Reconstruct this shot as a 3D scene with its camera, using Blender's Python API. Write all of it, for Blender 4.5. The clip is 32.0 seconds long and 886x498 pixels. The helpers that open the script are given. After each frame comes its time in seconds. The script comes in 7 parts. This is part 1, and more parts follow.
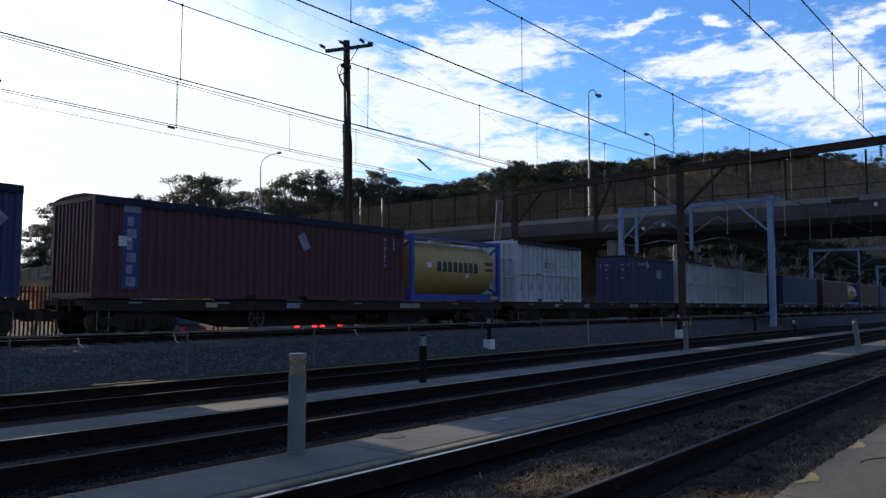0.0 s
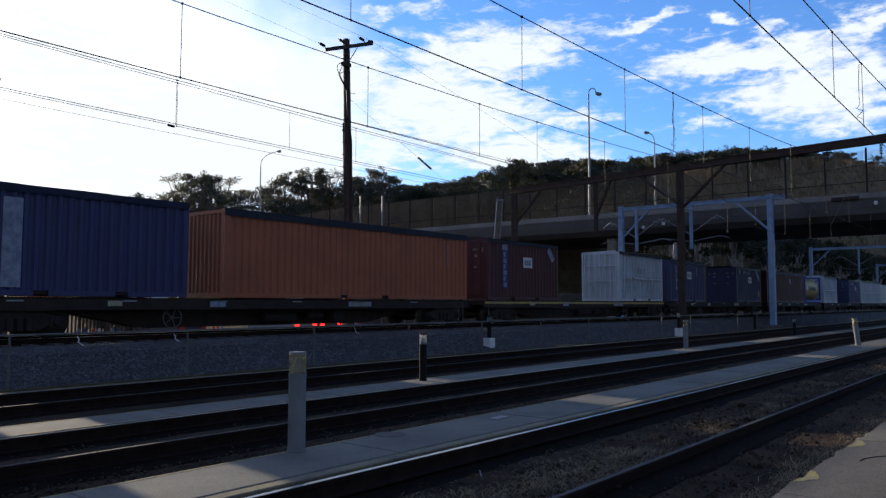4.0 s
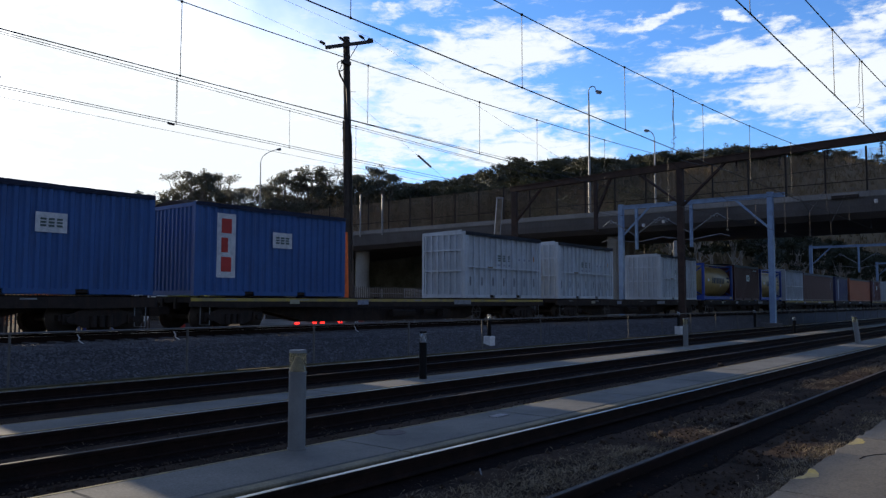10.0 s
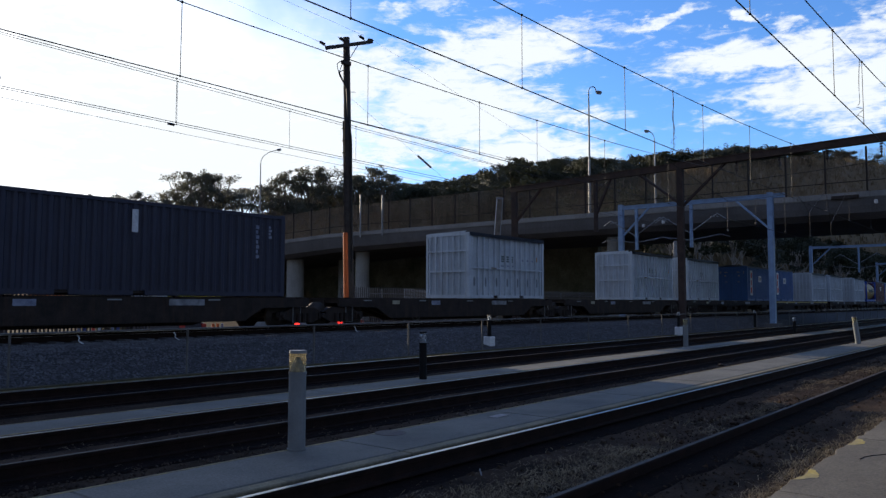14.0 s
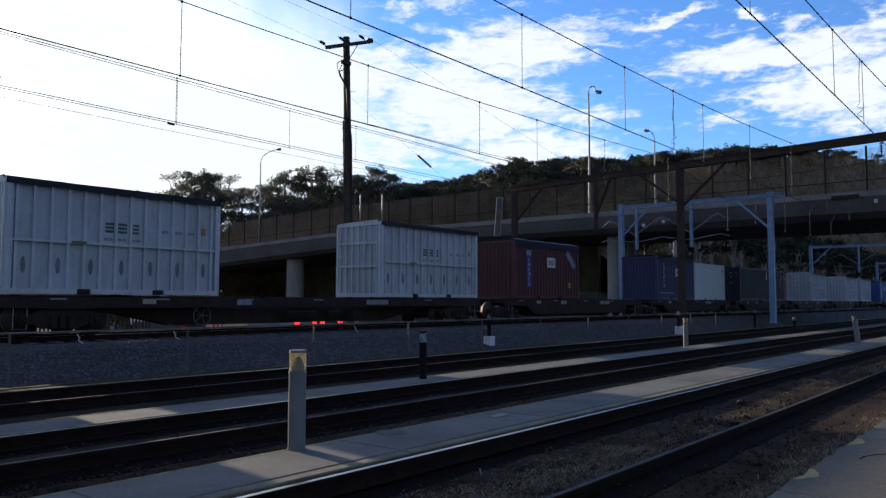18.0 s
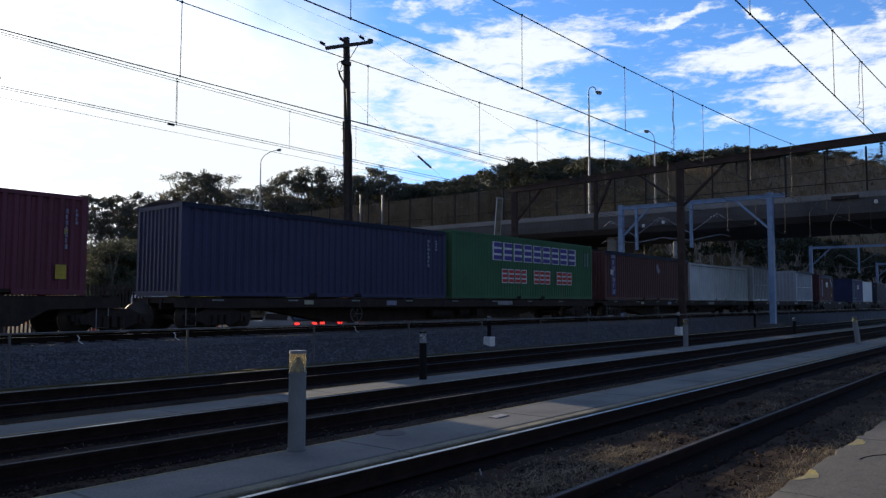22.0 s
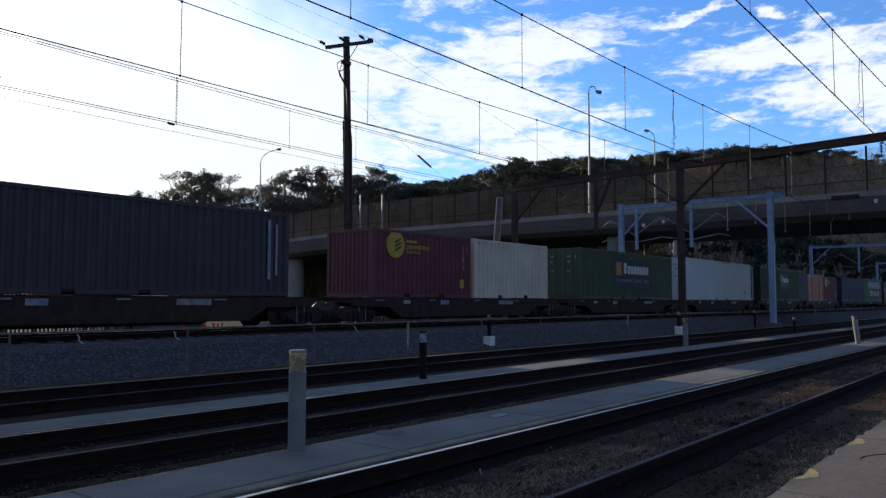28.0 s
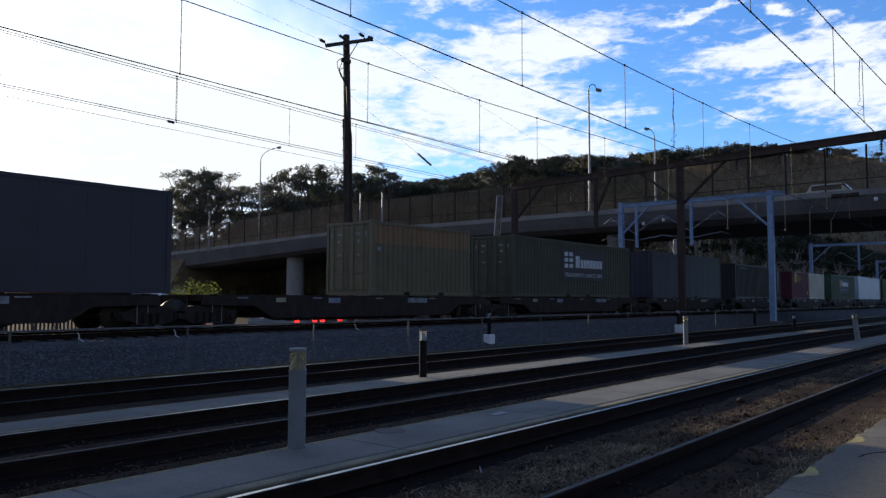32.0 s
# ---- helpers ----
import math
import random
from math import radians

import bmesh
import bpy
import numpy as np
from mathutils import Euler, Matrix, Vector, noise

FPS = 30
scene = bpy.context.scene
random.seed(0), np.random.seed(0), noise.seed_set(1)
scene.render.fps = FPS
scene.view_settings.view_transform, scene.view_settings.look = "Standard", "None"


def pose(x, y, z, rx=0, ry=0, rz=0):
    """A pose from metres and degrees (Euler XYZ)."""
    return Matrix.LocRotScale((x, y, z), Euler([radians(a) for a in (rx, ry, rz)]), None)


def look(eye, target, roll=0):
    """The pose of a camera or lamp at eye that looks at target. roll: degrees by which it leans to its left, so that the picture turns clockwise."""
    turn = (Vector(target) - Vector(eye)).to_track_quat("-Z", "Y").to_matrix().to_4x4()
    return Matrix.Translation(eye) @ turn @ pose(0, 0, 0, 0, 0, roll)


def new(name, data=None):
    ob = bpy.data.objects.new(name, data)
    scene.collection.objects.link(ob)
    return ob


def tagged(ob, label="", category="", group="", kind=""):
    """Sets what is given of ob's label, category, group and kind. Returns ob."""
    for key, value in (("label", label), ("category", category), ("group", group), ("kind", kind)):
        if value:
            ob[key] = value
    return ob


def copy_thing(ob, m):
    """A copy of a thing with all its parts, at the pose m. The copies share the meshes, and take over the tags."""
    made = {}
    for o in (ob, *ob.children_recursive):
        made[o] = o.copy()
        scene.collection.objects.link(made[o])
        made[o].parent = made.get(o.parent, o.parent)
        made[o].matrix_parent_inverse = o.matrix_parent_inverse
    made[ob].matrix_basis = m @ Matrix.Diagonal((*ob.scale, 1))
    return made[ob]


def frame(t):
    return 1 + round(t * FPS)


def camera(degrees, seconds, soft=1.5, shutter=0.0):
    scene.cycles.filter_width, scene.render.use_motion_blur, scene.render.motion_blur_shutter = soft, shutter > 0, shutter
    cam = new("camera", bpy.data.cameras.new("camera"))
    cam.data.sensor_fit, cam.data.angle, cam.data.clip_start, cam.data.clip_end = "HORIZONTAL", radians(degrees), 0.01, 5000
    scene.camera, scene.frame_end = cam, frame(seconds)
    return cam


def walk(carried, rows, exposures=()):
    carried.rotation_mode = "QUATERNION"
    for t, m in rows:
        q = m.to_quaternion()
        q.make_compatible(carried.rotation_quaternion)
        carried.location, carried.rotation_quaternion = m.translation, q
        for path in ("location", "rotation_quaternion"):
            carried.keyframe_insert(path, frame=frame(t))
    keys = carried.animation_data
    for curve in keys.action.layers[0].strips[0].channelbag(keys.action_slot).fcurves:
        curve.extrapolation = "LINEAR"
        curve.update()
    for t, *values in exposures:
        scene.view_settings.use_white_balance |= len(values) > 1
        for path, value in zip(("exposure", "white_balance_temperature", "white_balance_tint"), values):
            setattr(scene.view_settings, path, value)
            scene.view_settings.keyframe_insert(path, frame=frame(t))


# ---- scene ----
# ---------- camera: on a stand, tilting very slightly ----------
EYE = Vector((0.0, 0.0, 1.554))
YAW, PITCH, ROLL, FOCAL = 39.15, 3.942, 0.134, 1344.84
cam = camera(60.48, 32.0, soft=1.35)
TILT = [(0, 6), (2, 6), (2.5, 5.5), (3, 5), (3.5, 3.6), (5.5, 3.2), (7.5, 3), (8, 2), (9, 1.5), (9.6, .3), (10, 0), (13, 0), (14, .7), (14.5, .7), (16.5, 0), (19, 0), (20, .5), (21, 1),
        (25, 1), (25.5, .8), (27.5, .2), (28, 0), (29, -.3), (30, -1.2), (30.5, -2.6), (31, -3), (32, -3.2)]


def view(drop):
    """The camera's pose when it is tilted up by that many steps of 1 / FOCAL."""
    p, a = radians(PITCH) + drop / FOCAL, radians(YAW)
    way = Vector((math.cos(a) * math.cos(p), math.sin(a) * math.cos(p), math.sin(p)))
    return look(EYE, EYE + 10 * way, ROLL)


walk(cam, [(t, view(d)) for t, d in TILT])

# ---------- sky and sun ----------
SUN_AZ, SUN_EL = radians(83.2), radians(14.3)
TO_SUN = Vector((math.cos(SUN_AZ) * math.cos(SUN_EL), math.sin(SUN_AZ) * math.cos(SUN_EL), math.sin(SUN_EL)))
sun = new("sun", bpy.data.lights.new("sun", "SUN"))
sun.data.energy, sun.data.angle, sun.data.color = 5.0, radians(0.6), (1.0, 0.84, 0.62)
sun.matrix_world = look((0, 0, 60), Vector((0, 0, 60)) - TO_SUN)
scene.view_settings.exposure = 0.0

world = bpy.data.worlds.new("sky")
scene.world = world
world.use_nodes = True


def build_sky():
    nt = world.node_tree
    n, ln = nt.nodes, nt.links
    for x in list(n):
        n.remove(x)

    def math_(op, a, b=None, c=None):
        m = n.new("ShaderNodeMath"); m.operation = op
        for k, v in enumerate((a, b, c)):
            if v is None:
                continue
            if isinstance(v, (int, float)):
                m.inputs[k].default_value = v
            else:
                ln.new(v, m.inputs[k])
        return m.outputs[0]

    def span(v, a, b, c, d, smooth=False):
        m = n.new("ShaderNodeMapRange")
        if smooth:
            m.interpolation_type = "SMOOTHSTEP"
        for k, q in enumerate((a, b, c, d)):
            m.inputs[k + 1].default_value = q
        ln.new(v, m.inputs[0])
        return m.outputs[0]
    out = n.new("ShaderNodeOutputWorld")
    bg = n.new("ShaderNodeBackground")
    sky = n.new("ShaderNodeTexSky")
    sky.sky_type, sky.sun_disc = "NISHITA", False
    sky.sun_elevation, sky.sun_rotation = SUN_EL, math.pi / 2 - SUN_AZ
    sky.air_density, sky.dust_density, sky.ozone_density = 1.0, 0.2, 4.0
    blue = n.new("ShaderNodeMix"); blue.data_type = "RGBA"; blue.blend_type = "MULTIPLY"; blue.inputs["Factor"].default_value = 1
    blue.inputs["B"].default_value = (1.32, 1.74, 2.3, 1)
    ln.new(sky.outputs[0], blue.inputs["A"])
    tc = n.new("ShaderNodeTexCoord")
    sep = n.new("ShaderNodeSeparateXYZ")
    ln.new(tc.outputs["Generated"], sep.inputs[0])
    # soft unevenness of the thin cloud
    fine = n.new("ShaderNodeTexNoise"); fine.inputs["Scale"].default_value = 5.0; fine.inputs["Detail"].default_value = 6
    ln.new(tc.outputs["Generated"], fine.inputs["Vector"])
    dot = n.new("ShaderNodeVectorMath"); dot.operation = "DOT_PRODUCT"
    dot.inputs[1].default_value = TO_SUN
    ln.new(tc.outputs["Generated"], dot.inputs[0])
    sun_d = dot.outputs["Value"]
    cover = math_("ADD", span(sun_d, 0.74, 0.97, 0.0, 1.0), math_("MULTIPLY", math_("SUBTRACT", fine.outputs["Fac"], 0.5), 0.9))
    cover = math_("SUBTRACT", cover, span(sep.outputs["Z"], 0.20, 0.70, 0.0, 0.55))
    cloud = span(cover, 0.08, 0.78, 0.0, 1.0, True)
    haze = span(sep.outputs["Z"], 0.0, 0.22, 0.55, 0.0, True)
    cloud = math_("MAXIMUM", cloud, haze)
    # clouds are bright towards the sun and dull away from it
    light = math_("ADD", span(sun_d, -0.3, 0.3, 2.6, 7.6), span(sun_d, 0.35, 0.95, 0.0, 6.5))
    white = n.new("ShaderNodeVectorMath"); white.operation = "SCALE"
    white.inputs[0].default_value = (0.95, 0.98, 1.03)
    ln.new(light, white.inputs["Scale"])
    mix = n.new("ShaderNodeMix"); mix.data_type = "RGBA"
    ln.new(cloud, mix.inputs["Factor"])
    ln.new(blue.outputs["Result"], mix.inputs["A"]); ln.new(white.outputs[0], mix.inputs["B"])
    # towards the back and overhead the sky is half covered by dull even cloud
    fwd = n.new("ShaderNodeVectorMath"); fwd.operation = "DOT_PRODUCT"
    fwd.inputs[1].default_value = (math.cos(radians(39)), math.sin(radians(39)), 0)
    ln.new(tc.outputs["Generated"], fwd.inputs[0])
    dull = n.new("ShaderNodeMix"); dull.data_type = "RGBA"
    ln.new(math_("MULTIPLY", span(fwd.outputs["Value"], 0.62, 0.0, 0.0, 0.8), span(sep.outputs["Z"], 0.25, 0.85, 1.0, 0.5, True)), dull.inputs["Factor"])
    dull.inputs["B"].default_value = (1.95, 2.0, 2.2, 1)
    ln.new(mix.outputs["Result"], dull.inputs["A"])
    ln.new(dull.outputs["Result"], bg.inputs["Color"])
    bg.inputs["Strength"].default_value = 0.11
    ln.new(bg.outputs[0], out.inputs[0])


build_sky()


# ---------- materials ----------
def mat(name, col, col2=None, rough=0.7, metal=0.0, scale=3.0, detail=5.0, bump=0.15, fine=40.0, vary=0.0, dirt=None, dirt_amt=0.0, spec=0.4, grain=0.5):
    """A painted, stained or mineral surface: two scales of colour noise, bump, and streaks of dirt."""
    m = bpy.data.materials.new(name)
    m.use_nodes = True
    n, ln = m.node_tree.nodes, m.node_tree.links
    b = n["Principled BSDF"]
    tc = n.new("ShaderNodeTexCoord")
    n1 = n.new("ShaderNodeTexNoise"); n1.inputs["Scale"].default_value = scale; n1.inputs["Detail"].default_value = detail
    n2 = n.new("ShaderNodeTexNoise"); n2.inputs["Scale"].default_value = fine; n2.inputs["Detail"].default_value = 3
    ln.new(tc.outputs["Object"], n1.inputs["Vector"]); ln.new(tc.outputs["Object"], n2.inputs["Vector"])
    col2 = col2 or tuple(c * 0.72 for c in col)
    mx = n.new("ShaderNodeMix"); mx.data_type = "RGBA"
    mx.inputs["A"].default_value, mx.inputs["B"].default_value = (*col, 1), (*col2, 1)
    r = n.new("ShaderNodeMapRange"); r.inputs[1].default_value, r.inputs[2].default_value = 0.35, 0.7
    ln.new(n1.outputs["Fac"], r.inputs[0]); ln.new(r.outputs[0], mx.inputs["Factor"])
    last = mx.outputs["Result"]
    g = n.new("ShaderNodeMix"); g.data_type = "RGBA"; g.blend_type = "MULTIPLY"; g.inputs["Factor"].default_value = grain
    r2 = n.new("ShaderNodeMapRange"); r2.inputs[1].default_value, r2.inputs[2].default_value = 0.3, 0.7
    r2.inputs[3].default_value, r2.inputs[4].default_value = 0.55, 1.3
    ln.new(n2.outputs["Fac"], r2.inputs[0]); ln.new(last, g.inputs["A"]); ln.new(r2.outputs[0], g.inputs["B"])
    last = g.outputs["Result"]
    if dirt:
        mp = n.new("ShaderNodeMapping"); mp.inputs["Scale"].default_value = (3.0, 3.0, 0.35)
        n3 = n.new("ShaderNodeTexNoise"); n3.inputs["Scale"].default_value = 2.4; n3.inputs["Detail"].default_value = 8; n3.inputs["Roughness"].default_value = 0.7
        ln.new(tc.outputs["Object"], mp.inputs["Vector"]); ln.new(mp.outputs[0], n3.inputs["Vector"])
        r3 = n.new("ShaderNodeMapRange"); r3.inputs[1].default_value, r3.inputs[2].default_value = 0.5, 0.78; r3.inputs[4].default_value = dirt_amt
        ln.new(n3.outputs["Fac"], r3.inputs[0])
        d = n.new("ShaderNodeMix"); d.data_type = "RGBA"; d.inputs["B"].default_value = (*dirt, 1)
        ln.new(r3.outputs[0], d.inputs["Factor"]); ln.new(last, d.inputs["A"])
        last = d.outputs["Result"]
    if vary:
        oi = n.new("ShaderNodeObjectInfo")
        r4 = n.new("ShaderNodeMapRange"); r4.inputs[3].default_value, r4.inputs[4].default_value = 1 - vary, 1 + vary
        ln.new(oi.outputs["Random"], r4.inputs[0])
        v = n.new("ShaderNodeMix"); v.data_type = "RGBA"; v.blend_type = "MULTIPLY"; v.inputs["Factor"].default_value = 1
        ln.new(last, v.inputs["A"]); ln.new(r4.outputs[0], v.inputs["B"])
        last = v.outputs["Result"]
    ln.new(last, b.inputs["Base Color"])
    b.inputs["Roughness"].default_value, b.inputs["Metallic"].default_value = rough, metal
    b.inputs["Specular IOR Level"].default_value = spec
    if bump:
        bp = n.new("ShaderNodeBump"); bp.inputs["Strength"].default_value = bump; bp.inputs["Distance"].default_value = 0.02
        ln.new(n2.outputs["Fac"], bp.inputs["Height"]); ln.new(bp.outputs[0], b.inputs["Normal"])
    return m


def leafy(m, share, tint):
    """Lets light through a leaf or lens: a translucent share in the tint."""
    n, ln = m.node_tree.nodes, m.node_tree.links
    b, out = n["Principled BSDF"], n["Material Output"]
    b.inputs["Specular IOR Level"].default_value = 0.15
    t = n.new("ShaderNodeBsdfTranslucent")
    t.inputs["Color"].default_value = (*tint, 1)
    x = n.new("ShaderNodeMixShader")
    x.inputs[0].default_value = share
    ln.new(b.outputs[0], x.inputs[1]); ln.new(t.outputs[0], x.inputs[2]); ln.new(x.outputs[0], out.inputs[0])
    return m


def ragged_strip(y0, y1, x0, x1, step, lift, seed, rough_=.07):
    """A thin dark strip on the ground with uneven long edges: oily dirt and painted rail shadow."""
    bm = bmesh.new()
    rows = []
    x = x0
    while x <= x1:
        a = y0 + rough_ * noise.noise(Vector((x * 1.3, seed, 0))) + rough_ * .6 * noise.noise(Vector((x * 5.1, seed, 4)))
        b = y1 + rough_ * noise.noise(Vector((x * 1.6, seed, 9)))
        rows.append([bm.verts.new((x, q, ground_z(q) + d)) for q, d in ((a, -.03), (a + .09, lift * .6), ((a + b) / 2, lift), (b - .09, lift * .6), (b, -.03))])
        x += step
    for p, q in zip(rows, rows[1:]):
        for i in range(4):
            bm.faces.new((p[i], q[i], q[i + 1], p[i + 1]))
    bmesh.ops.recalc_face_normals(bm, faces=bm.faces[:])
    return bm


def glowing(name, col, strength):
    m = bpy.data.materials.new(name)
    m.use_nodes = True
    b = m.node_tree.nodes["Principled BSDF"]
    b.inputs["Base Color"].default_value = (*col, 1)
    b.inputs["Emission Color"].default_value, b.inputs["Emission Strength"].default_value = (*col, 1), strength
    return m


RUST = (0.12, 0.06, 0.03)
GRIME = (0.06, 0.05, 0.045)
M_BALLAST = mat("ballast", (0.16, 0.155, 0.15), (0.08, 0.078, 0.076), rough=0.95, scale=9, fine=30, bump=1.0)
M_STONE = mat("ballast_stone", (0.15, 0.148, 0.155), (0.062, 0.060, 0.064), rough=0.9, scale=3, fine=25, bump=0.4)
M_YSTONE = mat("oily_gravel", (0.085, 0.062, 0.048), (0.022, 0.017, 0.014), rough=0.9, scale=3, fine=25, bump=0.4, spec=0.1)
M_OILSHADE = mat("oil_and_shade_dirt", (0.018, 0.011, 0.009), (0.009, 0.007, 0.006), rough=0.95, scale=4, fine=30, bump=0.8, spec=0.03)
M_DIRT = mat("yard_dirt", (0.062, 0.041, 0.028), (0.017, 0.012, 0.009), rough=0.95, scale=1.3, detail=9, fine=28, bump=0.9, spec=0.06)
M_CONC = mat("path_concrete", (0.165, 0.160, 0.140), (0.098, 0.097, 0.088), rough=0.85, scale=1.1, detail=11, fine=45, bump=0.2, dirt=(0.05, 0.047, 0.04), dirt_amt=0.35)
M_PAD = mat("pad_concrete", (0.19, 0.168, 0.132), (0.115, 0.102, 0.082), rough=0.9, scale=0.7, detail=10, fine=35, bump=0.35, dirt=(0.035, 0.03, 0.024), dirt_amt=0.45, spec=0.2)
# Light put into the bridge concrete: skylit columns, veil-brightened parapet, shaded darker girder.
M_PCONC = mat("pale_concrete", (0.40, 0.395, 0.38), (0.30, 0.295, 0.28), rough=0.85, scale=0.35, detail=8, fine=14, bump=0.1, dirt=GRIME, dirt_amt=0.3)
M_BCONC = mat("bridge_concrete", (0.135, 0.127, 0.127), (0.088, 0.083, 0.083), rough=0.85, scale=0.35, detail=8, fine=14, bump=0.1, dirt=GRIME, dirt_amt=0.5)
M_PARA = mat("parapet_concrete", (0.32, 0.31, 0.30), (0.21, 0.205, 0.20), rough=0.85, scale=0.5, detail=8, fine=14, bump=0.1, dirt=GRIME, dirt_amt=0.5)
M_RAIL = mat("rusty_rail", (0.024, 0.013, 0.010), (0.012, 0.008, 0.007), rough=0.9, spec=0.15, metal=0.0, scale=5, fine=60)
M_RAILTOP = mat("worn_rail_top", (0.50, 0.49, 0.48), (0.36, 0.35, 0.34), rough=0.28, metal=1.0, scale=4, fine=80, bump=0.03)
M_RAILDULL = mat("dull_rail_top", (0.075, 0.06, 0.05), (0.035, 0.028, 0.025), rough=0.7, metal=0.3, scale=4, fine=80, bump=0.05)
M_EDGE = mat("faded_edge_line", (0.30, 0.235, 0.095), (0.13, 0.118, 0.095), rough=0.85, scale=5, detail=9, fine=30)
M_BAND = mat("stained_edging", (0.235, 0.20, 0.125), (0.135, 0.122, 0.09), rough=0.9, scale=2.5, detail=9, fine=40, bump=0.3, dirt=GRIME, dirt_amt=0.5)
M_WEEDY = mat("weedy_timber", (0.125, 0.10, 0.052), (0.06, 0.05, 0.032), rough=0.95, scale=3, detail=9, fine=30, bump=0.6, spec=0.1)
M_YELLOW = mat("worn_yellow_paint", (0.48, 0.36, 0.08), (0.28, 0.24, 0.14), rough=0.8, scale=3, fine=30)
M_GALV = mat("galvanised_steel", (0.30, 0.32, 0.34), (0.20, 0.21, 0.23), rough=0.5, metal=0.55, scale=5, fine=40, bump=0.05)
M_PIPE = mat("zinc_pipe", (0.165, 0.158, 0.15), (0.10, 0.095, 0.09), rough=0.6, metal=0.25, scale=5, fine=40, bump=0.05)
M_FENCE = mat("dull_pipe_steel", (0.15, 0.14, 0.135), (0.09, 0.082, 0.078), rough=0.65, metal=0.3, scale=5, fine=40, bump=0.05)
M_GANTRY = mat("rust_brown_steel", (0.072, 0.046, 0.038), (0.036, 0.025, 0.022), rough=0.85, metal=0.1, scale=2.2, detail=9, fine=22, bump=0.3, dirt=(0.03, 0.022, 0.02), dirt_amt=0.5)
M_BLUEG = mat("blue_grey_steel", (0.245, 0.365, 0.56), (0.19, 0.28, 0.44), rough=0.5, metal=0.1, scale=3, fine=40, bump=0.04)
M_DARKST = mat("dark_rusty_steel", (0.055, 0.042, 0.036), (0.032, 0.026, 0.024), rough=0.8, metal=0.2, scale=3, fine=30)
M_POLE = mat("weathered_timber", (0.070, 0.060, 0.055), (0.040, 0.034, 0.031), rough=0.95, scale=3, fine=30, bump=0.5)
M_WIRE = mat("wire", (0.035, 0.033, 0.032), rough=0.6, metal=0.4, bump=0)
M_INSUL = mat("insulator", (0.05, 0.03, 0.025), rough=0.25, bump=0)
M_UNDER = mat("wagon_steel", (0.036, 0.026, 0.022), (0.018, 0.014, 0.012), rough=0.85, metal=0.1, scale=3, fine=25, dirt=RUST, dirt_amt=0.3)
M_WHEEL = mat("wheel_steel", (0.07, 0.055, 0.045), rough=0.6, metal=0.5)
M_GRASS = mat("dry_grass", (0.29, 0.225, 0.145), (0.12, 0.095, 0.062), rough=0.95, scale=3, fine=15, bump=0, spec=0.1)
M_LEAF = mat("eucalypt_leaf", (0.058, 0.063, 0.038), (0.034, 0.040, 0.024), rough=0.55, scale=0.25, fine=3, bump=0)
M_SHRUB = mat("bright_shrub_leaf", (0.20, 0.24, 0.04), (0.10, 0.14, 0.03), rough=0.6, scale=1, fine=6, bump=0)
# Paler, greyer leaf: the glare veil over the tall row is put into its colour.
M_LEAFPALE = leafy(mat("veiled_eucalypt_leaf", (0.125, 0.127, 0.10), (0.075, 0.078, 0.062), rough=0.6, scale=0.25, fine=3, bump=0), .35, (0.16, 0.16, 0.115))
leafy(M_LEAF, .12, (0.08, 0.085, 0.045)); leafy(M_SHRUB, .45, (0.24, 0.30, 0.05)); leafy(M_GRASS, .12, (0.3, 0.25, 0.17))
M_BARK = mat("bark", (0.23, 0.20, 0.17), (0.10, 0.085, 0.07), rough=0.95, scale=2, fine=14, bump=0.4)
M_PALEBARK = mat("smooth_pale_bark", (0.46, 0.43, 0.39), (0.28, 0.25, 0.22), rough=0.85, scale=1.2, fine=10, bump=0.2)
M_WHITE = mat("white_paint", (0.76, 0.77, 0.77), (0.66, 0.67, 0.68), rough=0.55, scale=1, fine=30, bump=0.04)
M_RED = mat("red_plastic", (0.62, 0.05, 0.03), rough=0.5)
M_ORANGE = mat("orange_plastic", (0.75, 0.15, 0.03), rough=0.5)


# ---------- mesh helpers ----------
def part(name, bm, material, parent=None, label="", smooth=False):
    """Links a bmesh as one mesh object under a thing or a part."""
    me = bpy.data.meshes.new(name)
    bm.to_mesh(me)
    bm.free()
    if smooth:
        me.shade_smooth()
    me.materials.append(material)
    ob = new(name, me)
    if parent:
        ob.parent = parent
    if label:
        tagged(ob, label)
    return ob


def thing(name, m, label, category, group="", kind=""):
    ob = new(name)
    ob.matrix_world = m
    return tagged(ob, label, category, group, kind)


def box(bm, x0, x1, y0, y1, z0, z1, m=None):
    v = [bm.verts.new((x, y, z)) for x in (x0, x1) for y in (y0, y1) for z in (z0, z1)]
    if m is not None:
        for q in v:
            q.co = m @ q.co
    for f in ((0, 1, 3, 2), (4, 6, 7, 5), (0, 4, 5, 1), (2, 3, 7, 6), (0, 2, 6, 4), (1, 5, 7, 3)):
        bm.faces.new([v[i] for i in f])
    return bm


def B(*a, **k):
    return box(bmesh.new(), *a, **k)


def bevelled(x0, x1, y0, y1, z0, z1, w=0.01, seg=1):
    bm = B(x0, x1, y0, y1, z0, z1)
    bmesh.ops.bevel(bm, geom=bm.edges[:], offset=w, segments=seg, affect="EDGES")
    return bm


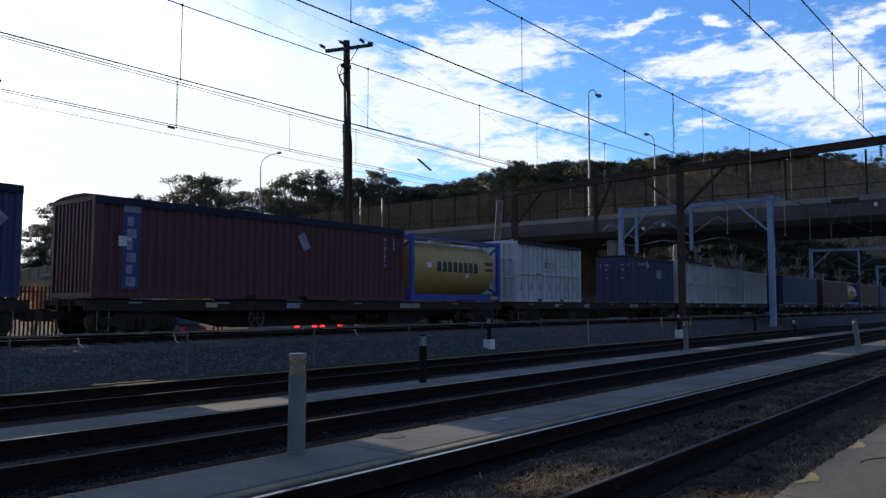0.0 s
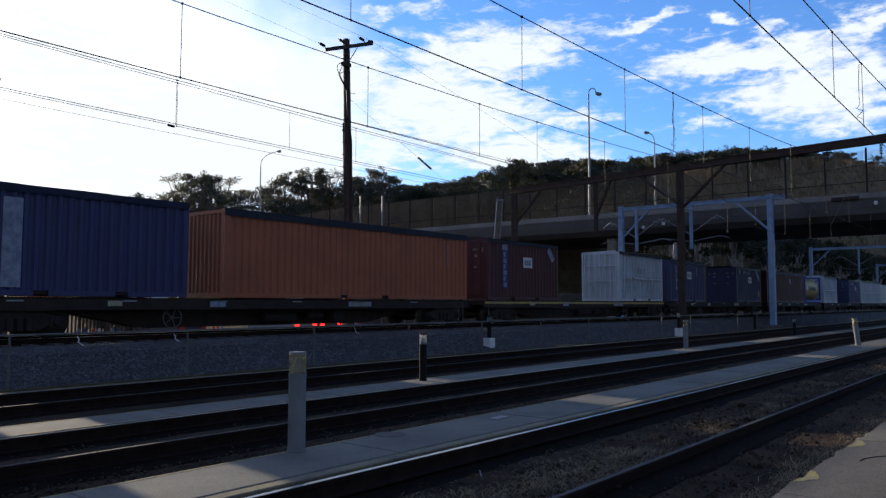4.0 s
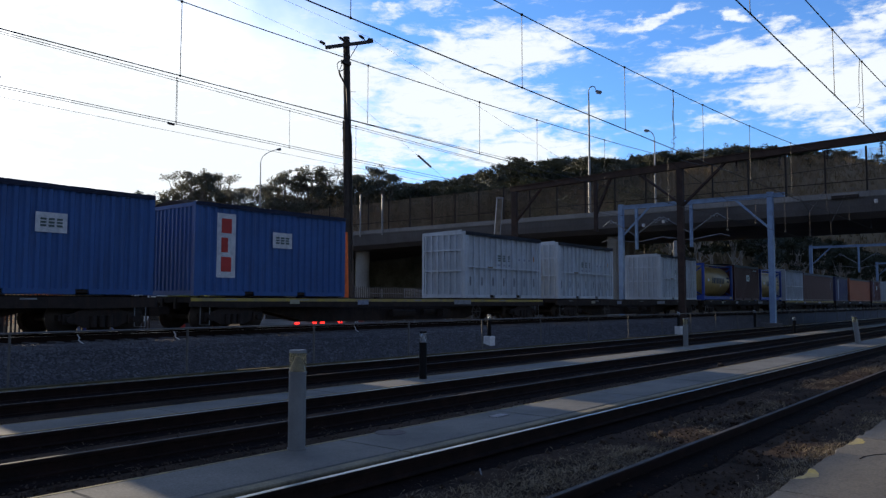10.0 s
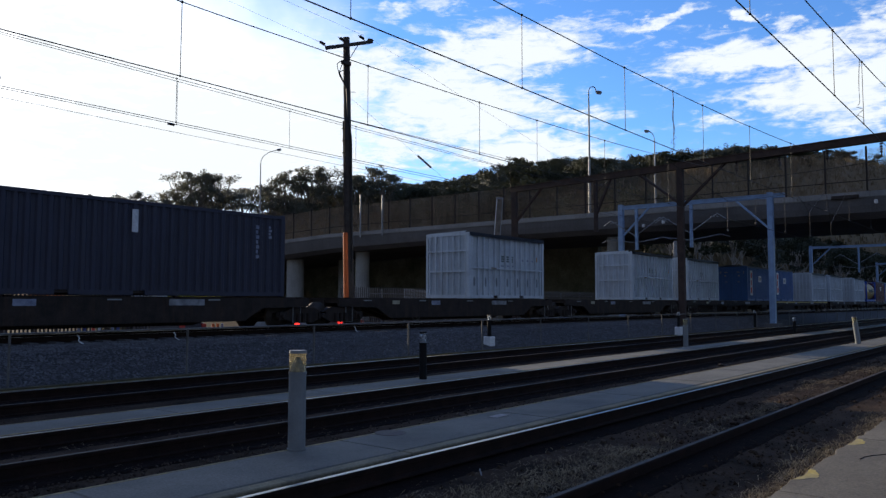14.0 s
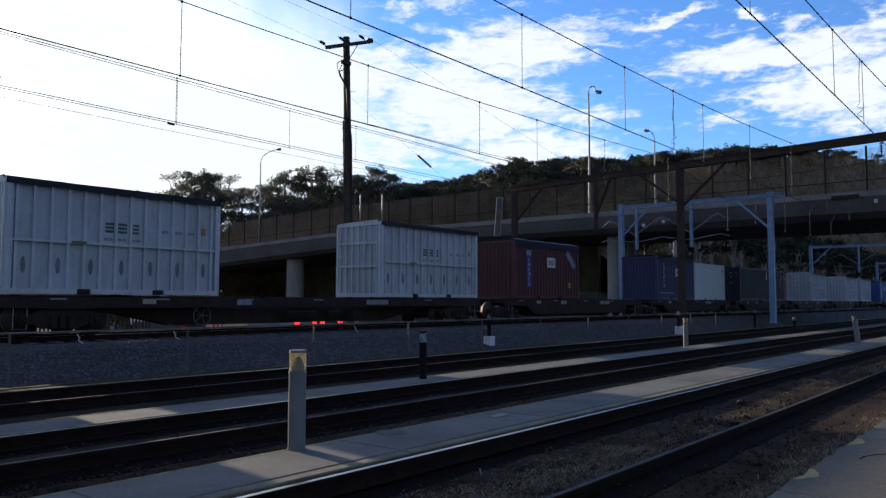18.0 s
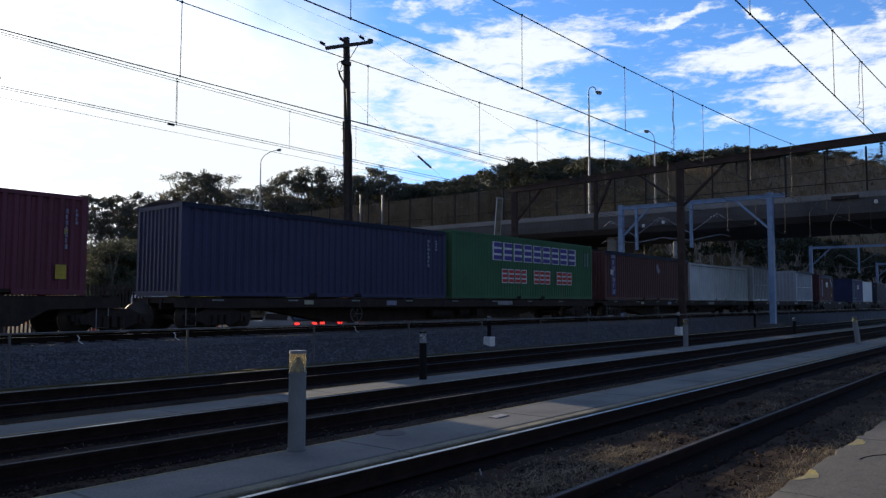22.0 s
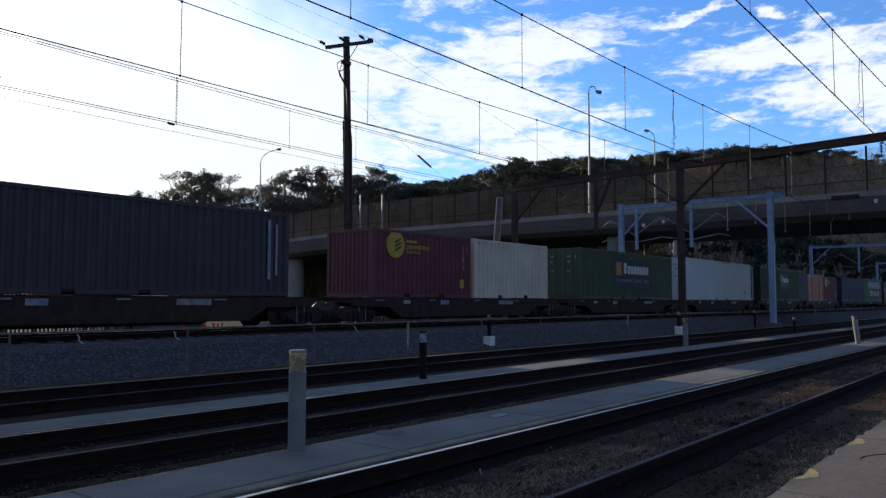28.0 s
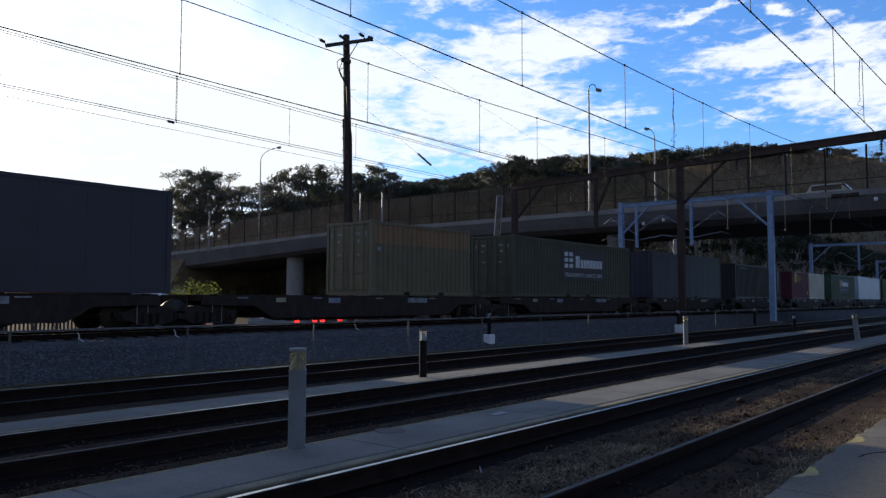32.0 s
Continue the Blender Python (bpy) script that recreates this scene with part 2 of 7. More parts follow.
def rod(bm, a, b, r, seg=6, r2=None):
    """A straight round bar from a to b."""
    a, b = Vector(a), Vector(b)
    q = (b - a).to_track_quat("Z", "Y").to_matrix()
    r2 = r if r2 is None else r2
    ra = [bm.verts.new(a + q @ Vector((r * math.cos(t), r * math.sin(t), 0))) for t in [2 * math.pi * i / seg for i in range(seg)]]
    rb = [bm.verts.new(b + q @ Vector((r2 * math.cos(t), r2 * math.sin(t), 0))) for t in [2 * math.pi * i / seg for i in range(seg)]]
    for i in range(seg):
        bm.faces.new((ra[i], ra[(i + 1) % seg], rb[(i + 1) % seg], rb[i]))
    bm.faces.new(ra[::-1]); bm.faces.new(rb)
    return bm


def beam(bm, a, b, w, h):
    """A straight bar of oblong section from a to b."""
    a, b = Vector(a), Vector(b)
    q = (b - a).to_track_quat("X", "Z").to_matrix().to_4x4()
    return box(bm, 0, (b - a).length, -w / 2, w / 2, -h / 2, h / 2, Matrix.Translation(a) @ q)


def polyrod(bm, pts, r, seg=5):
    """One unbroken round bar through the points."""
    pts = [Vector(p) for p in pts]
    rings = []
    up = Vector((0.13, 0.31, 0.94))
    for i, p in enumerate(pts):
        d = (pts[min(i + 1, len(pts) - 1)] - pts[max(i - 1, 0)]).normalized()
        s = d.cross(up).normalized()
        t = d.cross(s)
        rings.append([bm.verts.new(p + r * (math.cos(a) * s + math.sin(a) * t)) for a in [2 * math.pi * k / seg for k in range(seg)]])
    for a, b in zip(rings, rings[1:]):
        for k in range(seg):
            bm.faces.new((a[k], a[(k + 1) % seg], b[(k + 1) % seg], b[k]))
    bm.faces.new(rings[0][::-1]); bm.faces.new(rings[-1])
    return bm


# ---------- ground ----------
R1, R2, R3 = (3.41, 5.11), (7.92, 9.43), (12.30, 13.98)
RAIL_Z = 0.0
MAIN_Y, MAIN_Z = 20.97, 0.64


def ground_z(y):
    """Height of the ground across the line: yard, ballast bank, main line, land behind."""
    pts = [(-400, -0.2), (1.9, -0.16), (2.6, -0.22), (5.2, -0.2), (14.9, -0.17), (15.5, -0.02), (17.2, 0.42), (18.4, 0.47), (23.0, 0.47), (24.6, 0.1), (27, -0.5), (900, -0.5)]
    return float(np.interp(y, [p[0] for p in pts], [p[1] for p in pts]))


def build_ground():
    ys = [-900, -100, -20, -5, 0, 1.9, 2.6, 3.4, 5.0, 6, 7, 8, 9, 10, 11, 12, 13, 14, 14.9, 15.5, 16.4, 17.2, 18.4, 22, 23, 24.6, 27, 29, 32, 45, 70, 120, 300, 900, 2500]
    xs = [-1500, -200, -60, -20] + list(range(-10, 70, 4)) + [80, 100, 140, 200, 300, 600, 1500]
    bm = bmesh.new()
    rnd = random.Random(3)
    grid = [[bm.verts.new((x, y, ground_z(y) + (rnd.uniform(-.015, .015) if abs(x) < 70 and 2 < y < 14.5 else 0))) for y in ys] for x in xs]
    for i in range(len(xs) - 1):
        for j in range(len(ys) - 1):
            bm.faces.new((grid[i][j], grid[i + 1][j], grid[i + 1][j + 1], grid[i][j + 1]))
    ob = part("ground", bm, M_DIRT)
    tagged(ob, "dark dirt and gravel yard floor with dry weeds", "ground", kind="structure")


build_ground()


def rail_profile(bm, y, z, x0, x1, top=False):
    """A flat-bottom rail with its head at height z."""
    h = 0.165
    prof = [(-.065, -h), (.065, -h), (.065, -h + .014), (.012, -h + .03), (.010, -.045), (.035, -.036), (.035, -.006), (.028, 0), (-.028, 0), (-.035, -.006), (-.035, -.036), (-.010, -.045), (-.012, -h + .03), (-.065, -h + .014)]
    a = [bm.verts.new((x0, y + p, z + q)) for p, q in prof]
    b = [bm.verts.new((x1, y + p, z + q)) for p, q in prof]
    k = len(prof)
    for i in range(k):
        bm.faces.new((a[i], a[(i + 1) % k], b[(i + 1) % k], b[i]))
    return bm


def track(name, ys, zs, x0, x1, label, shiny, sleepers=True):
    t = thing(name, pose(0, 0, 0), label, "railway track", kind="structure")
    for y, z, sh in zip(ys, zs, shiny):
        r = part("rail", rail_profile(bmesh.new(), y, z, x0, x1), M_RAIL, t)
        if y < 15:
            # near-black strip: oily dirt, with the rail's shadow painted in
            part("oily_shade_strip", ragged_strip(y - .46, y + .26, -6, 70, .12, .017, y), M_OILSHADE, t, "oily dirt along the rail darkened with painted shade")
        part("rail_top", B(x0, x1, y - .026, y + .026, z, z + .003), M_RAILTOP if sh else M_RAILDULL, r, "worn rail head")
    return t


track("track_1", R1, (-.085, 0.0), -40, 160, "yard track of rusty steel rails sunk in dirt", (0, 1))
track("track_2", R2, (-.01, 0.0), -40, 160, "yard track of rusty steel rails beside a concrete path", (0, 1))
track("track_3", R3, (0.0, 0.0), -40, 160, "yard track of rusty steel rails near the ballast bank", (0, 1))
track("track_main", (MAIN_Y - .752, MAIN_Y + .752), (MAIN_Z, MAIN_Z), -80, 760, "main line track with bright rails on a ballast bank", (1, 1))


def path_strip(name, y0, y1, x0, x1, step, label, band=0.0):
    t = thing(name, pose(0, 0, 0), label, "path", kind="structure")
    x = x0
    while x < x1:
        e = min(x + step, x1)
        part("slab", bevelled(x + .006, e - .006, y0 + band, y1, -.28, -.004, .012), M_CONC, t)
        if band:
            part("edging", bevelled(x + .006, e - .006, y0, y0 + band - .014, -.28, -.008, .012), M_BAND, t, "stained yellowish edging")
        x += step
    if not band:
        part("edge_line", B(x0, x1, y0 + .03, y0 + .09, -.004, -.001), M_EDGE, t, "worn yellow edge line")
    part("edge_line", B(x0, x1, y1 - .06, y1 - .02, -.004, -.001), M_EDGE, t, "worn yellow edge line")
    return t


path_strip("path_1", 5.29, 6.42, -12, 120, 3.0, "narrow pale concrete walkway between yard tracks", .165)
path_strip("path_2", 9.54, 10.40, -12, 120, 3.0, "narrow pale concrete walkway between yard tracks")
path_strip("path_3", 14.05, 14.24, -12, 120, 6.0, "narrow concrete kerb strip at the foot of the bank")


# ---------- bridge ----------
BX, BZ = 55.0, 8.75


def bridge_edge(y):
    """Height of the road edge along the bridge: level over the railway, then falling."""
    return BZ if y < 60 else BZ - (y - 60) * .034


def swept(section, ys):
    """A solid of the given cross-section that follows the road edge; the section's depth grows with drop(y)."""
    bm = bmesh.new()
    rings = [[bm.verts.new((x, y, bridge_edge(y) + (z if z > -1.2 else z - float(np.interp(y, [45, 70, 100], [0, .35, .8]))))) for x, z in section] for y in ys]
    k = len(section)
    for a, b in zip(rings, rings[1:]):
        for i in range(k):
            bm.faces.new((a[i], a[(i + 1) % k], b[(i + 1) % k], b[i]))
    bm.faces.new(rings[0][::-1]); bm.faces.new(rings[-1])
    bmesh.ops.recalc_face_normals(bm, faces=bm.faces[:])
    return bm


def build_bridge():
    b = thing("road_bridge", pose(BX, 0, 0), "wide grey concrete road bridge over the tracks with a mesh fence", "bridge", kind="structure")
    ys = [-60, -20, 20, 45, 60, 70, 80, 90, 100, 115, 130]
    for a, c in zip(range(-60, 130, 10), range(-50, 140, 10)):
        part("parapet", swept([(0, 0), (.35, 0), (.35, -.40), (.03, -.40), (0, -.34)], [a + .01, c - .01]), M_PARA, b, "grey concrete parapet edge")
    # girder in the darker tone, its shade put into the colour
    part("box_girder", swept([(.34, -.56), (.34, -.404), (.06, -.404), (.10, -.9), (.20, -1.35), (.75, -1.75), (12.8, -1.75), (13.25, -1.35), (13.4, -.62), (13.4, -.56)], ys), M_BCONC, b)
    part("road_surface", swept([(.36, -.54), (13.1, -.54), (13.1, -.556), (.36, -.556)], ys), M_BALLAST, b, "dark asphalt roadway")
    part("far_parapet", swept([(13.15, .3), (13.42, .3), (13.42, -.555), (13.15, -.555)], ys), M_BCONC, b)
    return b


build_bridge()

# ---------- train ----------
S0, S1 = 14.787, -0.01188
DECK = 1.70
MOVERS = []


def travelled(t):
    """How far the train has gone at t seconds."""
    return S0 * t + S1 * t * t


def paint(name, col, dirt=None, amt=0.35, rough=0.55):
    return mat(name, col, tuple(c * 0.8 for c in col), rough=rough, scale=0.8, fine=9, bump=0.05, dirt=dirt or GRIME, dirt_amt=amt, grain=0.14)


P = {
    "maroon": paint("maroon_paint", (0.092, 0.026, 0.032)), "deep_maroon": paint("deep_maroon_paint", (0.105, 0.045, 0.045)), "red_brown": paint("red_brown_paint", (0.30, 0.088, 0.055)),
    "orange_brown": paint("orange_brown_paint", (0.42, 0.13, 0.06)), "navy": paint("navy_paint", (0.038, 0.046, 0.135)), "dark_navy": paint("dark_navy_paint", (0.03, 0.034, 0.062)),
    "royal": paint("royal_blue_paint", (0.035, 0.115, 0.33)), "blue": paint("blue_paint", (0.033, 0.036, 0.10)), "ocean": paint("cornflower_frame_paint", (0.03, 0.08, 0.42)),
    # The second white has dirt streaks and recess shade put into a darker base.
    "white": paint("white_container_paint", (0.58, 0.64, 0.70), (0.22, 0.18, 0.14), 0.45), "recess_white": paint("grubby_shaded_panel_paint", (0.50, 0.555, 0.61), (0.20, 0.165, 0.13), 0.55), "cream": paint("cream_paint", (0.66, 0.63, 0.52), (0.28, 0.2, 0.12), 0.3),
    "grey_white": paint("greyish_paint", (0.55, 0.58, 0.56)), "reefer": mat("smooth_white_paint", (0.53, 0.61, 0.70), (0.46, 0.535, 0.62), rough=0.45, scale=0.6, fine=9, bump=0.03, dirt=(0.26, 0.26, 0.27), dirt_amt=0.5, grain=0.08),
    "green": paint("bright_green_paint", (0.03, 0.13, 0.055)), "dark_green": paint("dark_green_paint", (0.042, 0.078, 0.034), RUST, 0.5), "sea_green": paint("sea_green_paint", (0.05, 0.092, 0.055)),
    "purple": paint("purple_maroon_paint", (0.145, 0.032, 0.055)), "orange": paint("orange_paint", (0.50, 0.155, 0.055), GRIME, 0.6), "tan": paint("tan_paint", (0.46, 0.22, 0.07)), "olive": paint("olive_paint", (0.17, 0.145, 0.085), RUST, 0.75), "drab": paint("drab_green_paint", (0.072, 0.078, 0.052), RUST, 0.45),
    "charcoal": paint("charcoal_paint", (0.050, 0.048, 0.062)), "rusty_tan": paint("rusty_tan_paint", (0.27, 0.165, 0.085), RUST, 0.7), "tank": paint("ochre_tank_paint", (0.47, 0.335, 0.115), (0.18, 0.11, 0.04), 0.4, 0.45), "grey": paint("light_grey_paint", (0.27, 0.285, 0.295)),
    "tarp_navy": mat("navy_tarpaulin", (0.03, 0.045, 0.11), rough=0.5, scale=2, fine=8, bump=0.25), "tarp_dark": mat("dark_tarpaulin", (0.045, 0.055, 0.085), rough=0.5, scale=2, fine=8, bump=0.25),
    "tarp_grey": mat("slate_tarpaulin", (0.10, 0.14, 0.16), rough=0.5, scale=2, fine=8, bump=0.25),
}
M_INKB = mat("dark_ink", (0.03, 0.045, 0.07), rough=0.6, bump=0)
M_INKG = mat("green_ink", (0.09, 0.135, 0.13), rough=0.6, bump=0)
M_INKW = mat("white_ink", (0.70, 0.72, 0.74), (0.5, 0.52, 0.55), rough=0.6, scale=6, bump=0)
M_INKFAINT = mat("faded_white_ink", (0.28, 0.31, 0.40), (0.15, 0.17, 0.25), rough=0.6, scale=6, bump=0)
M_INKBLUE = mat("blue_ink", (0.045, 0.062, 0.23), rough=0.6, bump=0)
M_INKPURPLE = mat("violet_blue_ink", (0.07, 0.06, 0.30), rough=0.6, bump=0)
M_INKR = mat("red_ink", (0.55, 0.05, 0.04), rough=0.6, bump=0)
M_INKY = mat("yellow_ink", (0.52, 0.39, 0.05), rough=0.6, bump=0)
M_LABEL = mat("grubby_label", (0.30, 0.31, 0.33), (0.15, 0.155, 0.17), rough=0.7, scale=5, bump=0)
M_CREAMB = mat("cream_board", (0.42, 0.40, 0.30), (0.3, 0.28, 0.2), rough=0.7, bump=0)
M_SLOT = mat("dark_slot", (0.21, 0.235, 0.27), rough=0.8, bump=0)
NEAR = -1.219
CASTING = None


def wave_panel(x0, x1, z0, z1, y, depth, pitch, across=False, flat=0.35):
    """A trapezoid-corrugated sheet with thickness, along x at y (or along y at x=y where across)."""
    bm = bmesh.new()
    prof, x = [], x0
    n = max(2, round((x1 - x0) / pitch))
    p = (x1 - x0) / n
    for i in range(n):
        a = x0 + i * p
        prof += [(a, 0), (a + p * flat, 0), (a + p * .5, depth), (a + p * (.5 + flat), depth)]
    prof.append((x1, 0))
    rows = []
    for d, z in ((0, z0), (0, z1), (.05 if y > 0 or across == 2 else .05, z1), (.05, z0)):
        s = 1
        rows.append([bm.verts.new((q, y + (w if d == 0 else .05 + w), z) if not across else (y + (w if d == 0 else .05 + w), q, z)) for q, w in prof])
    for r in range(4):
        a, b = rows[r], rows[(r + 1) % 4]
        for i in range(len(prof) - 1):
            bm.faces.new((a[i], a[i + 1], b[i + 1], b[i]))
    bmesh.ops.recalc_face_normals(bm, faces=bm.faces[:])
    return bm


def letters(n, x0, x1, z0, z1, y, gap=0.20, cut=True):
    """Plain bars of the size of a word's letters, on a wall that faces -y."""
    bm = bmesh.new()
    w = (x1 - x0) / (n + (n - 1) * gap)
    for i in range(n):
        a = x0 + i * w * (1 + gap)
        if cut:
            for k in range(3):
                box(bm, a + w * .06, a + w * .94, y - .004, y, z0 + (z1 - z0) * k * .375, z0 + (z1 - z0) * (k * .375 + .25))
        else:
            box(bm, a, a + w, y - .004, y, z0, z1)
    return bm


def casting_mesh():
    me = bpy.data.meshes.new("corner_casting")
    bm = bevelled(-.089, .089, -.081, .081, 0, .118, .012)
    bm.to_mesh(me); bm.free()
    return me


def frame_parts(c, L, H, m, top=0.10, bottom=0.13):
    """Corner posts, rails and castings of a container."""
    hl, w = L / 2, 1.219
    for sx in (-1, 1):
        for sy in (-1, 1):
            part("corner_post", B(*sorted((sx * hl, sx * (hl - .15))), *sorted((sy * w, sy * (w - .12))), .11, H - .11), m, c)
            for z in (0, H - .118):
                o = new("corner_casting", CASTING_MESH[m.name]) if m.name in CASTING_MESH else None
                if o is None:
                    me = casting_mesh(); me.materials.append(m); CASTING_MESH[m.name] = me
                    o = new("corner_casting", me)
                o.parent = c
                o.location = (sx * (hl - .086), sy * (w - .078), z)
    for sy in (-1, 1):
        bm = bmesh.new()
        # bottom rail with dark fork pockets left open
        cuts = sorted([-hl + .15, -1.05 - .18, -1.05 + .18, 1.05 - .18, 1.05 + .18, hl - .15])
        for a, b in zip(cuts[0::2], cuts[1::2]):
            box(bm, a, b, *sorted((sy * w, sy * (w - .06))), .02, .02 + bottom)
        part("bottom_rail", bm, m, c)
        part("top_rail", B(-hl + .15, hl - .15, *sorted((sy * w, sy * (w - .06))), H - top - .02, H - .02), m, c)
    for sx in (-1, 1):
        part("end_sill", B(*sorted((sx * hl, sx * (hl - .1))), -w + .12, w - .12, .02, .16), m, c)
        part("end_header", B(*sorted((sx * hl, sx * (hl - .1))), -w + .12, w - .12, H - .13, H - .02), m, c)
    part("floor", B(-hl + .1, hl - .1, -w + .06, w - .06, .06, .14), M_UNDER, c)


CASTING_MESH = {}


def tarp(c, L, H, m, drop=0.16, hump=0.10):
    """A tarpaulin over an open top: sagging between bows, hanging over the edges."""
    bm = bmesh.new()
    n, k = max(6, int(L / .5)), 8
    rnd = random.Random(int(L * 100 + H * 1000))
    prev = None
    for i in range(n + 1):
        x = -L / 2 + L * i / n
        bow = .5 + .5 * math.cos(i * 2.1)
        row = []
        for j in range(k + 1):
            v = -1 + 2 * j / k
            row.append(bm.verts.new((x, v * 1.235, H + .01 + hump * (1 - v * v) * (.55 + .45 * bow) + rnd.uniform(-.008, .008))))
        row = [bm.verts.new((x, -1.24, H - drop - rnd.uniform(0, .04)))] + row + [bm.verts.new((x, 1.24, H - drop - rnd.uniform(0, .04)))]
        if prev:
            for j in range(len(row) - 1):
                bm.faces.new((prev[j], prev[j + 1], row[j + 1], row[j]))
        prev = row
    bmesh.ops.solidify(bm, geom=bm.faces[:], thickness=0.012)
    part("tarpaulin", bm, m, c, "dark tarpaulin cover")


def doors(c, L, H, m, stickers=True):
    """Cargo doors with lock rods on the -x end."""
    x = -L / 2 + .03
    for s in (-1, 1):
        d = part("door", B(x, x + .05, *sorted((s * .01, s * 1.09)), .17, H - .14), m, c)
        for k in range(4):
            z0 = .22 + k * (H - .42) / 4
            part("door_panel", bevelled(x - .02, x + .005, *sorted((s * .08, s * 1.03)), z0, z0 + (H - .42) / 4 - .09, .012), m, d)
        for yy in (.28, .80):
            bm = bmesh.new()
            rod(bm, (x - .05, s * yy, .1), (x - .05, s * yy, H - .06), .017)
            for z in (.3, .95, 1.6, H - .35):
                box(bm, x - .07, x - .02, s * yy - .04, s * yy + .04, z, z + .05)
            rod(bm, (x - .06, s * yy, 1.05), (x - .06, s * (yy - .2), 1.05), .014)
            part("lock_rod", bm, m, d)
        if stickers:
            for k, (yy, z, w, h) in enumerate(((.5, H - .52, .24, .09), (.55, H - .82, .15, .12), (.5, H - 1.3, .18, .07), (.93, H - .6, .07, .2))):
                part("door_marking", B(x - .0245, x - .0215, *sorted((s * (yy - w / 2), s * (yy + w / 2))), z, z + h), M_LABEL, d, "pale printed label")


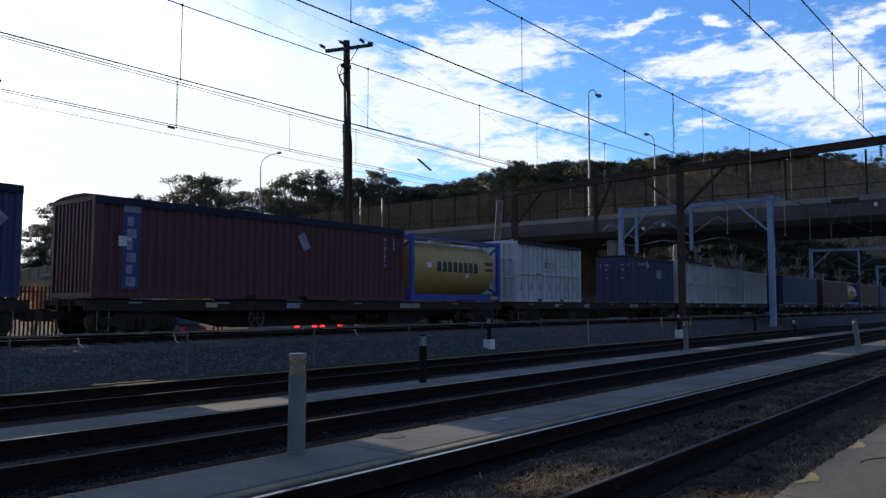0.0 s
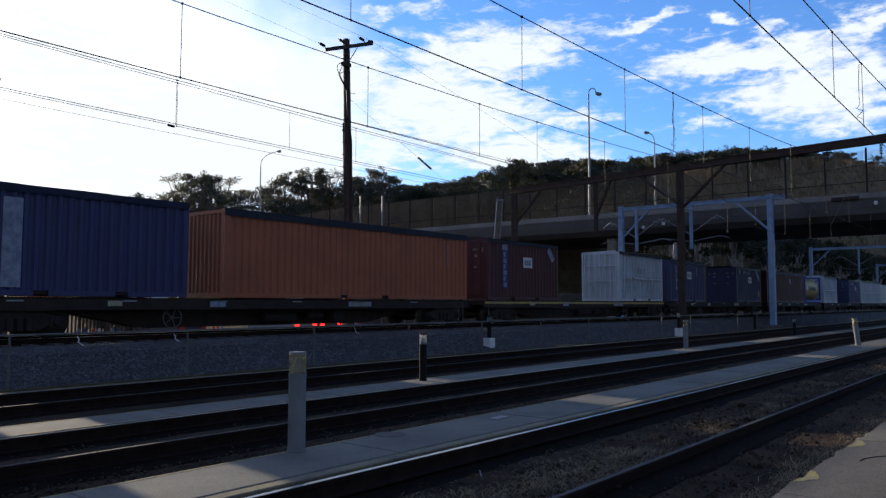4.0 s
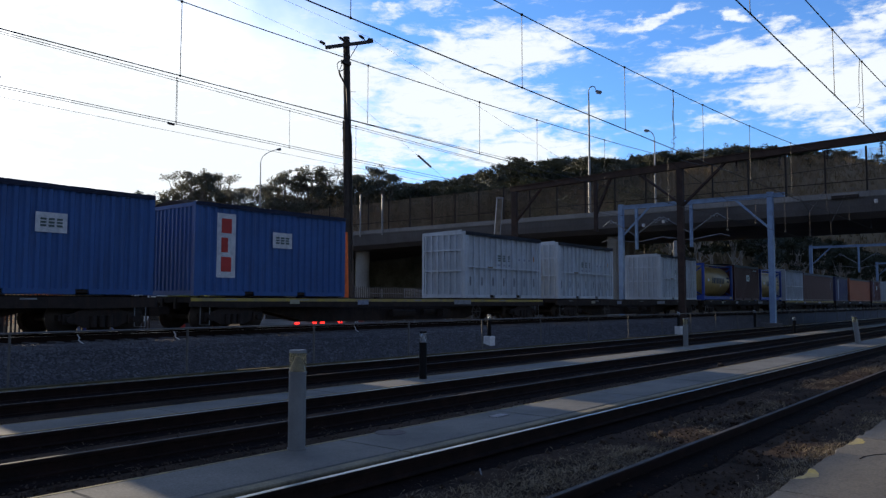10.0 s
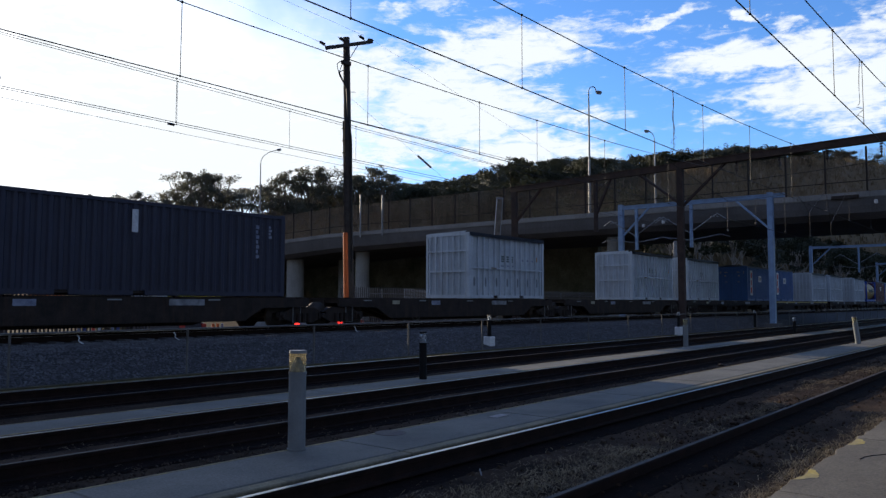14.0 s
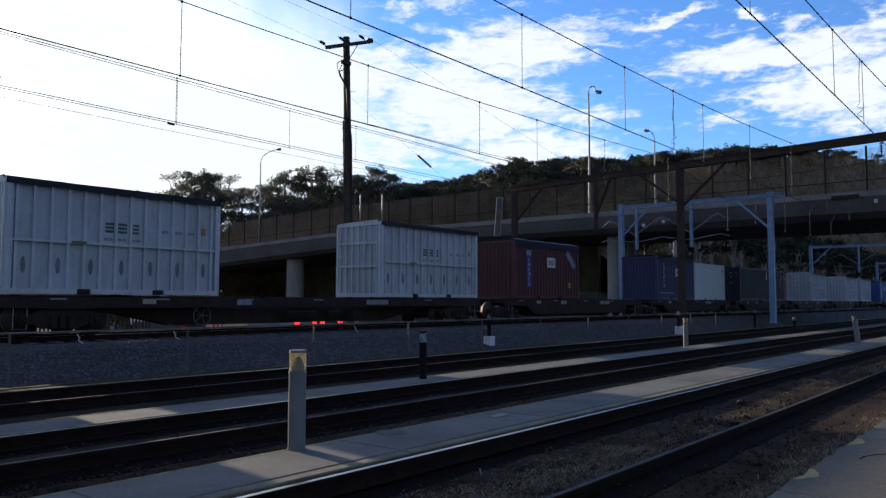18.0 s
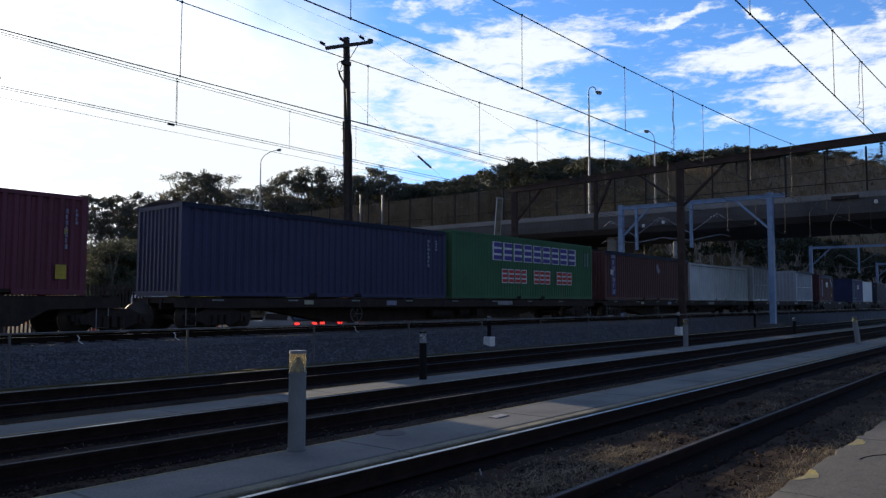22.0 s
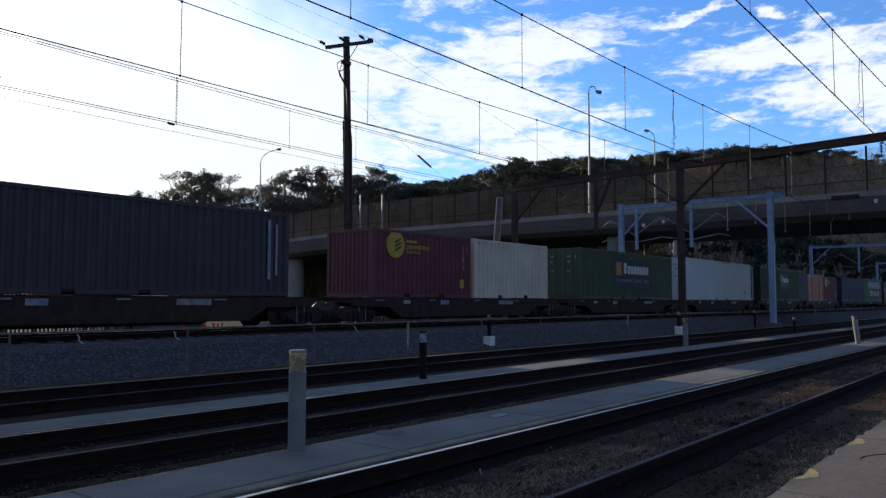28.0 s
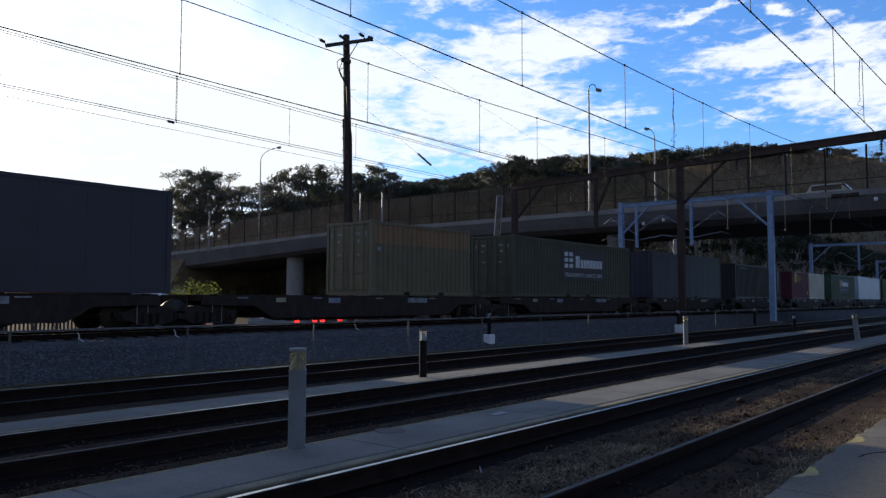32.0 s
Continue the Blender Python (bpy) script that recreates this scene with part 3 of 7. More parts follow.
def box_container(spec):
    """A steel freight container: corrugated, ribbed or smooth."""
    L, H, m = spec["L"], spec["H"], P[spec["paint"]]
    c = thing("shipping_container", pose(0, 0, 0), spec["label"], "container", "containers on the train")
    style = spec.get("style", "wave")
    fm = P[spec.get("frame", spec["paint"])]
    frame_parts(c, L, H, fm)
    hl = L / 2
    z0, z1 = .15, H - .12
    near = None
    if style == "ribbed":
        for sy in (-1, 1):
            # darker paint behind the ribs stands in for the shade between them
            near0 = part("side_panel", B(-hl + .15, hl - .15, *sorted((sy * 1.07, sy * 1.11)), z0, z1), P["recess_white"], c)
            near = near0 if sy < 0 else near
            n = 13
            for i in range(n + 1):
                x = -hl + .28 + (L - .56) * i / n
                part("rib", B(x - .035, x + .035, *sorted((sy * 1.11, sy * 1.20)), z0, z1), m, near0)
            part("belt_rail", B(-hl + .15, hl - .15, *sorted((sy * 1.11, sy * 1.225)), H * .46, H * .46 + .055), m, near0)
            if sy < 0:
                for i in range(7):
                    x = -hl + .06 + (L - .56) / 13 * (2 * i + .5)
                    bm = bmesh.new()
                    bmesh.ops.create_cone(bm, cap_ends=True, segments=12, radius1=.5, radius2=.5, depth=.02, matrix=Matrix.Translation((x + .22, -1.111, .74)) @ Matrix.Rotation(math.pi / 2, 4, "X") @ Matrix.Diagonal((.12, .42, 1, 1)))
                    part("slot", bm, M_SLOT, near0, "dark oval slot")
        e = part("end_panel", B(-hl + .06, -hl + .09, -1.1, 1.1, z0, z1), P["recess_white"], c)
        for i in range(7):
            yy = -1.0 + 2.0 * i / 6
            part("rib", B(-hl - .02, -hl + .06, yy - .03, yy + .03, z0, z1), m, e)
        for zz in (H * .40, H * .71):
            part("belt_rail", B(-hl - .035, -hl + .06, -1.1, 1.1, zz, zz + .07), m, e)
        part("end_panel", B(hl - .07, hl - .03, -1.1, 1.1, z0, z1), m, c)
        for k in range(6):
            part("hinge", rod(bmesh.new(), (-hl + .17, -1.215, .3 + k * .42), (-hl + .17, -1.215, .46 + k * .42), .03), m, c)
        part("latch_bar", beam(bmesh.new(), (-hl + 1.62, -1.236, H * .475), (-hl + 2.0, -1.236, H * .475), .02, .06), P["olive"], c, "rusty latch bar")
        part("post_sleeve", bevelled(-hl - .02, -hl + .20, -1.235, -1.02, .12, H - .05, .05, 2), m, c, "stout hinge post")
        for k in range(4):
            part("post_band", B(-hl - .028, -hl + .208, -1.243, -1.012, .35 + k * .68, .39 + k * .68), m, c)
        part("top_lip", beam(bmesh.new(), (-hl + .03, -1.0, H + .02), (-hl + .03, 1.1, H - .03), .05, .10), m, c, "bent top lip")
    else:
        pitch = spec.get("pitch", .28)
        dep = spec.get("depth", .05)
        for sy in (-1, 1):
            if style == "smooth":
                bm = B(-hl + .15, hl - .15, *sorted((sy * 1.15, sy * 1.2)), z0, z1)
                near0 = part("side_panel", bm, m, c)
                n = int(L / 1.2)
                for i in range(1, n):
                    x = -hl + L * i / n
                    part("seam", B(x - .012, x + .012, *sorted((sy * 1.2, sy * 1.206)), z0, z1), fm, near0)
            elif style == "side_doors":
                near0 = part("side_panel", B(-hl + .15, hl - .15, *sorted((sy * 1.06, sy * 1.10)), z0, z1), m, c)
                dw, dh = (L - .32) / 4, (z1 - z0 - .02) / 5
                for i in range(4):
                    a = -hl + .16 + dw * i
                    d = part("side_door", B(a + .015, a + dw - .015, *sorted((sy * 1.10, sy * 1.15)), z0 + .01, z1 - .01), m, near0)
                    part("door_edge", B(a + .03, a + .11, *sorted((sy * 1.15, sy * 1.195)), z0 + .01, z1 - .01), m, near0)
                    part("door_edge", B(a + dw - .11, a + dw - .03, *sorted((sy * 1.15, sy * 1.195)), z0 + .01, z1 - .01), m, near0)
                    for k in range(5):
                        zz = z0 + .01 + k * dh
                        bm = bevelled(a + .16, a + dw - .16, *sorted((sy * 1.14, sy * 1.20)), zz + .035, zz + dh - .045, .022)
                        part("door_panel", bm, m, near0)
                    if sy < 0 and i in (1, 3):
                        part("lock_rod", rod(bmesh.new(), (a + .02, -1.212, .06), (a + .02, -1.212, H - .06), .018), m, near0)
                        part("lock_handle", B(a - .02, a + .30, -1.235, -1.215, .78, .82), M_GALV, near0)
                for sx in (-1, 1):
                    for k in range(4):
                        zz = .34 + k * .62
                        part("hinge", bevelled(*sorted((sx * (hl - .02), sx * (hl - .22))), *sorted((sy * 1.215, sy * 1.25)), zz, zz + .13, .012), P["grey"], near0, "pale grey hinge")
            else:
                bm = wave_panel(-hl + .15, hl - .15, z0, z1, 0, dep, pitch)
                for v in bm.verts:
                    v.co.y = (-1.205 + v.co.y) if sy < 0 else (1.205 - v.co.y)
                bmesh.ops.recalc_face_normals(bm, faces=bm.faces[:])
                near0 = part("side_panel", bm, m, c)
            near = near0 if sy < 0 else near
        if spec.get("rear", "wave") == "doors":
            doors(c, L, H, m)
        else:
            bm = wave_panel(-1.1, 1.1, z0, z1, 0, .04, .22 if style != "smooth" else .4, across=True)
            for v in bm.verts:
                v.co.x = -hl + .02 + v.co.x
            bmesh.ops.recalc_face_normals(bm, faces=bm.faces[:])
            part("end_panel", bm, P[spec.get("end_paint", spec["paint"])], c)
        part("end_panel", B(hl - .08, hl - .03, -1.1, 1.1, z0, z1), m, c)
    if spec.get("open_frame"):
        q = hl + .62
        for sy in (-1, 1):
            part("front_post", B(q - .07, q, *sorted((sy * 1.219, sy * 1.12)), .05, H - .12), fm, c)
        for zz in (.06, H * .5, H - .2):
            part("front_bar", B(q - .05, q - .01, -1.12, 1.12, zz, zz + .06), fm, c)
            for sy in (-1, 1):
                part("front_stay", B(hl, q - .07, *sorted((sy * 1.2, sy * 1.15)), zz, zz + .05), fm, c)
        bm = bmesh.new()
        for sy in (-1, 1):
            beam(bm, (q - .03, sy * 1.1, .1), (q - .03, 0, H * .5), .04, .05)
            beam(bm, (q - .03, sy * 1.1, H - .2), (q - .03, 0, H * .5), .04, .05)
        part("front_brace", bm, fm, c, "pale crossed braces")
    if spec.get("tarp"):
        tarp(c, L, H, P[spec["tarp"]], spec.get("drop", .16), spec.get("hump", .10))
    else:
        part("roof", B(-hl + .05, hl - .05, -1.16, 1.16, H - .06, H - .025), m, c)
    if spec.get("upper"):
        bm = wave_panel(-hl + .15, hl - .15, H * .70, H - .125, 0, spec.get("depth", .05), spec.get("pitch", .28))
        for v in bm.verts:
            v.co.y -= 1.209
        bmesh.ops.recalc_face_normals(bm, faces=bm.faces[:])
        part("upper_band", bm, P[spec["upper"]], c, "faded upper band")
    for rank, (kind, x0, x1, za, zb, ink, n) in enumerate(spec.get("marks", ())):
        y = -1.212 - rank * .005 if style != "ribbed" else -1.114
        x0, x1 = x0 * L - hl, x1 * L - hl
        za, zb = za * H, zb * H
        if kind == "word":
            o = part("marking", letters(n, x0, x1, za, zb, y), ink, near, "painted lettering bars")
        elif kind == "plate":
            o = part("marking", B(x0, x1, y - .003, y, za, zb), ink, near, "painted panel")
        elif kind == "small":
            o = part("marking", letters(n, x0, x1, za, zb, y, cut=False), ink, near, "small printed marks")
        elif kind == "column":
            bm = bmesh.new()
            for i in range(n):
                h = (zb - za) / n
                box(bm, x0, x1 - (x1 - x0) * (.35 if i % 2 else 0), y - .009, y - .003, za + i * h + h * .12, za + (i + 1) * h - h * .12)
            o = part("marking", bm, ink, near, "painted upright lettering bars")
        elif kind == "disc":
            bm = bmesh.new()
            bmesh.ops.create_cone(bm, cap_ends=True, segments=28, radius1=(x1 - x0) / 2, radius2=(x1 - x0) / 2, depth=.004, matrix=Matrix.Translation(((x0 + x1) / 2, y - .003, (za + zb) / 2)) @ Matrix.Rotation(math.pi / 2, 4, "X"))
            o = part("marking", bm, ink, near, "painted round sign")
            bm = bmesh.new()
            r = (x1 - x0) / 2
            for k in (-1, 0, 1):
                beam(bm, ((x0 + x1) / 2 - r * .1, y - .007, (za + zb) / 2 + k * r * .3 - r * .15), ((x0 + x1) / 2 + r * .55, y - .007, (za + zb) / 2 + k * r * .3 + r * .15), .003, r * .14)
            part("marking", bm, M_INKB, near, "dark slanted bars")
        elif kind == "text":
            cu = bpy.data.curves.new("slogan", "FONT")
            cu.body, cu.size = n, 1.0
            tmp = bpy.data.objects.new("slogan_shape", cu)
            me = bpy.data.meshes.new_from_object(tmp)
            bpy.data.objects.remove(tmp)
            bpy.data.curves.remove(cu)
            xs, ys = [v.co.x for v in me.vertices], [v.co.y for v in me.vertices]
            fx, fz = (x1 - x0) / (max(xs) - min(xs)), (zb - za) / (max(ys) - min(ys))
            for v in me.vertices:
                v.co = (x0 + (v.co.x - min(xs)) * fx, y - .004, za + (v.co.y - min(ys)) * fz)
            me.materials.append(ink)
            o = new("slogan", me)
            o.parent = near
            tagged(o, "painted slogan lettering")
        elif kind == "slant":
            bm = beam(bmesh.new(), (x0, y - .005, zb), (x1, y - .005, za), .004, .32)
            o = part("marking", bm, ink, near, "slanted painted stripe")
    return c


def tank_container(spec):
    """A tank in an open steel frame."""
    L, H = spec["L"], spec["H"]
    c = thing("tank_container", pose(0, 0, 0), spec["label"], "tank container", "containers on the train")
    hl, w, fm = L / 2, 1.219, P["ocean"]
    for sx in (-1, 1):
        for sy in (-1, 1):
            part("corner_post", B(*sorted((sx * hl, sx * (hl - .16))), *sorted((sy * w, sy * (w - .16))), 0, H), fm, c)
        part("end_header", B(*sorted((sx * hl, sx * (hl - .12))), -w + .16, w - .16, H - .16, H - .02), fm, c)
        part("end_sill", B(*sorted((sx * hl, sx * (hl - .12))), -w + .16, w - .16, .02, .34), fm, c)
        bm = bmesh.new()
        for sy in (-1, 1):
            beam(bm, (sx * (hl - .08), sy * (w - .1), H - .2), (sx * (hl - .08), sy * .55, H - .62), .06, .08)
            beam(bm, (sx * (hl - .08), sy * (w - .1), .3), (sx * (hl - .08), sy * .6, .6), .06, .08)
        part("end_brace", bm, fm, c)
    for sy in (-1, 1):
        part("bottom_rail", B(-hl + .16, hl - .16, *sorted((sy * w, sy * (w - .09))), .06, .28), fm, c)
        if spec.get("rails", True):
            bm = bmesh.new()
            beam(bm, (-hl + .16, sy * (w - .04), H - .07), (hl - .16, sy * (w - .04), H - .07), .05, .06)
            part("top_rail", bm, fm, c)
    # shell with domed ends
    bm = bmesh.new()
    prof = [(-hl + .09, .0), (-hl + .10, .45), (-hl + .14, .8), (-hl + .21, 1.0), (-hl + .31, 1.10), (-hl + .42, 1.13)]
    prof = prof + [(-x, r) for x, r in prof[::-1]]
    seg, rings = 36, []
    zc = H / 2 + .06
    for x, r in prof:
        rings.append([bm.verts.new((x, r * math.cos(2 * math.pi * i / seg), zc + r * math.sin(2 * math.pi * i / seg))) for i in range(seg)])
    for a, b in zip(rings, rings[1:]):
        for i in range(seg):
            if a[i] != b[i]:
                bm.faces.new((a[i], a[(i + 1) % seg], b[(i + 1) % seg], b[i]))
    bmesh.ops.remove_doubles(bm, verts=bm.verts[:], dist=.0005)
    bmesh.ops.recalc_face_normals(bm, faces=bm.faces[:])
    shell = part("tank_shell", bm, P["tank"], c, "ochre yellow tank shell", smooth=True)
    for x in (-.95, .95):
        bm = bmesh.new()
        rings = [[bm.verts.new((x + dx, r * math.cos(2 * math.pi * i / 36), zc + r * math.sin(2 * math.pi * i / 36))) for i in range(36)] for dx, r in ((-.03, 1.128), (-.03, 1.139), (.03, 1.139), (.03, 1.128))]
        for p, q in zip(rings, rings[1:] + rings[:1]):
            for i in range(36):
                bm.faces.new((p[i], p[(i + 1) % 36], q[(i + 1) % 36], q[i]))
        part("band", bm, P["tank"], shell, "welded band")
    bm = bmesh.new()
    for x in (-.2, .5):
        bmesh.ops.create_cone(bm, cap_ends=True, segments=20, radius1=.28, radius2=.28, depth=.16, matrix=Matrix.Translation((x, 0, H - .06)))
    part("manhole", bm, M_GALV, shell, "steel manhole lid")
    bm = bmesh.new()
    box(bm, -hl + .2, hl - .2, -.85, -.45, H - .09, H - .05)
    part("walkway", bm, M_GALV, c, "galvanised walkway grating")
    if spec.get("rails", True):
        bm = bmesh.new()
        for yy in (.5, .85):
            rod(bm, (-hl - .02, yy, .3), (-hl - .02, yy, H), .018)
        for k in range(7):
            rod(bm, (-hl - .02, .5, .45 + k * .3), (-hl - .02, .85, .45 + k * .3), .013)
        part("ladder", bm, M_GALV, c)
    part("end_plate", B(-hl + .045, -hl + .06, -.62, .05, .5, 1.0), M_INKB, c, "dark data plate")

    def curved(n, x0, x1, z0, z1, ink, cut=True):
        bm = bmesh.new()
        gap = .30
        lw = (x1 - x0) / (n + (n - 1) * gap)
        for k in range(n):
            for r in range(8):
                za, zb = z0 + (z1 - z0) * r / 8, z0 + (z1 - z0) * (r + 1) / 8
                box(bm, x0 + k * lw * (1 + gap), x0 + k * lw * (1 + gap) + lw * (.88 if cut else 1), -.004, 0, za, zb)
        for v in bm.verts:
            off = 1.138 if v.co.y < -.001 else 1.128
            dz = v.co.z - zc
            v.co.y = -math.sqrt(max(.05, off * off - dz * dz))
        part("marking", bm, ink, shell, "dark lettering bars")
    a, b = spec.get("word", (.30, .70))
    curved(8, a * L - hl, b * L - hl, zc - .16, zc + .26, M_INKB)
    curved(4, .83 * L - hl, .92 * L - hl, zc + .2, zc + .34, M_INKB, False)
    curved(4, .83 * L - hl, .92 * L - hl, zc - .05, zc + .05, M_INKB, False)
    curved(1, .60 * L - hl, .64 * L - hl, zc - .38, zc - .22, M_INKW, False)
    curved(1, .17 * L - hl, .22 * L - hl, zc - .02, zc + .18, M_INKW, False)
    part("marking", B(.88 * L - hl, .96 * L - hl, -1.224, -1.2195, .1, .22), M_INKY, c, "yellow warning strip")
    return c


RIB_MARKS = (("word", .418, .582, .585, .68, M_INKG, 3),) + tuple(("small", x - .02, x + .02, .51, .535, M_INKFAINT, 2) for x in (.435, .50, .565)) + tuple(("small", x - .016, x + .016, .615, .645, M_INKFAINT, 2) for x in (.71, .78, .85)) + (("plate", .905, .928, .62, .70, P["tan"], 1),)
def strip_word(x0, x1, z0, z1, n=6):
    """A blue upright strip with a white square on top and pale bars down it."""
    d = (x1 - x0) * .22
    return (("plate", x0, x1, z0, z1, M_INKBLUE, 1), ("plate", x0, x1, z1 - .09, z1, M_INKFAINT, 1), ("column", x0 + d, x1 - d, z0 + .01, z1 - .12, M_INKFAINT, n))


STICK = ("plate", .47, .60, .56, .74, M_INKW, 1)
STICKW = ("word", .488, .582, .61, .69, M_INKG, 3)
CODE = (("column", .905, .915, .45, .86, M_INKFAINT, 7), ("column", .945, .955, .70, .86, M_INKFAINT, 4))


def ribbed(label="white ribbed steel freight container with a dark tarpaulin top"):
    return dict(L=6.058, H=2.87, paint="white", style="ribbed", tarp="tarp_dark", drop=.14, hump=.06, marks=RIB_MARKS, label=label)


def std(L, H, paint_, label, **k):
    return dict(L=L, H=H, paint=paint_, label=label, **k)


def strip40(label):
    return std(12.19, 2.75, "maroon", label, tarp="tarp_navy", drop=.18, marks=strip_word(.066, .106, .10, .95) + (("plate", .055, .085, .52, .62, M_INKW, 1), ("slant", .575, .60, .62, .80, M_INKFAINT, 1)) + CODE)


def logo20(label):
    return std(6.058, 2.60, "purple", label, marks=(("disc", .13, .30, .66, .90, M_INKY, 1), ("small", .315, .42, .82, .86, M_INKY, 4), ("word", .315, .54, .73, .785, M_INKY, 11), ("word", .315, .45, .66, .705, M_INKY, 7), ("plate", .87, .915, .16, .30, M_INKY, 1), ("plate", .90, .915, .60, .66, M_INKY, 1)) + CODE)


def tank(label, **k):
    return dict(L=6.058, H=2.65, tank=True, label=label, **k)


BOXLOGO = (("plate", .47, .70, .36, .84, M_INKB, 1), ("plate", .49, .535, .56, .78, P["tan"], 1), ("small", .545, .563, .57, .75, M_INKW, 1), ("small", .567, .685, .57, .70, M_INKW, 7), ("text", .49, .685, .45, .51, M_INKFAINT, "TRANSPORT SINCE 1895"))
BARELOGO = (("plate", .365, .74, .30, .84, P["charcoal"], 1), ("word", .385, .46, .52, .80, M_INKW, 2), ("small", .48, .515, .53, .74, M_INKW, 1), ("small", .522, .72, .53, .68, M_INKW, 7), ("text", .385, .72, .36, .43, M_INKW, "TRANSPORT SINCE 1895"))
LINER = ("column", .145, .185, .28, .88, M_INKFAINT, 6)

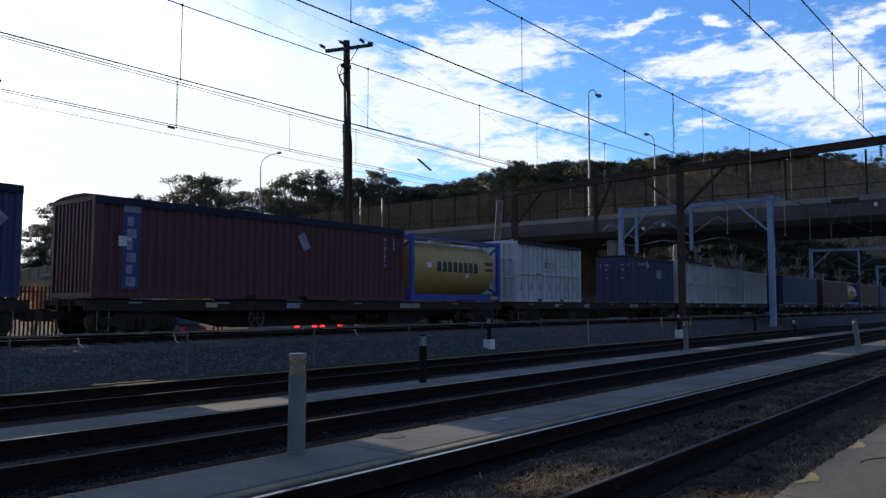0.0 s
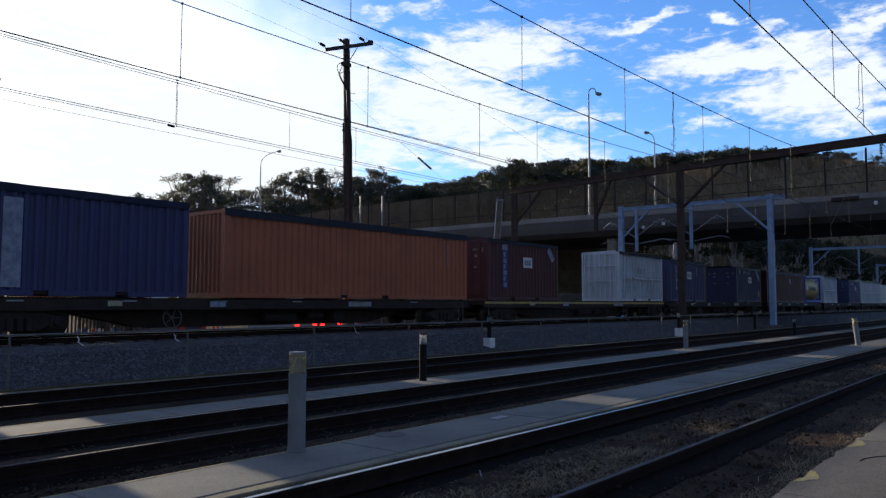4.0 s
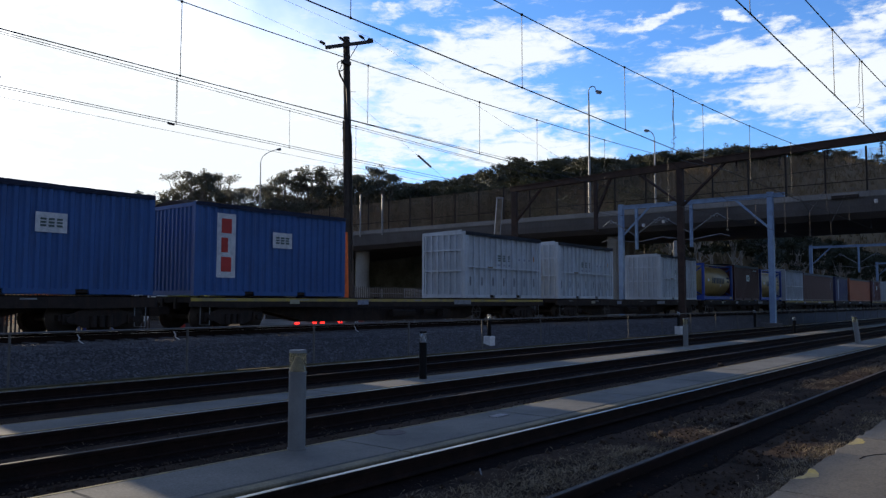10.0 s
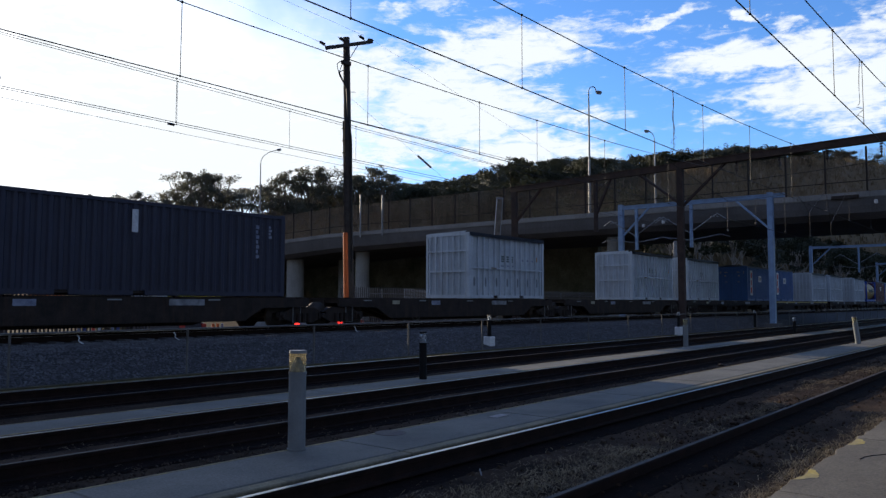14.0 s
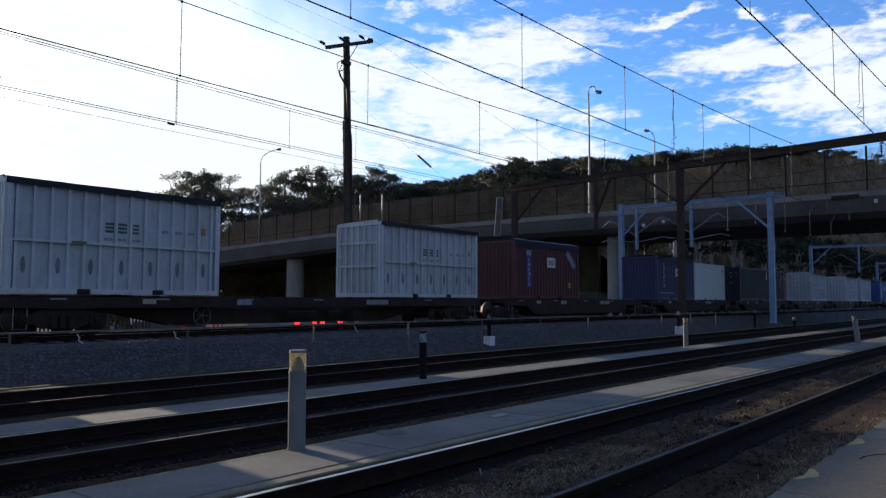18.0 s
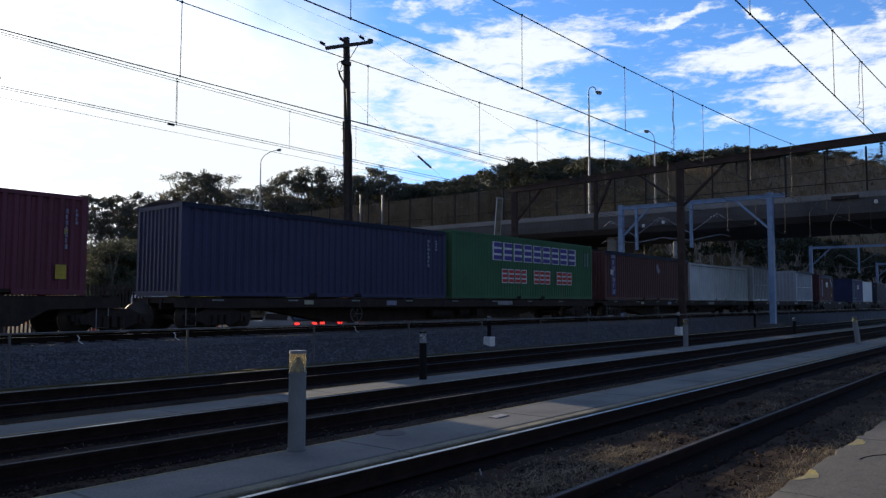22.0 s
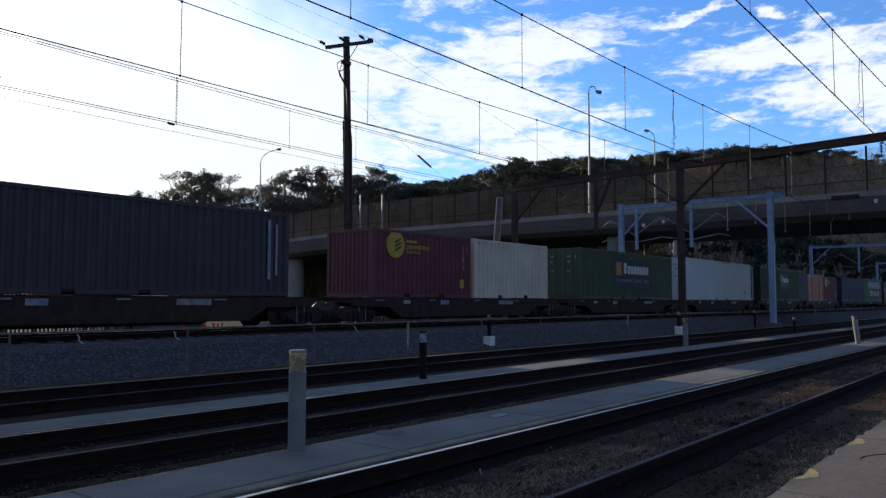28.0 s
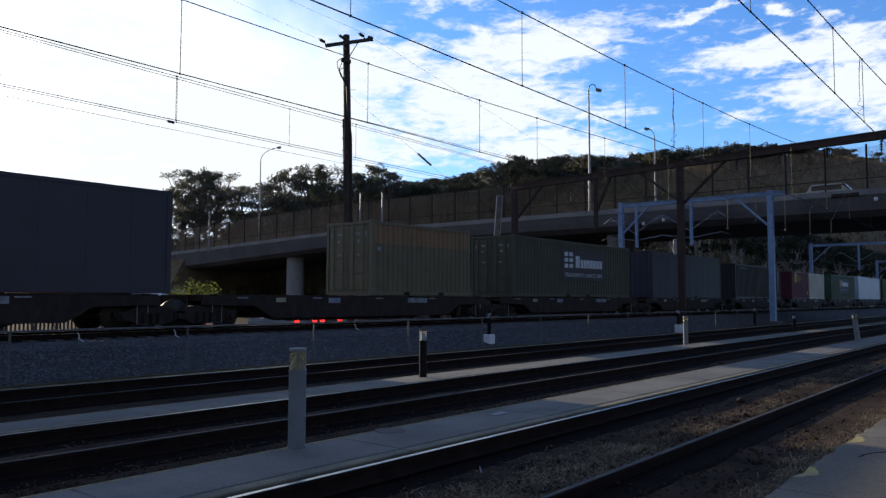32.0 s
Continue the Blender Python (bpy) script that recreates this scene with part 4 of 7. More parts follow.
# centre along the train and kind of load, from the front to the rear
CARGO = [
    (176.0, std(12.19, 2.6, "maroon", "maroon corrugated steel freight container")), (160.5, std(12.19, 2.6, "dark_navy", "dark navy corrugated freight container")),
    (147.5, ribbed()), (141.0, ribbed()), (127.0, std(12.19, 2.6, "navy", "navy blue corrugated freight container")), (113.5, std(12.19, 2.6, "deep_maroon", "dull maroon corrugated freight container")),
    (103.2, tank("ochre tank container in a blue steel frame")), (94.3, std(12.19, 2.6, "maroon", "maroon corrugated steel freight container")), (79.5, std(12.19, 2.6, "navy", "dark blue corrugated freight container")),
    (65.4, std(6.058, 2.6, "grey_white", "greyish white corrugated freight container")), (58.9, ribbed()), (52.4, ribbed()),
    (45.21, std(6.058, 2.75, "navy", "navy blue freight container with pale lettering", rear="doors", tarp="tarp_navy", marks=(("word", .10, .36, .82, .88, M_INKFAINT, 6), ("plate", .55, .67, .56, .74, M_INKFAINT, 1), ("slant", .3, .36, .78, .92, M_INKFAINT, 1)))),
    (32.81, ribbed("white ribbed freight container with a torn tarpaulin top")), (25.35, tank("ochre tank container in a blue steel frame", word=(.28, .74))),
    (15.77, strip40("long maroon open-top freight container with navy tarpaulin")),
    (4.85, std(6.058, 2.75, "navy", "navy blue open-top container with pale lettering and doors", rear="doors", tarp="tarp_navy", marks=(("slant", .10, .15, .82, .92, M_INKFAINT, 1), ("word", .25, .56, .81, .90, M_INKFAINT, 6), STICK, STICKW, ("slant", .80, .93, .66, .92, M_INKFAINT, 1), ("plate", .87, .92, .18, .32, P["tan"], 1)))),
    (-8.15, std(6.058, 2.75, "navy", "navy blue open-top container with white upright lettering", tarp="tarp_navy", marks=(LINER, STICK, STICKW, ("column", .74, .77, .66, .86, M_INKFAINT, 4)))),
    (-15.50, ribbed()), (-28.44, std(6.058, 2.75, "maroon", "maroon open-top freight container with bright doors", rear="doors", tarp="tarp_dark", drop=.12, marks=strip_word(.185, .255, .20, .93) + (STICK, STICKW, ("slant", .84, .92, .72, .92, M_INKFAINT, 1)))),
    (-39.10, std(12.19, 2.75, "orange_brown", "long orange-brown container with dark tarpaulin", tarp="tarp_dark", drop=.2, marks=(("column", .89, .895, .5, .85, M_INKFAINT, 6),))),
    (-49.45, std(6.058, 2.75, "navy", "navy container with a pale upright strip", tarp="tarp_navy", marks=(("plate", .17, .245, .08, .88, M_INKFAINT, 1),))),
    (-59.98, std(12.19, 2.75, "deep_maroon", "long dull maroon container with dark tarpaulin", tarp="tarp_navy", drop=.18, pitch=.30, marks=CODE)),
    (-69.43, ribbed()), (-76.79, tank("ochre tank container in a blue steel frame", word=(.31, .78))),
    (-83.45, std(6.058, 2.75, "maroon", "maroon open-top freight container with a white label", tarp="tarp_navy", rear="doors", marks=(STICK, STICKW, ("small", .74, .9, .86, .9, M_INKFAINT, 4)))),
    (-89.99, tank("ochre tank container with a grubby domed end", word=(.32, .74), rails=False)), (-97.51, ribbed()), (-110.16, ribbed()), (-117.89, ribbed()),
    (-130.98, std(6.058, 2.80, "royal", "bright blue freight container with red upright letters", tarp="tarp_navy", drop=.1, marks=(("plate", .125, .235, .20, .90, M_INKW, 1), ("column", .15, .21, .24, .87, M_INKR, 3), STICK, STICKW))),
    (-138.33, std(6.058, 2.80, "royal", "bright blue freight container with red upright letters", tarp="tarp_navy", drop=.1, rear="doors", marks=(("plate", .115, .215, .16, .88, M_INKW, 1), ("column", .14, .19, .20, .85, M_INKR, 3), STICK, STICKW))),
    (-151.05, ribbed()), (-159.62, ribbed()), (-175.61, ribbed("white ribbed freight container alone on a flat wagon")),
    (-194.76, std(12.19, 2.65, "dark_navy", "long dark navy corrugated freight container", rear="doors", marks=(("plate", .565, .58, .66, .90, M_INKW, 1),) + CODE)),
    (-207.37, std(6.058, 2.60, "reefer", "smooth white freight container", style="smooth", marks=(("small", .88, .94, .8, .86, M_INKFAINT, 3),))),
    (-213.58, std(6.058, 2.75, "navy", "navy blue open-top freight container", tarp="tarp_navy", marks=(LINER, STICK, STICKW, ("small", .05, .4, .14, .17, M_INKFAINT, 8)))),
    (-229.72, std(6.058, 2.75, "maroon", "maroon open-top container heaped under a tarpaulin", tarp="tarp_navy", drop=.26, hump=.20, marks=strip_word(.165, .235, .20, .84) + (STICK, STICKW, ("slant", .80, .93, .60, .86, M_INKBLUE, 1), ("slant", .78, .91, .60, .86, M_INKFAINT, 1), ("plate", .80, .85, .2, .3, P["tan"], 1)))),
    (-238.71, ribbed()), (-251.81, ribbed()),
    (-262.40, std(12.19, 2.60, "white", "long white corrugated freight container", pitch=.36, depth=.085, marks=(("small", .02, .98, .915, .935, M_SLOT, 44),))),
    (-274.91, strip40("long maroon open-top freight container with blue lettering")),
    (-288.62, std(12.19, 2.90, "green", "long green freight container with blue and red lettering", pitch=.22, depth=.026, marks=(("small", .240, .856, .600, .890, M_INKW, 9), ("word", .245, .851, .612, .878, M_INKPURPLE, 9), ("small", .298, .468, .25, .475, M_INKW, 4), ("word", .300, .466, .265, .46, M_INKR, 4), ("small", .518, .642, .25, .475, M_INKW, 3), ("word", .520, .640, .265, .46, M_INKR, 3), ("small", .692, .816, .25, .475, M_INKW, 3), ("word", .694, .814, .265, .46, M_INKR, 3), ("small", .93, .936, .60, .85, M_INKFAINT, 1), ("small", .952, .958, .60, .85, M_INKFAINT, 1)))),
    (-301.24, std(12.19, 2.75, "blue", "long blue open-top freight container", tarp="tarp_navy", drop=.12, pitch=.30, marks=CODE)),
    (-313.11, logo20("purple-maroon freight container with a yellow round sign")),
    (-319.30, std(6.058, 2.70, "orange", "orange side-door freight container in a grey frame", style="side_doors", frame="grey", end_paint="grey", marks=(("plate", .08, .18, .90, .93, M_INKW, 1), ("plate", .89, .955, .20, .27, M_INKB, 1), ("plate", .63, .69, .46, .53, P["tan"], 1)))),
    (-331.75, std(12.19, 2.90, "dark_green", "long dark green container with a dark painted panel", pitch=.26, rear="doors", marks=BOXLOGO)),
    (-347.45, std(13.9, 2.90, "reefer", "very long smooth white freight container with an open front frame", style="smooth", open_frame=True, rear="doors", marks=(("plate", .87, .895, .15, .25, M_INKY, 1), ("plate", .53, .66, .945, .97, P["tan"], 1)))),
    (-362.80, std(12.19, 2.75, "sea_green", "long green container with a dark painted panel", pitch=.26, rear="doors", marks=(("plate", .32, .72, .24, .86, M_INKB, 1), ("plate", .345, .40, .50, .78, P["tan"], 1), ("small", .425, .455, .54, .77, M_INKW, 1), ("small", .465, .70, .54, .71, M_INKW, 7), ("text", .345, .70, .36, .43, M_INKFAINT, "TRANSPORT SINCE 1895")))),
    (-375.21, std(6.058, 2.60, "cream", "cream corrugated freight container", pitch=.30)),
    (-381.53, logo20("purple-maroon freight container with a yellow round sign")),
    (-394.55, std(12.19, 2.75, "charcoal", "long dark grey-blue corrugated freight container", pitch=.30, marks=(("plate", .93, .94, .2, .9, M_INKFAINT, 1), ("plate", .955, .962, .25, .85, M_INKFAINT, 1), ("small", .10, .24, .86, .89, M_INKFAINT, 6)))),
    (-409.99, std(12.19, 2.95, "dark_navy", "long dark navy smooth-sided freight container", style="smooth")),
    (-425.49, std(12.19, 2.90, "drab", "long drab green container with white lettering", pitch=.30, rear="doors", marks=BARELOGO)),
    (-437.92, std(6.058, 2.80, "olive", "olive container with a tan upper band and rust", pitch=.28, upper="rusty_tan", rear="doors", marks=(("plate", .055, .085, .60, .65, M_INKFAINT, 1),))),
    (-455.18, std(12.19, 2.95, "charcoal", "long dark grey smooth-sided freight container", style="smooth")),
]


def build_cargo():
    for u, spec in CARGO:
        c = tank_container(spec) if spec.get("tank") else box_container(spec)
        MOVERS.append((c, u, DECK))
        c.matrix_world = pose(u, MAIN_Y, DECK)


build_cargo()


# wagons: centre, length of deck, kind of side sill
WAGONS = [(168.0, 28.5, 0), (144.2, 13.4, 0), (127.0, 13, 0), (110.3, 19.4, 0), (94.3, 13.0, 0), (78.5, 14, 0), (58.9, 19.4, 0), (39.0, 18.9, 0), (19.0, 19.0, 0), (-1.65, 19.5, 0), (-22.0, 19.4, 1), (-42.7, 19.6, 0), (-63.2, 19.0, 1),
          (-83.4, 19.4, 0), (-103.8, 19.1, 0), (-124.4, 19.4, 1), (-144.7, 19.1, 0), (-163.3, 14.4, 2), (-179.0, 14.4, 2), (-194.8, 14.4, 2), (-210.5, 14.4, 2), (-226.4, 14.4, 2), (-245.2, 19.4, 0),
          (-268.6, 25.0, 0), (-294.9, 25.1, 0), (-316.2, 14.2, 2), (-331.8, 14.2, 2), (-347.4, 14.8, 2), (-363.0, 14.2, 2), (-378.4, 14.2, 2), (-394.5, 14.2, 2), (-410.0, 14.2, 2), (-425.5, 14.2, 2), (-440.9, 14.2, 2), (-456.5, 14.2, 2)]


def wheel_mesh(r, w):
    bm = bmesh.new()
    prof = [(0.0, w * .5), (r * .3, w * .5), (r * .35, w * .15), (r * .78, w * .15), (r * .84, w * .5), (r, w * .5), (r, -w * .35), (r * 1.05, -w * .4), (r * 1.05, -w * .5), (0.0, -w * .5)]
    seg, rings = 20, []
    for q, y in prof:
        rings.append([bm.verts.new((q * math.cos(2 * math.pi * i / seg), y, q * math.sin(2 * math.pi * i / seg))) for i in range(seg)])
    for a, b in zip(rings, rings[1:]):
        for i in range(seg):
            bm.faces.new((a[i], a[(i + 1) % seg], b[(i + 1) % seg], b[i]))
    bmesh.ops.remove_doubles(bm, verts=bm.verts[:], dist=.0005)
    me = bpy.data.meshes.new("wheel")
    bm.to_mesh(me); bm.free()
    me.materials.append(M_WHEEL)
    me.shade_smooth()
    return me


WHEEL = wheel_mesh(.44, .13)


def bogie_mesh():
    """One side frame of a freight bogie with its spring nest and axle boxes."""
    bm = bmesh.new()
    w = .11
    outline = [(-1.12, -.02), (-1.12, .12), (-.75, .16), (-.45, .30), (.45, .30), (.75, .16), (1.12, .12), (1.12, -.02), (.78, -.06), (.42, -.22), (-.42, -.22), (-.78, -.06)]
    a = [bm.verts.new((x, -w, z)) for x, z in outline]
    b = [bm.verts.new((x, w, z)) for x, z in outline]
    for i in range(len(outline)):
        j = (i + 1) % len(outline)
        bm.faces.new((a[i], a[j], b[j], b[i]))
    bm.faces.new(a[::-1]); bm.faces.new(b)
    for x in (-.88, .88):
        box(bm, x - .15, x + .15, -.16, .05, -.12, .14)
        bmesh.ops.create_cone(bm, cap_ends=True, segments=12, radius1=.10, radius2=.08, depth=.12, matrix=Matrix.Translation((x, -.2, 0)) @ Matrix.Rotation(math.pi / 2, 4, "X"))
    for x in (-.22, 0, .22):
        rod(bm, (x, -.14, -.2), (x, -.14, .1), .085, 10)
    bmesh.ops.recalc_face_normals(bm, faces=bm.faces[:])
    me = bpy.data.meshes.new("side_frame")
    bm.to_mesh(me); bm.free()
    me.materials.append(M_UNDER)
    return me


SIDE_FRAME = bogie_mesh()


def handwheel_mesh():
    bm = bmesh.new()
    pts = [(.29 * math.cos(2 * math.pi * i / 20), 0, .29 * math.sin(2 * math.pi * i / 20)) for i in range(21)]
    polyrod(bm, pts, .018, 5)
    for k in range(5):
        a = 2 * math.pi * k / 5
        rod(bm, (0, 0, 0), (.28 * math.cos(a), 0, .28 * math.sin(a)), .014, 4)
    rod(bm, (0, -.03, 0), (0, .25, 0), .03)
    me = bpy.data.meshes.new("handbrake_wheel")
    bm.to_mesh(me); bm.free()
    me.materials.append(M_FENCE)
    return me


HANDWHEEL = handwheel_mesh()


def wagon(L, kind):
    w = thing("container_wagon", pose(0, 0, 0), ("dark steel container flat wagon with a yellow side sill" if kind == 1 else "dark steel skeletal container wagon with bogies"), "railway wagon", "wagons of the train")
    hl = L / 2
    # deep centre sill, fish-bellied
    bm = bmesh.new()
    o = [(-hl, -.08), (hl, -.08), (hl, -.38), (hl * .66, -.46), (hl * .46, -.88), (-hl * .46, -.88), (-hl * .66, -.46), (-hl, -.38)]
    for s in (-1, 1):
        a = [bm.verts.new((x, s * .36 - .06, z)) for x, z in o]
        b = [bm.verts.new((x, s * .36 + .06, z)) for x, z in o]
        for i in range(len(o)):
            j = (i + 1) % len(o)
            bm.faces.new((a[i], a[j], b[j], b[i]))
        bm.faces.new(a[::-1]); bm.faces.new(b)
    bmesh.ops.recalc_face_normals(bm, faces=bm.faces[:])
    part("centre_sill", bm, M_UNDER, w)
    for s in (-1, 1):
        lo = -.76 if kind == 2 else -.34
        bm = bmesh.new()
        q = hl - 1.9
        o3 = [(-hl, -.05), (hl, -.05), (hl, -.32), (q, -.36), (q - .7, lo), (-q + .7, lo), (-q, -.36), (-hl, -.32)]
        fa = [bm.verts.new((x, s * 1.17 - .05, z)) for x, z in o3]
        fb = [bm.verts.new((x, s * 1.17 + .05, z)) for x, z in o3]
        for i in range(len(o3)):
            j = (i + 1) % len(o3)
            bm.faces.new((fa[i], fa[j], fb[j], fb[i]))
        bm.faces.new(fa[::-1]); bm.faces.new(fb)
        bmesh.ops.recalc_face_normals(bm, faces=bm.faces[:])
        sill = part("side_sill", bm, M_UNDER, w)
        if s < 0 and kind == 1:
            part("stripe", B(-hl, hl, -1.224, -1.2205, -.16, -.06), M_YELLOW, sill, "grubby yellow stripe")
        if s < 0:
            k = int(L / 3.1)
            for i in range(k):
                x = -hl + 1.2 + i * (L - 2) / k
                part("reflector", B(x, x + .40, -1.226, -1.2202, -.125, -.085), M_GALV, sill, "pale reflective strip")
            part("data_panel", B(hl * .28, hl * .28 + 1.15, -1.226, -1.2202, -.27, -.09), M_LABEL, sill, "grubby white data panel")
            part("data_panel", B(-hl * .30, -hl * .30 + .55, -1.226, -1.2202, -.27, -.10), M_INKFAINT, sill, "faded blue-grey data panel")
            part("data_panel", B(-hl * .62, -hl * .62 + .4, -1.226, -1.2202, -.24, -.10), M_CREAMB, sill, "white data panel")
    n = max(4, int(L / 2.9))
    for i in range(n + 1):
        x = -hl + .15 + (L - .3) * i / n
        part("cross_bearer", B(x - .11, x + .11, -1.12, 1.12, -.2, -.05), M_UNDER, w)
    part("deck_plate", B(-hl, hl, -1.12 if kind == 2 else -.5, 1.12 if kind == 2 else .5, -.05, -.012), M_UNDER, w)
    lock = None
    for x in np.linspace(-hl + .4, hl - .4, 4 if L < 16 else 6):
        for s in (-1, 1):
            if lock is None:
                lock = part("twistlock", B(-.08, .08, -.07, .07, -.05, -.002), M_RAIL, w)
                lock.location = (x, s * 1.15, 0)
            else:
                q = new("twistlock", lock.data)
                q.parent = w
                q.location = (x, s * 1.15, 0)
    bx = hl - 1.55 if kind != 2 else hl - .15
    for x in (-bx, bx):
        bog = part("bogie_bolster", B(x - .2, x + .2, -1.0, 1.0, -.62, -.4), M_UNDER, w)
        for s in (-1, 1):
            f = new("side_frame", SIDE_FRAME)
            f.parent = bog
            f.matrix_basis = pose(x, s * 1.0, -.64, 0, 0, 180 if s > 0 else 0)
        for dx in (-.88, .88):
            bm = rod(bmesh.new(), (x + dx, -.95, -.62), (x + dx, .95, -.62), .075, 10)
            part("axle", bm, M_WHEEL, bog)
            for s in (-1, 1):
                o2 = new("wheel", WHEEL)
                o2.parent = bog
                o2.matrix_basis = pose(x + dx, s * .77, -.615, 0, 0, 180 if s > 0 else 0)
    for s in (-1, 1):
        cp = bmesh.new()
        box(cp, *sorted((s * hl, s * (hl + .42))), -.09, .09, -.55, -.33)
        box(cp, *sorted((s * (hl + .36), s * (hl + .62))), -.17, .17, -.6, -.28)
        part("coupler", cp, M_UNDER, w)
    hw = new("handbrake_wheel", HANDWHEEL)
    hw.parent = w
    hw.location = (-hl * .42 if kind != 1 else hl * .45, -1.14, -.58)
    bm = bmesh.new()
    rod(bm, (-.6, -.7, -.62), (.7, -.7, -.62), .16, 10)
    rod(bm, (1.2, -.75, -.58), (1.9, -.75, -.58), .12, 10)
    box(bm, 2.3, 2.75, -.95, -.6, -.75, -.45)
    polyrod(bm, [(-hl + 1, -.9, -.3), (-1.5, -.9, -.42), (2.5, -.9, -.42), (hl - 1, -.9, -.3)], .02, 5)
    part("brake_gear", bm, M_UNDER, w)
    # corner steps
    for x in (-hl + .35, hl - .65):
        part("step_iron", polyrod(bmesh.new(), [(x, -1.18, -.3), (x, -1.18, -.85), (x + .32, -1.18, -.86), (x + .32, -1.18, -.3)], .014, 4), M_GALV, w)
    return w


def build_wagons():
    first = {}
    for u, L, kind in WAGONS:
        key = (round(L, 1), kind)
        if key in first:
            w = copy_thing(first[key], pose(u, MAIN_Y, DECK))
        else:
            w = first[key] = wagon(L, kind)
            w.matrix_world = pose(u, MAIN_Y, DECK)
        MOVERS.append((w, u, DECK))


build_wagons()


def motions():
    """The train runs along the main line and slows a little; the clouds drift."""
    walk(BRIDGE_CAR, [(t, pose(BX + 3.2, y, BZ - .54, 0, 0, 90)) for t, y in ((0, -52), (27, -52), (28.5, -34), (30, -17), (31, -2), (32, 12.8))])
    walk(CLOUDS, [(t, pose(1.6 * t, -3.6 * t, SHEET_Z)) for t in (0, 16, 32)])
    for ob, u, z in MOVERS:
        walk(ob, [(t, pose(u + travelled(t), MAIN_Y, z)) for t in (0, 8, 16, 24, 32)])


# ---------- yard: bollard lights, fence, slab ----------
def glass(name, col):
    m = bpy.data.materials.new(name)
    m.use_nodes = True
    b = m.node_tree.nodes["Principled BSDF"]
    b.inputs["Base Color"].default_value = (*col, 1)
    b.inputs["Roughness"].default_value = 0.25
    b.inputs["Transmission Weight"].default_value = 0.88
    b.inputs["IOR"].default_value = 1.3
    return m


M_LENS = glass("yellowed_lens", (0.78, 0.66, 0.42))
leafy(M_LENS, .10, (0.9, 0.82, 0.6))
M_LENSC = glass("clear_grey_lens", (0.74, 0.77, 0.80))
leafy(M_LENSC, .15, (0.8, 0.84, 0.88))
M_BOLL = mat("bollard_paint", (0.20, 0.215, 0.225), (0.155, 0.165, 0.175), rough=0.5, scale=3, fine=40, bump=0.03, grain=0.12, dirt=GRIME, dirt_amt=0.3)
M_BOLLD = mat("dark_bollard_paint", (0.012, 0.012, 0.013), rough=0.75, spec=0.15, scale=3, fine=40, bump=0.05)


def tube(r, z0, z1, seg=24, r2=None):
    return rod(bmesh.new(), (0, 0, z0), (0, 0, z1), r, seg, r2)


def bollard(x, y, z, h, r, dark, lean=0.0, block=False):
    b = thing("bollard_light", pose(x, y, z, lean, 0, 0), ("dark painted bollard light with a clear lens" if dark else "grey bollard light with a yellowed clear lens"), "bollard", "bollards of the yard")
    m = M_BOLLD if dark else M_BOLL
    base = .0
    if block:
        part("base_block", bevelled(-.15, .15, -.15, .15, -.2, .34, .015), M_WHITE, b, "white concrete base block")
        base = .34
    part("flange", tube(r * 1.08, base - .02, base + .012), m, b)
    part("body", tube(r, base, h - .24), m, b, smooth=False)
    part("collar", tube(r * 1.04, h - .25, h - .225), m, b)
    part("lens", tube(r * .97, h - .225, h - .03), M_LENSC if dark else M_LENS, b, "clear lens" if dark else "yellowed clear lens")
    part("lamp_core", tube(r * .82, h - .225, h - .07, 16, r * .22), M_GALV, b, "metal reflector cone")
    part("cap", tube(r * 1.0, h - .03, h, 24, r * .97), m, b)
    return b


for a in ((5.345, 6.34, 0, 1.035, .092, False), (11.75, 10.08, 0, .95, .075, True), (26.28, 10.36, 0, .98, .085, False), (32.5, 6.10, 0, 1.03, .095, False, -6), (40.83, 10.5, 0, .86, .08, True),
          (21.9, 15.72, 0, 1.12, .07, True, 0, True), (36.96, 14.92, 0, 1.12, .07, True, 0, True), (50.0, 15.2, 0, 1.1, .08, True)):
    bollard(*a)


def yard_fence():
    f = thing("pipe_rail_fence", pose(0, 15.25, 0), "low galvanised pipe rail fence at the foot of the bank", "fence", kind="structure")
    post = None
    for i in range(-3, 24):
        x = 5.95 + 3.72 * i
        if post is None:
            bm = rod(bmesh.new(), (0, 0, -.3), (0, 0, .94), .026, 8)
            post = part("post", bm, M_PIPE, f)
            post.location.x = x
        else:
            o = new("post", post.data)
            o.parent = f
            o.location.x = x
    part("top_rail", rod(bmesh.new(), (-8, 0, .93), (95, 0, .97), .024, 6), M_PIPE, f)
    # weedy yellow edging strip in front of the fence
    part("edging", B(-12, 95, -.32, -.12, -.16, -.05), M_WEEDY, f, "grubby weed-grown timber edging")


yard_fence()


